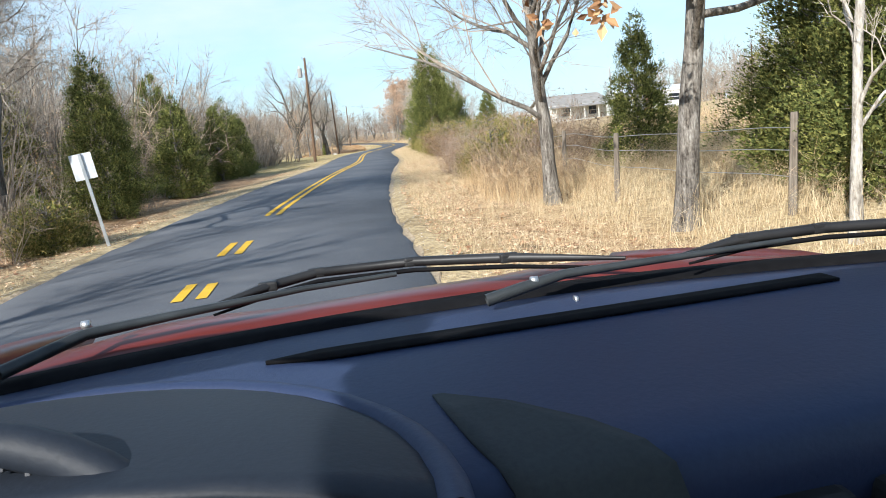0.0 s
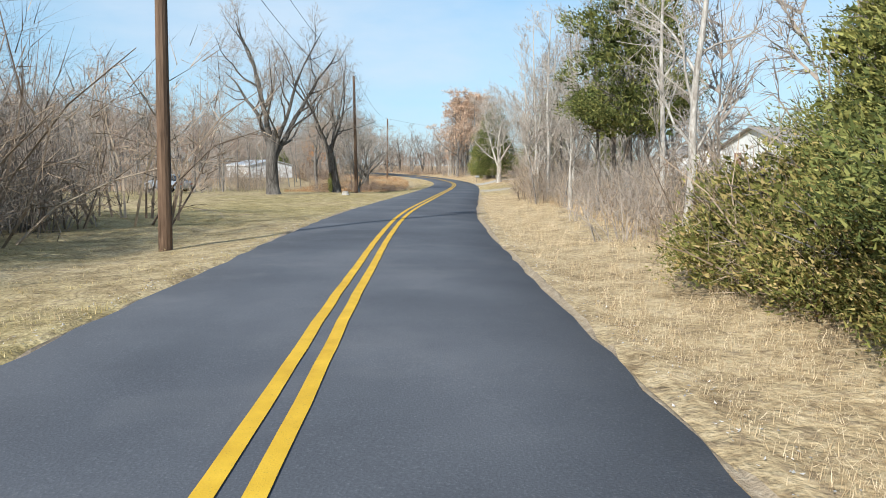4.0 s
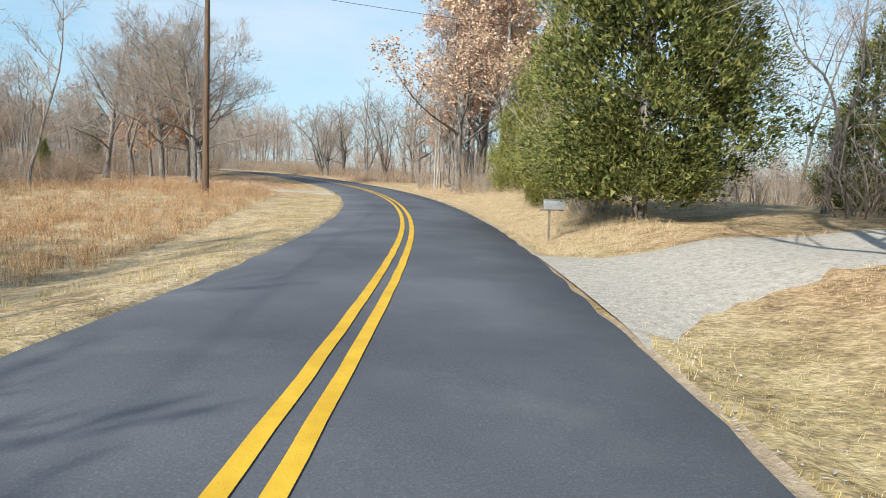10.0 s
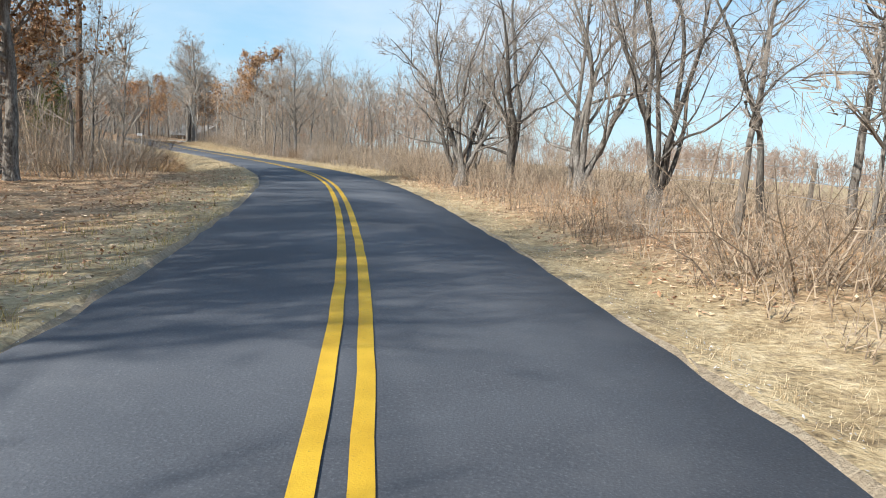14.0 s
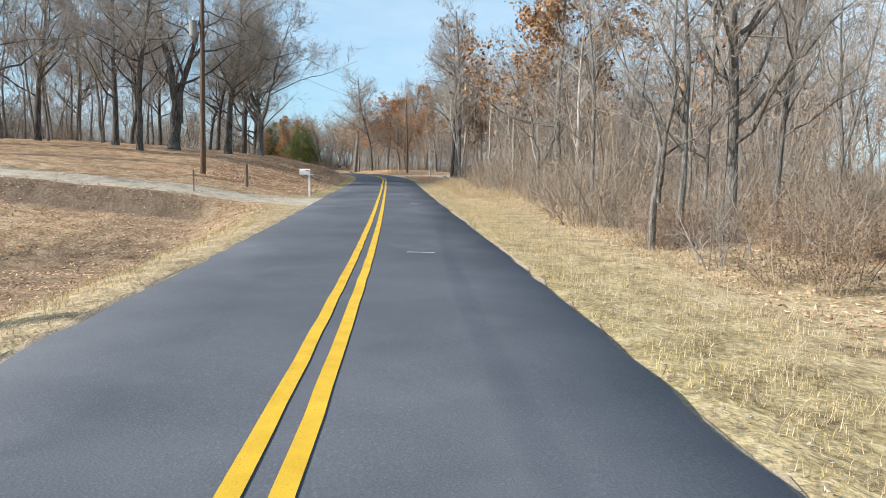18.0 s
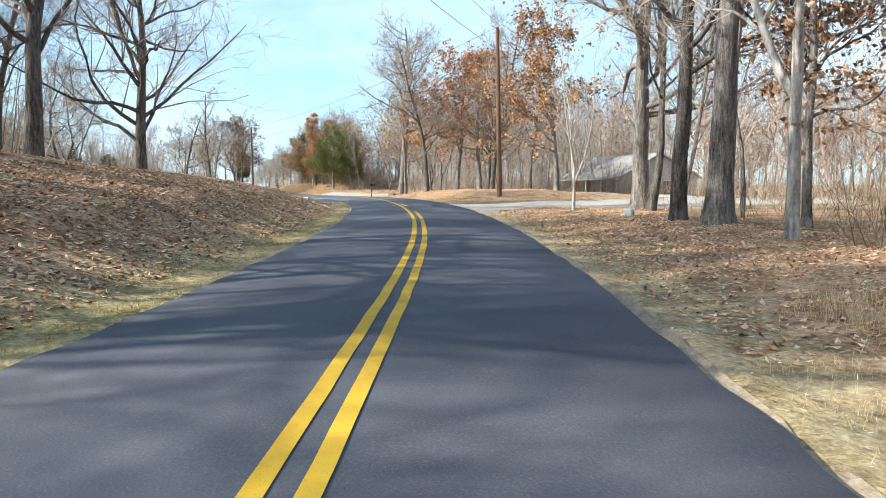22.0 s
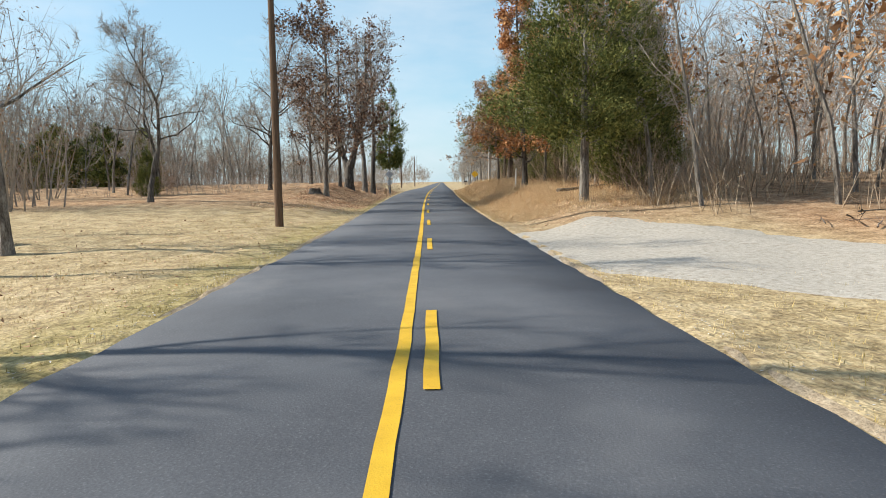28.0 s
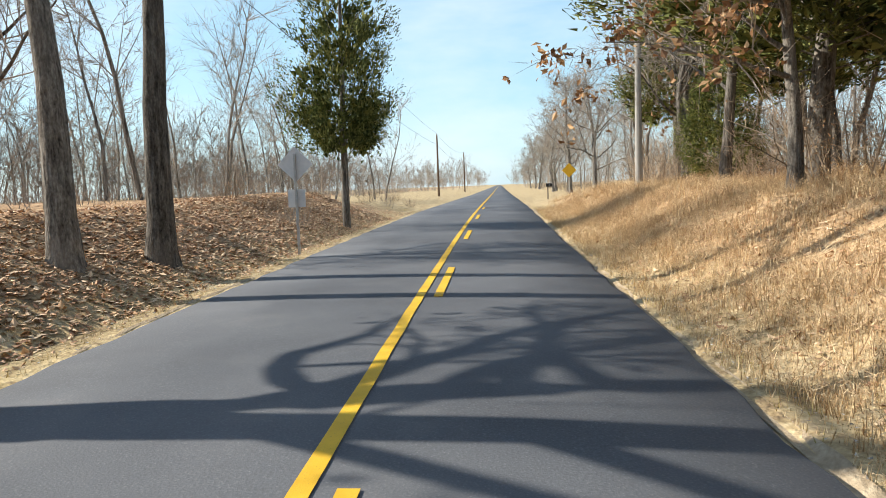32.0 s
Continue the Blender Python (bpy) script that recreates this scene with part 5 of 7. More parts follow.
# woods and thickets: kinds, s from and to, d from and to, how many, height from and to
WOODS = [
    (("slim", "slim", "pale", "young"), -14, 50, -11, -34, 46, 7, 11), (("brush", "grey"), -12, 26, -6.0, -12, 34, 1.3, 2.6), (("cedar", "gold"), -5, 55, -12, -26, 9, 3.5, 6),
    (("slim", "pale", "wide"), 30, 70, -13, -28, 60, 7, 11), (("brush", "grey", "young"), 53, 72, -9, -14, 26, 2, 4), (("slim", "wide", "pale"), 52, 170, -24, -62, 95, 8, 13), (("grey", "brush"), 60, 170, -19, -34, 34, 1.6, 3), (("slim",), 128, 168, -15, -26, 8, 7, 10),
    (("bramble", "brush", "grey", "bramble", "brush"), 20, 48, 5.2, 9.4, 62, 1.1, 2.2), (("hedge",), 24, 31, 6.2, 7.4, 4, 1.5, 1.9), (("bramble",), 120, 137, -6.4, -9.5, 12, 0.5, 0.9), (("hedge",), 39, 62, 4.9, 7.2, 34, 1.5, 2.2), (("grey", "brush", "grey"), 58, 101, 4.4, 9, 46, 1.2, 2.6), (("pale", "pale", "slim"), 76, 101, 4.6, 10, 36, 7, 10.5), (("young",), 60, 100, 4.2, 9, 14, 4, 6),
    (("wide", "slim"), 60, 150, 46, 75, 20, 8, 12), (("slim", "wide"), 146, 172, 16, 40, 16, 8, 12), (("grey", "brush"), 140, 172, 10, 24, 18, 1.5, 2.6), (("brush", "grey"), 166, 190, 4.6, 10, 22, 1.0, 2.2), (("young", "slim"), 178, 192, 6.5, 13, 14, 5, 10),
    (("grey", "brush", "pink"), 186, 214, 4.5, 8, 22, 0.6, 1.3), (("slim", "wide"), 180, 250, -22, -60, 80, 8, 13), (("brush", "grey", "pink"), 206, 236, -6.5, -15, 26, 1.4, 2.6), (("slim", "young"), 208, 236, -8, -22, 22, 6, 10),
    (("brush", "brush", "brush", "grey"), 214, 246, 5.0, 16, 60, 1.1, 2.2), (("brush", "grey", "pink", "grey"), 250, 280, 5.2, 15, 64, 1.4, 2.8), (("bramble", "grey"), 238, 251, 5.4, 12, 22, 0.8, 1.4), (("copse", "copse", "grey"), 256, 296, 6.8, 17, 70, 2.4, 5.2), (("brush", "grey"), 240, 256, 6.4, 15, 26, 1.0, 1.9), (("young", "slim", "pale"), 257, 282, 7, 18, 20, 6, 11), (("slim", "wide"), 262, 294, 16, 50, 50, 9, 14), (("young",), 232, 262, 20, 45, 10, 3, 5),
    (("slim", "oak", "slim"), 280, 312, 9, 40, 34, 9, 13), (("grey", "brush"), 272, 300, 4.8, 12, 18, 1.2, 2.4), (("dark", "slim"), 268, 345, -36, -62, 30, 12, 16), (("slim", "slim", "oak"), 322, 372, 34, 60, 44, 10, 14), (("slim", "slim"), 356, 384, 16, 40, 60, 9, 14), (("young", "grey"), 350, 384, 13, 22, 22, 3, 6),
    (("dark", "wide", "dark"), 262, 330, -24, -42, 34, 13, 17), (("slim", "dark"), 340, 460, -34, -66, 70, 9, 13), (("cedar", "grey", "brush"), 345, 420, -27, -36, 24, 2, 4.5), (("slim", "slim", "slim", "oak", "dark"), 386, 462, 8, 36, 120, 9, 14), (("brush", "pink", "young"), 388, 450, 6.5, 12, 34, 1.6, 3.2), (("grey", "pink"), 432, 470, -6, -12, 12, 0.9, 1.6),
    (("grove", "grove", "brush"), 26, 74, -9.5, -20, 130, 2.8, 6.5), (("grove", "copse"), -12, 26, -8, -15, 34, 2.4, 5), (("copse", "copse"), 386, 460, 9, 18, 60, 2.2, 5), (("copse",), 206, 240, -9, -20, 30, 2.5, 5), (("copse", "grey"), 140, 172, 11, 24, 24, 2, 4.5), (("copse",), 320, 384, 20, 34, 50, 2, 4.5),
    (("dark", "slim", "slim", "wide"), 284, 348, -22, -40, 12, 10, 15), (("slim", "copse", "dark"), 324, 352, -20, -40, 30, 5, 12), (("brush", "grey"), 300, 350, -26, -40, 24, 1.5, 3),
    (("cedar", "tall", "gold"), 398, 455, -28, -52, 16, 3.5, 7), (("slim", "dark", "copse"), 396, 455, -20, -46, 40, 5, 12), (("slim", "pale", "oak"), 262, 296, 7, 14, 18, 8, 13), (("brush", "grey", "copse"), 84, 101, 4.4, 9, 36, 1.4, 3.2),
    (("slim", "slim", "dark"), 436, 490, -11, -36, 34, 10, 14), (("bramble", "hedge", "brush", "bramble"), 16, 32, 4.4, 7.2, 22, 0.7, 1.5),
    (("brush", "bramble", "brush", "grey"), 152, 182, -15, -22, 46, 1.0, 1.9),
    (("brush", "pink", "bramble"), 117, 138, -9.2, -14.5, 26, 0.7, 1.6),
    (("brush", "grey", "young"), 28, 52, -8.5, -14, 30, 1.6, 3.4), (("wide", "slim"), 460, 620, 8, 30, 60, 9, 13), (("slim", "wide"), 450, 640, -26, -70, 36, 8, 12),
]


def arrays_of(ob):
    """Vertices and triangles of each part of a kind, with its material."""
    out = []
    for o in ob.children:
        me = o.data
        v = np.zeros(len(me.vertices) * 3, np.float32)
        me.vertices.foreach_get("co", v)
        t = np.zeros(len(me.loops), np.int32)
        me.loops.foreach_get("vertex_index", t)
        out.append((v.reshape(-1, 3), t.reshape(-1, 3), me.materials[0]))
    return out


def light_tree(seed, height, twig, subs=7, tips=7, fat=1.0):
    """A plainer tree for the inside of the woods."""
    rng = np.random.default_rng(seed)
    a, b = Tubes(), Tubes()
    p = wander(rng, (0, 0, -0.3), (0, 0, 1), height * 0.95, 8, 0.085)
    a.add(p, 0.0085 * height * np.linspace(1, 0.12, 9), 6)
    for k in range(12):
        f = 0.3 + 0.66 * (k + rng.uniform()) / 12
        i = min(int(f * 8), 7)
        q = wander(rng, p[i], side_way(rng, p[i + 1] - p[i], rng.uniform(26, 58)), height * 0.3 * (1.15 - 0.7 * f) * rng.uniform(0.7, 1.2), 4, 0.12, 0.08)
        b.add(q[[0, 2, 4]], [0.035, 0.022, 0.012], 3)
        for j in range(subs):
            w = wander(rng, q[rng.integers(1, 5)], side_way(rng, q[2] - q[1], rng.uniform(22, 55)), height * rng.uniform(0.07, 0.15), 2, 0.15, 0.05)
            b.slivers(w[:2], w[1:], 0.036 * fat, rng)
            u = rng.uniform(0.1, 1, (tips, 1))
            k0 = w[0] + (w[2] - w[0]) * u
            b.slivers(k0, k0 + ((w[2] - w[0]) * 0.5 + rng.normal(0, 0.04 * height, (tips, 3))) * rng.uniform(0.5, 1, (tips, 1)), 0.022 * fat, rng)
    return [(np.concatenate(a.v), np.concatenate(a.t), M["bark"]), (np.concatenate(b.v), np.concatenate(b.t), M[twig])]


LIGHT = {"slim": [light_tree(401 + i, 13, "twig") for i in range(4)], "wide": [light_tree(411 + i, 13, "twig") for i in range(2)],
         "pale": [light_tree(421 + i, 10.5, "twig_pale") for i in range(2)], "dark": [light_tree(431 + i, 15, "twig") for i in range(2)]}
FAR = {"slim": [light_tree(471 + i, 13, "twig", 5, 5, 1.6) for i in range(3)], "wide": [light_tree(475 + i, 13, "twig_red", 5, 5, 1.6) for i in range(2)], "dark": [light_tree(478 + i, 15, "twig", 5, 5, 1.6) for i in range(2)]}
LIGHT["young"] = [light_tree(441 + i, 5.5, "twig") for i in range(2)]
LIGHT["oak"] = [light_tree(451 + i, 12, "twig") + [(lambda v: (v, np.arange(len(v)).reshape(-1, 3), M["oak_leaf"]))((np.random.default_rng(i).normal(0, 1, (480, 1, 3)) * [1.6, 1.6, 2.1] + [0, 0, 7.5] + np.random.default_rng(i + 9).normal(0, 0.12, (480, 3, 3))).reshape(-1, 3))] for i in range(2)]
for key in ("cedar", "gold", "tall"):
    h, w, b = {"cedar": (8, 5, .03), "gold": (7, 5.6, .03), "tall": (11, 5.2, .28)}[key]
    LIGHT[key] = [arrays_of(cedar(461 + i, h, w, b, 6000, "cedar_gold" if key == "gold" else "cedar", 0.6, rough=0.3, size=0.15)) for i in range(2)]
for key in ("brush", "grey", "pink", "hedge", "bramble", "copse", "grove"):
    LIGHT[key] = [arrays_of(o) for o in K[key]]


def wood_lot(index, spots, label):
    """Joins copies of kinds into one mesh a material."""
    bags = {}
    for kind, s, d, h in spots:
        f = h / NATURAL[kind]
        a = RNG.uniform(0, 2 * math.pi)
        r = np.array([[math.cos(a), -math.sin(a), 0], [math.sin(a), math.cos(a), 0], [0, 0, 1]]) * f
        p = np.array(spot(s, d, -0.05))
        for v, t, material in RNG.choice(FAR[kind] if abs(d) > 24 and kind in FAR else LIGHT[kind]):
            bag = bags.setdefault(material.name, [[], [], 0, material])
            bag[0].append(v @ r.T + p)
            bag[1].append(t + bag[2])
            bag[2] += len(v)
    for v, t, _, material in bags.values():
        name = "thicket" if any(w in material.name for w in ("thicket",)) else "woodland"
        tagged(new(name, fast_mesh(name, np.concatenate(v), np.concatenate(t), material)), label, "woods", kind="stuff")


for n, (names, s0, s1, d0, d1, count, h0, h1) in enumerate(WOODS):
    spots = []
    for k in range(count):
        s, d = s0 + (s1 - s0) * (k + RNG.random()) / count, d0 + (d1 - d0) * RNG.random() ** 1.15
        kind, h = RNG.choice(names), RNG.uniform(h0, h1)
        if abs(d - MID) < 9 and kind not in ("brush", "grey", "pink", "hedge", "bramble", "young", "copse", "grove"):
            plant(kind, s, d, h)
        elif kind in ("hedge", "bramble") or (kind in ("brush", "grey", "pink") and abs(d - MID) < 7.2 and RNG.random() < 0.45):
            plant(kind, s, d, h)
        else:
            spots.append((kind, s, d, h))
    wood_lot(n, spots, "dense bare winter woodland and thicket beside the road")


def far_woods(name, seed, spots, h0, h1, material, label):
    """A far belt of simple bare trees, joined."""
    rng = np.random.default_rng(seed)
    tb = Tubes()
    for x, y, z in spots:
        h = rng.uniform(h0, h1)
        p = wander(rng, (x, y, z - 0.3), (0, 0, 1), h * 0.9, 5, 0.11)
        tb.add(p[[0, 2, 5]], [0.10, 0.07, 0.02], 3)
        i = rng.integers(1, 5, 14)
        q = p[i] + (p[i + 1] - p[i]) * rng.uniform(0, 1, (14, 1))
        w = np.stack([rng.normal(0, 1, 14), rng.normal(0, 1, 14), rng.uniform(0.6, 2.2, 14)], -1)
        w *= h * rng.uniform(0.16, 0.34, (14, 1)) / np.linalg.norm(w, axis=1)[:, None]
        tb.slivers(q, q + w, 0.09, rng)
        j = rng.integers(0, 14, 130)
        k0 = q[j] + w[j] * rng.uniform(0.2, 1, (130, 1))
        tb.slivers(k0, k0 + w[j] * 0.25 + rng.normal(0, h * 0.065, (130, 3)) + [0, 0, h * 0.03], 0.07, rng)
    return tagged(new(name, tb.mesh(name, material, False)), label, "woods", kind="stuff")


def belt(seed, n, s0, s1, d0, d1):
    r = random.Random(seed)
    for _ in range(n):
        s, d = r.uniform(s0, s1), r.uniform(d0, d1)
        x, y = place(s, d)
        yield float(x), float(y), float(land(s, min(max(d, -60), 60))) - 0.2


far_woods("far_woods", 1, list(belt(1, 640, -40, 330, -50, -100)), 10, 16, M["twig"], "far belt of bare grey woodland")
far_woods("far_woods", 2, list(belt(2, 760, -40, 170, 60, 105)), 8, 12, M["twig"], "far belt of bare grey woodland")
far_woods("far_woods", 3, list(belt(3, 380, 170, 300, 62, 110)), 4, 6.5, M["twig_red"], "far belt of bare reddish woodland")
far_woods("far_woods", 4, list(belt(4, 430, 300, 480, 36, 85)), 11, 17, M["twig_red"], "far belt of bare brown woodland")
far_woods("far_woods", 5, list(belt(5, 640, 330, 700, -44, -110)), 9, 16, M["twig_dark"], "far belt of bare grey woodland")
far_woods("far_woods", 6, list(belt(6, 200, 600, 1000, 8, 80)) + list(belt(7, 260, 640, 1100, -10, -90)), 8, 14, M["twig"], "far bare trees along the road")


def scrub(label, seed, fields, material, width):
    """Undergrowth that fills the foot of the woods: thin leaning stems with side twigs."""
    rng = np.random.default_rng(seed)
    tb = Tubes()
    for s0, s1, d0, d1, n, h0, h1 in fields:
        # uneven clumps
        m = max(1, n // 9)
        cs, cd, ch = rng.uniform(s0, s1, m), d0 + (d1 - d0) * rng.uniform(0, 1, m) ** 1.3, rng.uniform(0.5, 1.15, m)
        i = np.repeat(np.arange(m), 9)
        s, d = cs[i] + rng.normal(0, 0.5, len(i)), cd[i] + rng.normal(0, 0.5, len(i))
        d = np.where(d0 > 0, np.maximum(d, d0), np.minimum(d, d0))
        x, y = place(s, d)
        p = np.stack([x, y, land(s, np.clip(d, -60, 60)) - 0.1], -1)
        h = rng.uniform(h0, h1, len(i)) * ch[i]
        q = p + np.stack([rng.normal(0, 0.28, len(i)) * h, rng.normal(0, 0.28, len(i)) * h, h], -1)
        w = width * (1 + np.abs(d[:, None]) / 30)
        tb.slivers(p, q, w, rng)
        for _ in range(4):
            k0 = p + (q - p) * rng.uniform(0.25, 0.9, (len(i), 1))
            tb.slivers(k0, k0 + (q - p) * 0.25 + rng.normal(0, 0.2, p.shape) * h[:, None], w * 0.6, rng)
    return tagged(new("undergrowth", tb.mesh("undergrowth", material, False)), label, "undergrowth", kind="stuff")


scrub("brown tangled undergrowth at the foot of the woods", 1, [
    (-20, 54, -12, -36, 3600, .8, 2.6), (52, 175, -24, -70, 4200, 1, 3), (44, 74, -9.5, -26, 2600, 1, 3.2), (178, 256, -20, -64, 3600, 1, 3), (250, 345, -38, -70, 2600, .8, 2.4), (340, 470, -33, -75, 4200, 1, 3.2), (450, 660, -22, -80, 3200, 1, 3),
    (206, 240, -7.5, -22, 2200, .6, 2.0), (404, 450, -11, -30, 900, .4, 1.2)], M["twig"], 0.022)
scrub("reddish-tan brush between the trees", 2, [
    (58, 102, 5.0, 16, 3000, .6, 2.0), (60, 150, 45, 80, 2600, 1, 3), (142, 174, 13, 45, 2400, .8, 2.6), (186, 217, 4.0, 12, 4200, .3, .95), (212, 240, 5.4, 22, 2400, .6, 2.0), (252, 296, 5.6, 22, 3600, .7, 2.6), (238, 254, 9, 26, 1500, .5, 1.6), (214, 296, 20, 60, 3200, 1, 3.2),
    (280, 316, 9, 45, 2600, .6, 2.2), (320, 386, 20, 62, 4200, .8, 2.6), (384, 465, 7.5, 40, 5600, .7, 2.6), (455, 640, 8, 36, 3200, .8, 2.6), (-20, 30, 12, 40, 2000, .6, 1.8)], M["thicket"], 0.018)
for proto in [o for v in K.values() for o in v]:
    for o in (*proto.children_recursive, proto):
        bpy.data.objects.remove(o)

# ---- grass and leaves ----
def blades(name, label, seed, fields, material, width, clump=7, wide=0.07):
    """Grass: fields of side, s from and to, e (beyond the road's edge) from and to, count, height from and to."""
    rng = np.random.default_rng(seed)
    V = []
    for side, s0, s1, e0, e1, n, h0, h1 in fields:
        # tufts, with blades round each
        tufts = max(1, n // clump)
        ts, te = rng.uniform(s0, s1, tufts), e0 + (e1 - e0) * rng.uniform(0, 1, tufts) ** 1.2
        th = rng.uniform(0.65, 1.15, tufts) * (0.75 + 0.5 * np.abs(np.sin(ts * 0.7 + te * 1.1)))
        i = np.repeat(np.arange(tufts), clump)
        os, oe = rng.normal(0, wide, len(i)), rng.normal(0, wide, len(i))
        s, e = ts[i] + os, np.maximum(te[i] + oe, e0 * 0.5)
        d = edge_right(s) + e if side > 0 else edge_left(s) - e
        x, y = place(s, d)
        z = land(s, d) - 0.02
        h = rng.uniform(h0, h1, len(i)) * th[i]
        a = rng.uniform(0, 2 * np.pi, len(i))
        if clump > 12:
            # a tussock's blades arch outwards from its heart
            a = np.arctan2(oe, os) + np.radians([heading(v) for v in ts])[i] + rng.normal(0, 0.5, len(i))
            h = h * (1.1 - 0.25 * np.minimum(np.hypot(os, oe) / wide, 2))
        lean = rng.uniform(0.05, 0.5 if clump < 13 else 0.8, len(i)) * h
        b = rng.uniform(0, 2 * np.pi, len(i))
        w = width * rng.uniform(0.6, 1.4, len(i))
        p = np.stack([x, y, z], -1)
        sx = np.stack([np.cos(b) * w, np.sin(b) * w, np.zeros_like(w)], -1)
        ln = np.stack([np.cos(a) * lean, np.sin(a) * lean, h], -1)
        if clump > 12:
            # long blades rise, then bend over under their own weight
            m = p + ln * [0.4, 0.4, 0.66]
            V.append(np.stack([p - sx, p + sx, m, m - 0.8 * sx, m + 0.8 * sx, p + ln * [1.5, 1.5, 0.9]], 1).reshape(-1, 3))
        else:
            V.append(np.stack([p - sx, p + sx, p + ln], 1).reshape(-1, 3))
    v = np.concatenate(V)
    t = np.arange(len(v)).reshape(-1, 3)
    return tagged(new(name, fast_mesh(name, v, t, material)), label, "grass", kind="stuff")


def litter(name, label, seed, fields, material, size):
    rng = np.random.default_rng(seed)
    P = []
    for side, s0, s1, e0, e1, n in fields:
        s, e = rng.uniform(s0, s1, n), e0 + (e1 - e0) * rng.uniform(0, 1, n)
        d = edge_right(s) + e if side > 0 else edge_left(s) - e
        x, y = place(s, d)
        P.append(np.stack([x, y, land(s, d) + rng.uniform(0.005, 0.05, n)], -1))
    me = flakes(rng, np.concatenate(P), size, material, name, 0.75)
    return tagged(new(name, me), label, "fallen leaves", kind="stuff")


blades("dry_grass", "pale dry uncut grass along the verge", 1, [
    (1, -8, 30, 0.5, 3.4, 70000, .05, .24), (1, -8, 30, 2.4, 5, 12000, .2, .5), (1, 5, 34, 4, 12, 20000, .4, 1.15), (1, 30, 60, 0.3, 3.2, 44000, .04, .2), (1, 26, 62, 2.6, 7, 9000, .3, .7), (1, 60, 84, 0.4, 3.0, 14000, .1, .28), (1, 84, 104, 0.3, 3.0, 22000, .04, .13), (1, 84, 101, 2.6, 5.5, 8000, .25, .7),
    (1, 144, 168, 0.3, 3.2, 30000, .07, .3), (1, 126, 144, 0.2, 7, 26000, .03, .1), (1, 168, 182, 0.3, 3.5, 12000, .06, .22), (1, 150, 182, 3, 7, 10000, .3, .75), (1, 180, 214, 0.3, 1.8, 9000, .06, .2), (1, 212, 262, 0.4, 3.6, 26000, .08, .32), (1, 262, 292, 0.3, 2.2, 14000, .06, .25),
    (-1, -10, 60, 0.3, 2.2, 10000, .06, .22), (-1, 205, 232, 0.3, 3.0, 12000, .07, .25), (-1, 230, 262, 0.2, 1.6, 8000, .06, .2)], M["hay"], 0.0031, 15, 0.09)
blades("weed_grass", "pale tangled weeds and tall dry grass", 15, [
    (1, 268, 294, 1.6, 5.6, 62000, .14, .62), (1, 262, 271, 2.2, 6, 7000, .12, .35), (1, 150, 182, 2.4, 7, 9000, .25, .7), (1, 4, 30, 3.0, 8, 9000, .3, .8)], M["hay"], 0.0036, 22, 0.14)
blades("golden_grass", "tall golden-brown dry grass", 2, [
    (-1, 118, 138, 2.2, 10, 14000, .1, .3), (-1, 136, 172, 3.4, 16, 34000, .12, .48), (-1, 172, 180, 5, 12, 4000, .3, .7), (1, 8, 40, 7, 18, 14000, .6, 1.2), (1, 14.5, 21, 2.3, 5, 4000, .6, 1.25), (-1, 214, 230, 2.5, 9, 7000, .25, .6), (1, 388, 448, 1.0, 8.0, 70000, .12, .46),
    (1, 392, 404, 1.4, 4, 5000, .2, .55), (1, 440, 460, 1.5, 5, 4000, .3, .7), (1, 62, 100, 3.2, 5.5, 5000, .3, .7)], M["sedge"], 0.0042, 20, 0.12)
blades("rusty_grass", "clumps of rust-brown broom grass", 12, [
    (-1, 120, 152, 7.0, 15, 30000, .15, .5), (-1, 136, 172, 3.6, 16, 46000, .2, .55), (-1, 118, 138, 3.6, 9, 16000, .12, .38), (-1, 168, 180, 6, 12, 3000, .25, .6), (-1, 214, 240, 2.6, 8, 12000, .3, .85), (1, 186, 214, 3.5, 8, 4000, .15, .45), (1, 388, 446, 4.2, 8.0, 9000, .25, .6)], M["rust_grass"], 0.0048, 20, 0.12)
blades("turf", "short patchy green and straw lawn", 3, [
    (-1, 50, 138, 0.1, 8, 40000, .03, .08), (1, 100, 148, 0.1, 8, 34000, .03, .08), (1, 116, 127, 0.1, 9, 14000, .03, .07), (-1, 138, 205, 0.1, 2.6, 12000, .05, .15), (-1, 266, 330, 0.1, 1.4, 12000, .04, .1), (-1, 338, 402, 0.1, 6, 30000, .03, .09),
    (1, 296, 318, 0.3, 3, 4000, .05, .12), (1, 322, 376, 0.1, 5, 18000, .03, .09), (-1, 400, 455, 0.1, 1.4, 9000, .04, .1), (1, 389, 455, 0.1, 1.4, 8000, .04, .12), (1, 214, 262, 0.1, 2, 10000, .04, .12), (-1, 234, 262, 0.6, 3, 6000, .04, .14)], M["turf"], 0.004)
blades("bank_grass", "tufted tan grass on the roadside bank", 9, [
    (1, 389, 446, 0.7, 4.6, 36000, .08, .3), (1, 389, 448, 0.12, 2.0, 36000, .06, .22), (1, 322, 352, 0.4, 4, 14000, .05, .16), (-1, 396, 446, 0.2, 1.2, 9000, .05, .14)], M["hay"], 0.0042, 20, 0.11)
blades("slope_grass", "dense orange-tan grass covering the roadside cut", 17, [
    (1, 389.5, 450, 0.25, 4.6, 88000, .1, .34), (1, 389.5, 450, 1.0, 5.0, 12000, .3, .55)], M["sedge"], 0.0055, 26, 0.13)
litter("leaf_drift", "thick drift of curled brown leaves on the slope", 14, [
    (-1, 270, 326, 0.8, 7, 30000), (-1, 404, 446, 0.5, 5, 26000), (1, 390, 446, 0.5, 4, 5000)], M["litter"], 0.06)
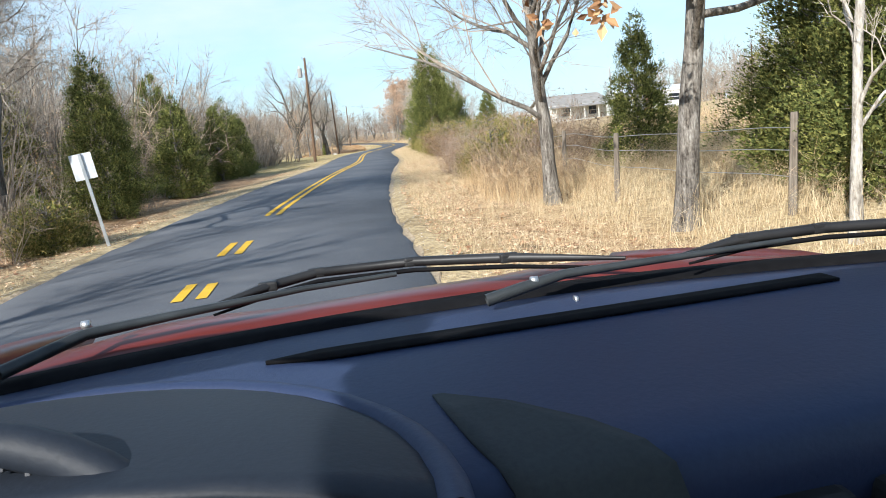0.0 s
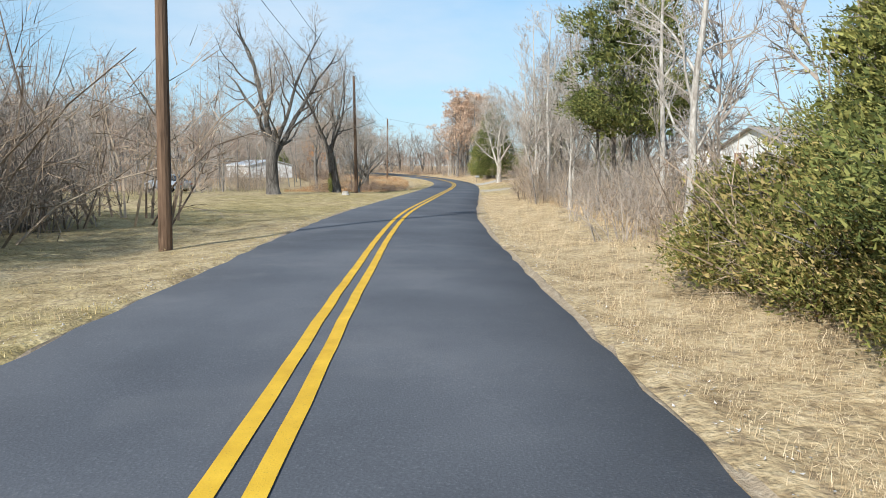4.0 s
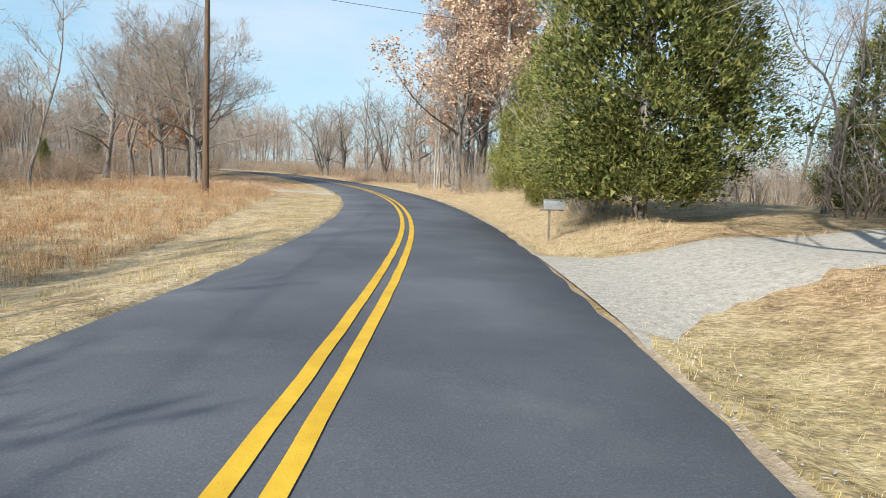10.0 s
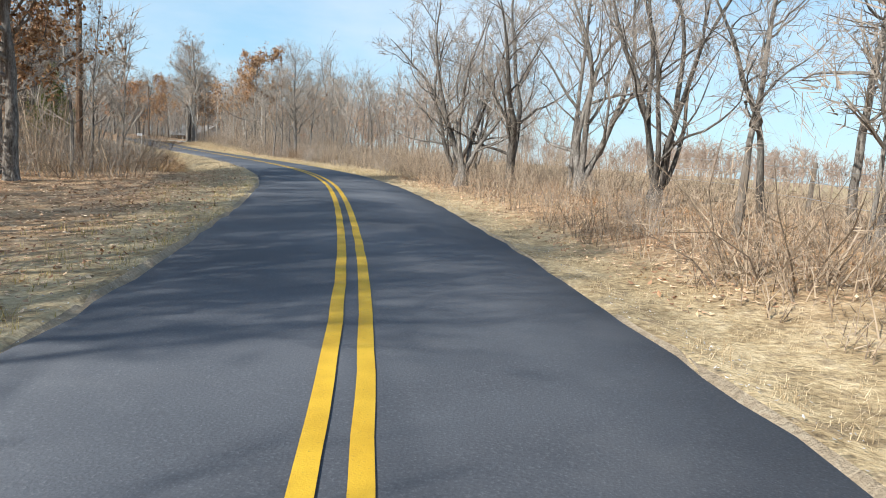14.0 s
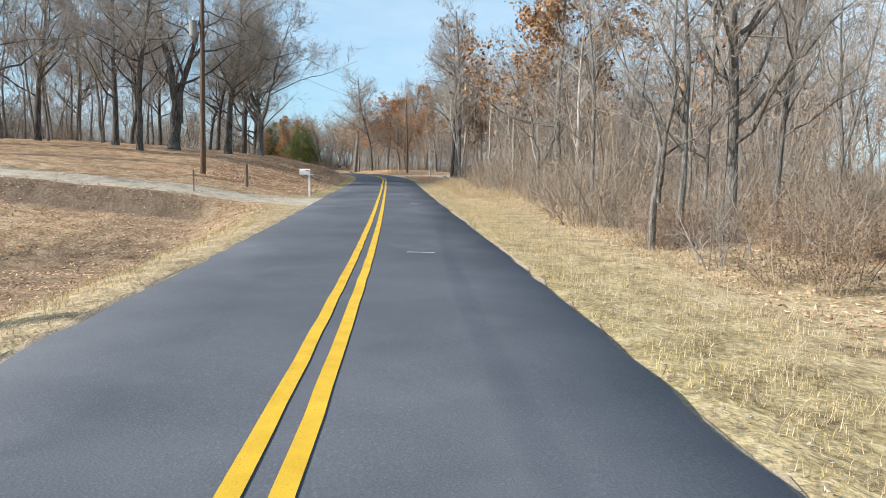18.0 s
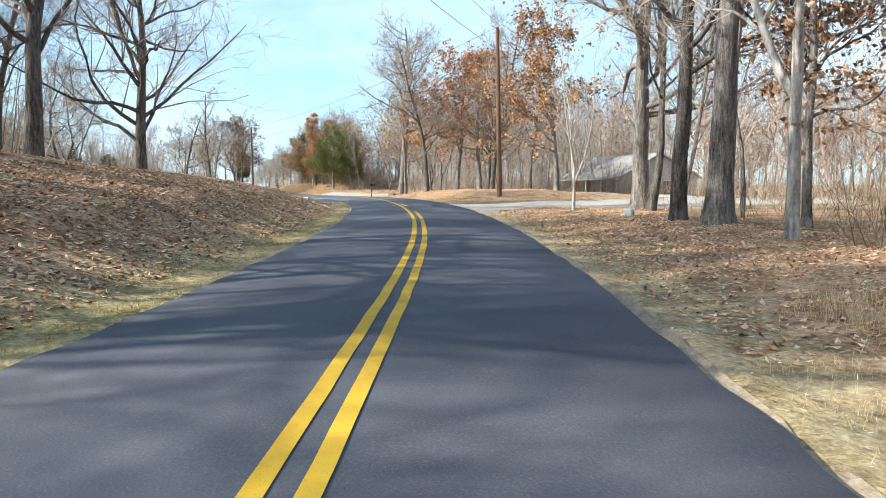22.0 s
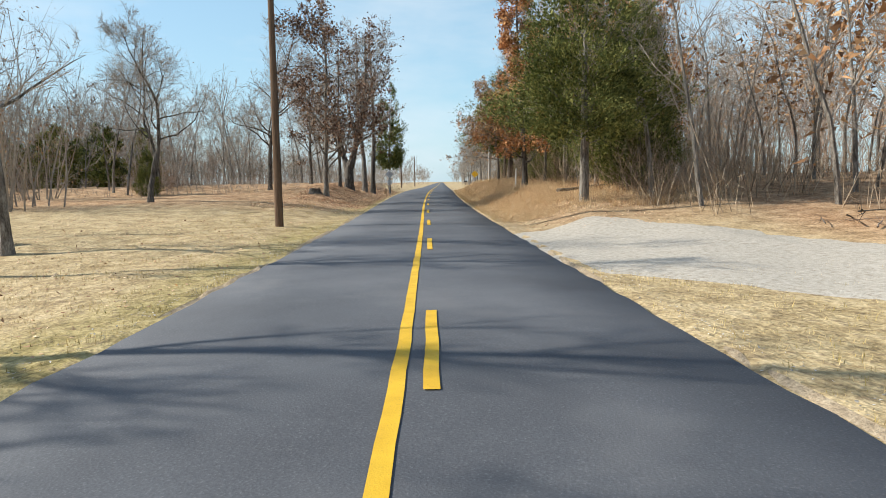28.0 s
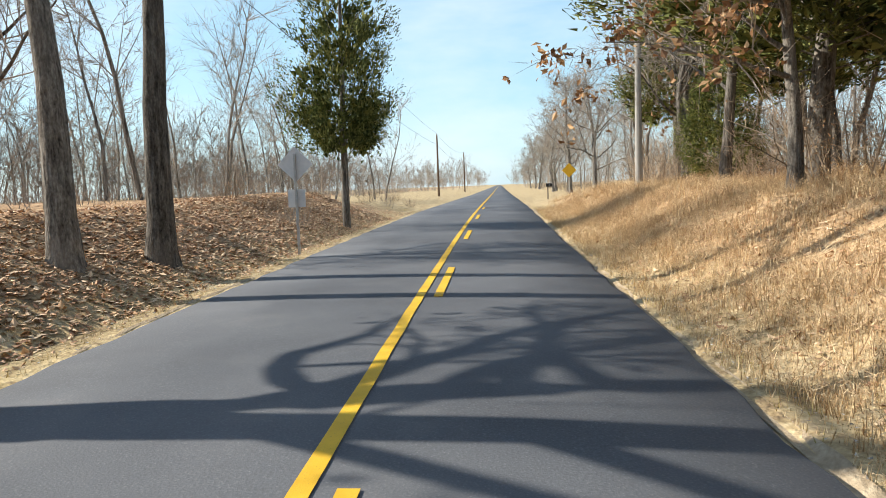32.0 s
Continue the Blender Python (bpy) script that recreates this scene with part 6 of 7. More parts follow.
litter("fallen_leaves", "brown fallen leaves on the ground", 4, [
    (-1, 174, 214, 0.4, 12, 20000), (1, 188, 216, 0.8, 6, 7000), (-1, 270, 326, 0.6, 9, 16000), (-1, 398, 452, 0.2, 6, 12000), (1, 322, 352, 0.3, 9, 24000), (1, 296, 316, 0.8, 8, 5000), (1, 384, 450, 0.6, 5, 7000),
    (1, -6, 40, 0.3, 3.5, 9000), (-1, -5, 20, 0.5, 4, 3000), (-1, 232, 270, 1.4, 12, 26000), (1, 240, 262, 2.5, 7, 5000), (1, 292, 318, 0.4, 6, 14000), (1, 24, 48, 3, 6, 5000), (-1, 340, 395, 0.5, 12, 4000), (1, 170, 182, 1, 6, 2500)], M["litter"], 0.042)
litter("verge_stones", "loose pale stones beside the asphalt", 6, [(1, -5, 455, 0.02, 0.55, 9000), (-1, -5, 455, 0.02, 0.55, 9000)], M["stone"], 0.016)


# ---- things along the road ----
def at_road(s, d, turn=0.0, up=0.0):
    """A pose on the ground: y points down the road, then turned to the left."""
    p = spot(s, d, up)
    return pose(p.x, p.y, p.z, 0, 0, heading(s) + turn)


def utility_pole(s, d, h, key="pole_wood", box_at=0.0, lean=0.0, arm=False):
    ob = thing("utility_pole", "tall weathered wooden utility pole on the grass" if key == "pole_wood" else "tall pale grey utility pole beside the woods", "utility pole", "utility poles", at_road(s, d))
    part("shaft", rod("shaft", (0, 0, -0.4), (lean, 0, h), 0.15, 0.095, M[key], 12), ob)
    part("insulator", rod("insulator", (lean, 0, h), (lean, 0, h + 0.16), 0.045, 0.03, M["metal"], 8, 0.01), ob)
    part("ground_wire", rod("ground_wire", (0.155, 0, 0), (lean + 0.1, 0, h - 0.6), 0.008, 0.008, M["wire"], 5), ob)
    if arm:
        part("crossarm", box("crossarm", (1.6, 0.1, 0.11), M[key], (lean, 0.12, h - 0.35)), ob)
    if box_at:
        can = part("transformer", rod("transformer", (-0.34, 0, box_at - 0.42), (-0.34, 0, box_at + 0.42), 0.21, 0.21, M["pole_grey"], 18, 0.03), ob, "pale grey steel transformer can")
        part("bushing", rod("bushing", (-0.34, 0, box_at + 0.42), (-0.34, 0, box_at + 0.62), 0.05, 0.035, M["white"], 8, 0.01), can)
        part("bracket", box("bracket", (0.2, 0.08, 0.3), M["metal"], (-0.12, 0, box_at), 0.01), can)
    return spot(s, d) + Vector((0, 0, h))


POLES = [(67, -5.5, 9.6, "pole_wood", 8.3, 0.25), (111, -8.9, 9.8, "pole_wood", 0, -0.1), (163, -8.8, 9.4, "pole_wood", 0, 0.1), (218, -10, 9.6, "pole_wood", 0, 0), (272, -10.5, 9.2, "pole_wood", 7.6, 0.15),
         (326, 5.9, 9.6, "pole_wood", 0, -0.15), (388.6, -5.95, 9.4, "pole_wood", 0, 0), (505, -8.2, 8, "pole_wood", 0, 0), (565, -7.8, 8.5, "pole_wood", 0, 0)]
TOPS = [utility_pole(*p) for p in POLES]
utility_pole(444, 5.6, 9.8, "pole_grey")
utility_pole(108, 34, 7.0, "pole_grey")
utility_pole(100, 52, 7.0, "pole_wood")


def wire_span(a, b, sag):
    tb = Tubes()
    u = np.linspace(0, 1, 25)[:, None]
    p = np.array(a)[None] * (1 - u) + np.array(b)[None] * u
    p[:, 2] -= sag * 4 * u[:, 0] * (1 - u[:, 0])
    tb.add(p, np.full(25, 0.011), 5)
    return tagged(new("power_line", tb.mesh("power_line", M["wire"])), "thin black power line between two wooden poles", "power line", "power lines")


for a, b in zip(TOPS, TOPS[1:]):
    wire_span(a + Vector((0, 0, .12)), b + Vector((0, 0, .12)), 0.9)
    wire_span(a - Vector((0, 0, 1.3)), b - Vector((0, 0, 1.3)), 1.0)
wire_span(TOPS[5], spot(352, 30) + Vector((0, 0, 4.2)), 0.7)
wire_span(TOPS[2], spot(150, 30) + Vector((0, 0, 4)), 0.8)


def mailbox_shell(name, size, material, at, label=""):
    """A round-topped box, its long side along y."""
    w, l, h = size
    bm = bmesh.new()
    prof = [(-w / 2, 0), (w / 2, 0)] + [(w / 2 * math.cos(a), h - w / 2 + w / 2 * math.sin(a)) for a in np.linspace(0, math.pi, 9)]
    rings = [[bm.verts.new((at[0] + x, at[1] + y, at[2] + z)) for x, z in prof] for y in (-l / 2, l / 2)]
    n = len(prof)
    for i in range(n):
        bm.faces.new((rings[0][i], rings[0][(i + 1) % n], rings[1][(i + 1) % n], rings[1][i]))
    bm.faces.new(rings[0][::-1])
    bm.faces.new(rings[1])
    bmesh.ops.recalc_face_normals(bm, faces=bm.faces)
    return bm_mesh(name, bm, material, 0.004)


def mailbox(s, d, label, shell, post_key, turn, post=0.09, h=1.0, brace=False, double=False, lean=0.0, reach=0.1):
    """y of the thing points along the road; boxes face the road."""
    ob = thing("mailbox", label, "mailbox", "mailboxes", at_road(s, d, turn))
    ob.matrix_world = ob.matrix_world @ pose(0, 0, 0, 0, lean, 0)
    part("post", box("post", (post, post, h + 0.25), M[post_key], (0, 0, (h - 0.25) / 2), 0.008), ob)
    part("support_board", box("support_board", (0.75 if double else 0.2, 0.45 + reach, 0.035), M[post_key], (0, -0.6 * reach, h + 0.0175), 0.006), ob)
    for k, x in enumerate((-0.2, 0.2) if double else (0,)):
        b = part("box", mailbox_shell("box", (0.2, 0.5, 0.25), M[shell], (x, -reach, h + 0.037)), ob)
        part("door", box("door", (0.19, 0.012, 0.17), M[shell], (x, -0.258 - reach, h + 0.14), 0.004), b)
        part("flag", box("flag", (0.012, 0.16, 0.05), M["brick"] if not double else M["metal"], (x + 0.108, 0.12 - reach, h + 0.22), 0.003), b)
        for j in range(3 if shell == "white" or not double else 0):
            part("number_bar", box("number_bar", (0.004, 0.022, 0.05), M["black" if shell == "white" else "metal"], (x - 0.102, -0.06 - reach + 0.05 * j, h + 0.15), 0.001), b)
    if brace:
        part("brace", box("brace", (0.07, 0.5, 0.07), M[post_key], (0, -0.17, h - 0.2), 0.006, (-45, 0, 0)), ob)
    return ob


mailbox(115, 6.2, "pair of white mailboxes on a white crossbar post", "white", "white", 90, h=0.85, double=True)
mailbox(147, 2.75, "dull blue-grey mailbox on a thin post in dry grass", "metal", "wood_post", 90, post=0.05, h=0.75, lean=4)
mailbox(269, -4.5, "white mailbox on a white wooden post by a driveway", "white", "white", -90, h=1.12, reach=0.22)
mailbox(352, 2.95, "black mailbox on a dark braced wooden post", "black", "wood_post", 90, h=0.98, brace=True)
mailbox(470, 3.6, "dark mailbox on a post by the distant verge", "black", "wood_post", 90, h=1.0)


def road_sign(s, d, label, shape, size, face_key, post_h, turn=0.0, tilt=0.0, extra=False):
    ob = thing("road_sign", label, "road sign", "road signs", at_road(s, d, turn) @ pose(0, 0, 0, 0, tilt, 0))
    part("post", box("post", (0.06, 0.04, post_h + 0.3), M["metal"], (0, 0, (post_h - 0.3) / 2), 0.006), ob, "galvanised steel post")
    w, h = size
    part("plate", box("plate", (w, 0.004, h), M[face_key], (0, 0.026, post_h - (h / 2 if shape == "rect" else 0.25)), 0.001, (0, 45 if shape == "diamond" else 0, 0)), ob)
    if face_key == "sign_yellow":
        part("arrow", box("arrow", (0.1, 0.003, 0.4), M["black"], (0, 0.020, post_h - 0.25), 0.001), ob, "black arrow mark")
    else:
        part("bolt", rod("bolt", (0, -0.024, post_h - 0.25), (0, 0.02, post_h - 0.25), 0.012, 0.012, M["metal"], 8), ob)
    if extra:
        part("lower_plate", box("lower_plate", (0.42, 0.004, 0.42), M[face_key], (0, 0.026, post_h - 1.05), 0.001), ob)
    return ob


road_sign(14.3, -4.25, "back of a plain white road sign on a leaning post", "rect", (0.40, 0.5), "sign_back", 1.85, 8, -7)
road_sign(430.5, -5.0, "bare metal back of a diamond road sign", "diamond", (0.6, 0.6), "sign_back", 2.4, 0, 0, True)
road_sign(467, 5.0, "yellow diamond warning sign facing the traffic", "diamond", (0.76, 0.76), "sign_yellow", 2.3, 180, 0)


def post_thing(s, d, h, key, label, r=0.05, lean=0.0):
    ob = tagged(new("fence_post", rod("fence_post", (0, 0, -0.2), (lean, 0, h), r, r * 0.85, M[key], 7, 0.008)), label, "fence post", "fence posts")
    ob.matrix_world = at_road(s, d)
    return ob


for s, d, h in ((12.6, 5.6, 1.3), (17.5, 6.1, 1.3), (22, 6.4, 1.25), (27, 6.8, 1.3), (8.2, 6.2, 1.35), (96, 5.2, 1.3), (100.5, 6.0, 1.25), (182, 7.5, 1.2), (188, 8.6, 1.2), (196, 10.5, 1.2), (204, 11, 1.2)):
    post_thing(s, d, h, "wood_post", "grey weathered wooden fence post in dry grass", 0.06, 0.05)
post_thing(192.7, 6.6, 1.25, "wood_post", "broken weathered post in the bank", 0.08, 0.05)
post_thing(178, 5.5, 1.15, "pole_grey", "short pale split post leaning by the trees", 0.075, -0.06)
post_thing(407, 4.7, 1.15, "white", "short white-painted marker post in dry grass", 0.055, 0.06)
post_thing(269, -7.6, 1.1, "wood_post", "stout dark wooden post beside the drive", 0.085)
post_thing(264, -8.8, 0.95, "wood_post", "thin rusty marker post beside the drive", 0.03)
post_thing(168, -13, 1.3, "wood_post", "thin post standing in golden grass", 0.03)
post_thing(249, -12.5, 1.6, "pole_grey", "pale post below the dark cedar", 0.07)
post_thing(140, -26, 2.6, "pole_grey", "tall pale pole at the lawn's edge", 0.05)
for s, d in ((380, -26), (381, -26.5), (378, -29), (383, -30), (390, -24)):
    post_thing(s, d, 0.9, "wood_post", "short dark wooden post on the far lawn", 0.06)


def strand(s0, s1, d0, d1, h):
    tb = Tubes()
    ss = np.linspace(s0, s1, 30)
    dd = np.interp(ss, [s0, s1], [d0, d1])
    x, y = place(ss, dd)
    tb.add(np.stack([x, y, land(ss, dd) + h], -1), np.full(30, 0.006), 4)
    tagged(new("fence_wire", tb.mesh("fence_wire", M["metal"])), "rusty wire strand of an old field fence", "fence wire", "fence wires")


for h in (0.5, 0.85, 1.15):
    strand(8.2, 27, 6.2, 6.8, h)
    strand(182, 204, 7.5, 11, h)


def stump(s, d, r, h, key, label, seed):
    rng = np.random.default_rng(seed)
    bm = bmesh.new()
    n = 14
    rings = []
    for k, (f, g) in enumerate(((1.5, -0.1), (1.12, 0.25), (1.0, 0.75), (0.97, 1.0))):
        rings.append([bm.verts.new((r * f * (1 + 0.13 * math.sin(3 * a + seed) + rng.normal(0, .03)) * math.cos(a), r * f * (1 + 0.1 * math.cos(2 * a)) * math.sin(a), h * g + (rng.normal(0, 0.02) if k == 3 else 0))) for a in np.linspace(0, 2 * math.pi, n, endpoint=False)])
    for a, b in zip(rings, rings[1:]):
        for i in range(n):
            bm.faces.new((a[i], a[(i + 1) % n], b[(i + 1) % n], b[i]))
    bm.faces.new(rings[-1])
    ob = tagged(new("tree_stump", bm_mesh("tree_stump", bm, M[key], 0, True)), label, "tree stump", "tree stumps")
    ob.matrix_world = at_road(s, d, 40 * seed)


stump(104, -8.5, 0.22, 0.26, "bark_pale", "pale sawn tree stump on the lawn", 1)
stump(371.5, -9.6, 0.42, 0.32, "bark_dark", "dark rotten stump under a thin tree", 2)
stump(367.5, -17.5, 0.5, 0.28, "bark_dark", "low dark stump on the dry lawn", 3)
stump(384, -13.5, 0.4, 0.55, "bark_dark", "dark broken stump on the dry lawn", 4)
stump(381, -17, 0.4, 0.3, "bark_dark", "low dark stump on the dry lawn", 5)
stump(408.9, -8.3, 0.36, 0.3, "bark_dark", "dark stump on the leafy bank", 6)
stump(375, -9.2, 0.3, 0.35, "bark", "grey stump beside a leaning tree", 8)


def log(s, d, length, r, turn, key, label):
    tb = Tubes()
    rng = np.random.default_rng(int(s))
    p = wander(rng, (-length / 2, 0, r), (1, 0, 0.02), length, 6, 0.05)
    ends = np.r_[p[:1] - 1e-3 * (p[1:2] - p[:1]), p, p[-1:] + 1e-3 * (p[-1:] - p[-2:-1])]
    tb.add(ends, np.r_[0.001, np.linspace(r, r * 0.6, 7), 0.001], 8)
    ob = tagged(new("fallen_log", tb.mesh("fallen_log", M[key])), label, "log", "fallen logs")
    ob.matrix_world = at_road(s, d, turn, 0.02)


for s, d, l, r, t in ((129.5, -9.4, 3.2, .06, -6), (372.5, -10.2, 1.6, .08, 30), (373, -9.4, 1.3, .06, 100), (264, 8.6, 3.4, .1, 60), (266, 7.8, 2.6, .08, 20), (258, 7, 4, .05, 50), (351, 5.2, 1.1, .09, 80), (395, 6.5, 3, .08, 30), (176.9, 6.9, 3.4, .10, 20)):
    log(s, d, l, r, t, "bark" if r > .07 else "twig_pale", "weathered fallen log lying on the ground")


# ---- houses ----
def window(parent, w, h, at, turn=0.0, key="white"):
    m = pose(*at, 0, 0, turn)
    f = part("window", box("window", (w + 0.16, 0.06, h + 0.16), M[key], (0, 0, 0), 0.01), parent, at=m)
    part("pane", box("pane", (w, 0.03, h), M["glass_dark"], (0, -0.03, 0), 0.003), f)
    part("sash", box("sash", (w, 0.05, 0.05), M[key], (0, -0.04, 0), 0.005), f)
    part("sill", box("sill", (w + 0.24, 0.14, 0.05), M[key], (0, -0.06, -h / 2 - 0.1), 0.01), f)


def house(name, label, m, length, depth, wall, rise, wall_key, roof_key, openings=(), porch=0.0, eave=0.45):
    """Ridge along x; front wall at -y. openings: face, along, width, height, middle height."""
    ob = thing(name, label, "house" if name == "house" else "shed", "", m)
    L, D = length / 2, depth / 2
    bm = bmesh.new()
    v = [bm.verts.new(p) for p in ((-L, -D, -0.5), (L, -D, -0.5), (L, D, -0.5), (-L, D, -0.5), (-L, -D, wall), (L, -D, wall), (L, D, wall), (-L, D, wall), (-L, 0, wall + rise), (L, 0, wall + rise))]
    for f in ((0, 1, 5, 4), (2, 3, 7, 6), (1, 2, 6, 9, 5), (3, 0, 4, 8, 7)):
        bm.faces.new([v[i] for i in f])
    part("wall", bm_mesh("wall", bm, M[wall_key]), ob)
    boards = int(wall / 0.22)
    for sgn in (-1, 1):
        for k in range(boards):
            part("siding_board", box("siding_board", (length + 0.02, 0.03, 0.2), M[wall_key], (0, sgn * (D + 0.016), 0.12 + 0.22 * k), 0.008, (sgn * 3, 0, 0)), ob)
    slope = math.hypot(D + eave, rise * (D + eave) / D)
    ang = math.degrees(math.atan2(rise, D))
    for sgn in (-1, 1):
        zc = wall + rise - rise * (D + eave) / D / 2 + 0.07
        r = part("roof", box("roof", (length + 2 * eave, slope, 0.1), M[roof_key], (0, sgn * (D + eave) / 2, zc), 0.02, (-sgn * ang, 0, 0)), ob)
        for k in range(1, 7):
            part("roof_course", box("roof_course", (length + 2 * eave, 0.04, 0.02), M[roof_key], (0, sgn * (D + eave) * k / 7, wall + rise + 0.125 - rise * (D + eave) / D * k / 7), 0.005, (-sgn * ang, 0, 0)), r)
    part("ridge_cap", box("ridge_cap", (length + 2 * eave, 0.24, 0.05), M[roof_key], (0, 0, wall + rise + 0.12), 0.015), ob)
    for sgn in (-1, 1):
        part("fascia", box("fascia", (length + 2 * eave, 0.04, 0.18), M["white"], (0, sgn * (D + eave), wall - rise * eave / D), 0.01), ob)
    for face, along, w, h, zc, what in openings:
        at, turn = {"front": ((along, -D - 0.05, zc), 0), "back": ((along, D + 0.05, zc), 180), "left": ((-L - 0.05, along, zc), -90), "right": ((L + 0.05, along, zc), 90)}[face]
        if what == "window":
            window(ob, w, h, at, turn)
        else:
            dr = part("door", box("door", (w, 0.08, h), M["rust" if what == "door" else "glass_dark"], (0, 0, 0), 0.01), ob, at=pose(*at, 0, 0, turn))
            part("door_frame", box("door_frame", (w + 0.2, 0.05, 0.1), M["white"], (0, 0, h / 2 + 0.05), 0.01), dr)
            part("door_knob", rod("door_knob", (w * 0.4, -0.04, 0), (w * 0.4, -0.1, 0), 0.035, 0.03, M["metal"], 8), dr)
    if porch:
        part("porch_floor", box("porch_floor", (length, porch, 0.2), M["gravel"], (0, -D - porch / 2, 0.02), 0.02), ob)
        part("porch_roof", box("porch_roof", (length + 0.6, porch + 0.5, 0.09), M[roof_key], (0, -D - porch / 2 - 0.1, wall - 0.22), 0.02, (9, 0, 0)), ob)
        for k in range(5):
            part("porch_post", box("porch_post", (0.12, 0.12, wall - 0.5), M["white"], (-L + 0.15 + (length - 0.3) * k / 4, -D - porch + 0.1, (wall - 0.5) / 2 + 0.1), 0.012), ob)
    return ob


def house_at(s, d, turn, up=0.0):
    p = spot(s, d)
    return pose(p.x, p.y, p.z + up, 0, 0, heading(s) + turn)


W = "window"
house("house", "low pale grey house with a long porch under worn shingles", pose(-99.0, 336.9, -1.5, 0, 0, 148 + 180), 14, 8.8, 2.5, 2.3, "siding_grey", "shingle",
      [("front", -3.5, 1.0, 1.2, 1.5, W), ("front", 0, 0.95, 2.05, 1.1, "door"), ("front", 3.6, 1.0, 1.2, 1.5, W), ("right", 1.2, 1.3, 1.9, 1.05, "glass"), ("right", -2, 0.9, 1.1, 1.5, W), ("left", 0, 0.9, 1.1, 1.5, W)], 2.2)
house("house", "long low white house with a grey roof on the rise", house_at(146, 33, 84), 15, 8, 2.5, 1.5, "siding", "shingle", [("back", -4, 1.0, 1.3, 1.4, W), ("back", 0, 0.95, 2.05, 1.1, "door"), ("back", 4, 1.4, 1.3, 1.4, W), ("left", 0, 1.0, 1.2, 1.4, W), ("front", 3, 1.2, 1.2, 1.4, W), ("front", -3, 1.2, 1.2, 1.4, W)], 0)
house("house", "white house with a low dark gable beyond the field", house_at(109, 27.5, 10), 9, 9, 2.5, 1.4, "siding", "shingle", [("front", -2, 1.2, 1.2, 1.4, W), ("front", 2, 1.2, 1.2, 1.4, W), ("left", -2, 1.1, 1.2, 1.4, W), ("left", 2, 0.95, 2.0, 1.0, "door")], 2.0)
house("house", "long white mobile home on the rise beyond the field", house_at(96, 35.5, 4), 9.5, 4.5, 2.5, 0.5, "siding", "tin", [("front", -3.4, 1.2, 0.9, 1.5, W), ("front", -0.6, 0.9, 2.0, 1.05, "door"), ("front", 3, 1.4, 0.9, 1.5, W), ("left", 0, 1, 0.9, 1.5, W)], 0, 0.2)
house("house", "far white building with a flat dark roof", house_at(103, 66, 2), 14, 6, 2.6, 0.6, "siding", "shingle", [("front", -4, 1.6, 1.0, 1.5, W), ("front", 2, 2.4, 2.1, 1.05, "glass")], 0, 0.3)
house("shed", "open white shed with a pale tin roof behind tall grass", house_at(187, -28, 100), 15, 7, 2.2, 0.8, "siding", "tin", [("front", -3, 2.4, 1.9, 0.95, "glass"), ("right", 0, 1.2, 1.9, 0.95, "door"), ("left", 0, 1.6, 1.0, 1.3, W)], 0, 0.3)
house("shed", "small red-brown wooden shed among bare trees", house_at(301, 27, 15), 4.5, 3.5, 2.2, 1.0, "rust", "shingle", [("left", 0, 0.6, 0.6, 1.3, W), ("front", 0, 0.9, 1.9, 0.95, "glass")], 0, 0.2)


# ---- the red car that stands in the lane at the start ----
def car_paint():
    m, nt, b = mat("red_car_paint", 0.4, 0.0, 0.5)
    f = tex_noise(nt, 3.0, 5.0)
    nt.links.new(ramp(nt, f, two((0.085, 0.012, 0.01), (0.14, 0.024, 0.016))), b.inputs["Base Color"])
    b.inputs["Coat Weight"].default_value, b.inputs["Coat Roughness"].default_value = 0.25, 0.2
    return m


M["paint"] = car_paint()
M["dash"] = plain("blue_grey_dash_vinyl", two((0.017, 0.028, 0.068), (0.028, 0.043, 0.095)), 2.5, 0.55, spec=0.4, bumps=0.25, dist=0.002, fine=60)
# paler vinyl that paints the sunlit patch of the centre; also on the speaker pod
M["dash_warm"] = plain("worn_grey_vinyl", two((0.035, 0.04, 0.042), (0.06, 0.066, 0.064)), 3.0, 0.75, spec=0.2, bumps=0.2, dist=0.002, fine=60)
M["gauge"] = plain("pale_gauge_face", two((0.42, 0.45, 0.47), (0.55, 0.58, 0.6)), 4.0, 0.5, bumps=0)
M["gauge_blue"] = plain("blue_gauge_print", two((0.02, 0.10, 0.26), (0.04, 0.15, 0.33)), 4.0, 0.5, bumps=0)
M["dash_grey"] = plain("grey_dash_vinyl", two((0.010, 0.014, 0.022), (0.02, 0.026, 0.038)), 2.5, 0.6, spec=0.4, bumps=0.2, dist=0.002, fine=60)
M["rubber"] = plain("black_rubber", two((0.003, 0.003, 0.004), (0.010, 0.010, 0.011)), 12.0, 0.85, spec=0.1, bumps=0.3, dist=0.003)
M["wiper"] = plain("grey_wiper_arm", two((0.016, 0.018, 0.02), (0.045, 0.05, 0.052)), 6.0, 0.45, spec=0.4, bumps=0.1)
M["cloth"] = plain("grey_seat_cloth", two((0.06, 0.062, 0.07), (0.11, 0.112, 0.12)), 5.0, 0.95, bumps=0.4, dist=0.003, fine=30)
M["lens"] = plain("clear_lamp_lens", two((0.55, 0.56, 0.58), (0.7, 0.71, 0.72)), 3.0, 0.1, spec=0.6, bumps=0)
M["lens_red"] = plain("red_lamp_lens", two((0.3, 0.01, 0.01), (0.42, 0.02, 0.02)), 3.0, 0.12, spec=0.6, bumps=0)

CAR_X = 0.10


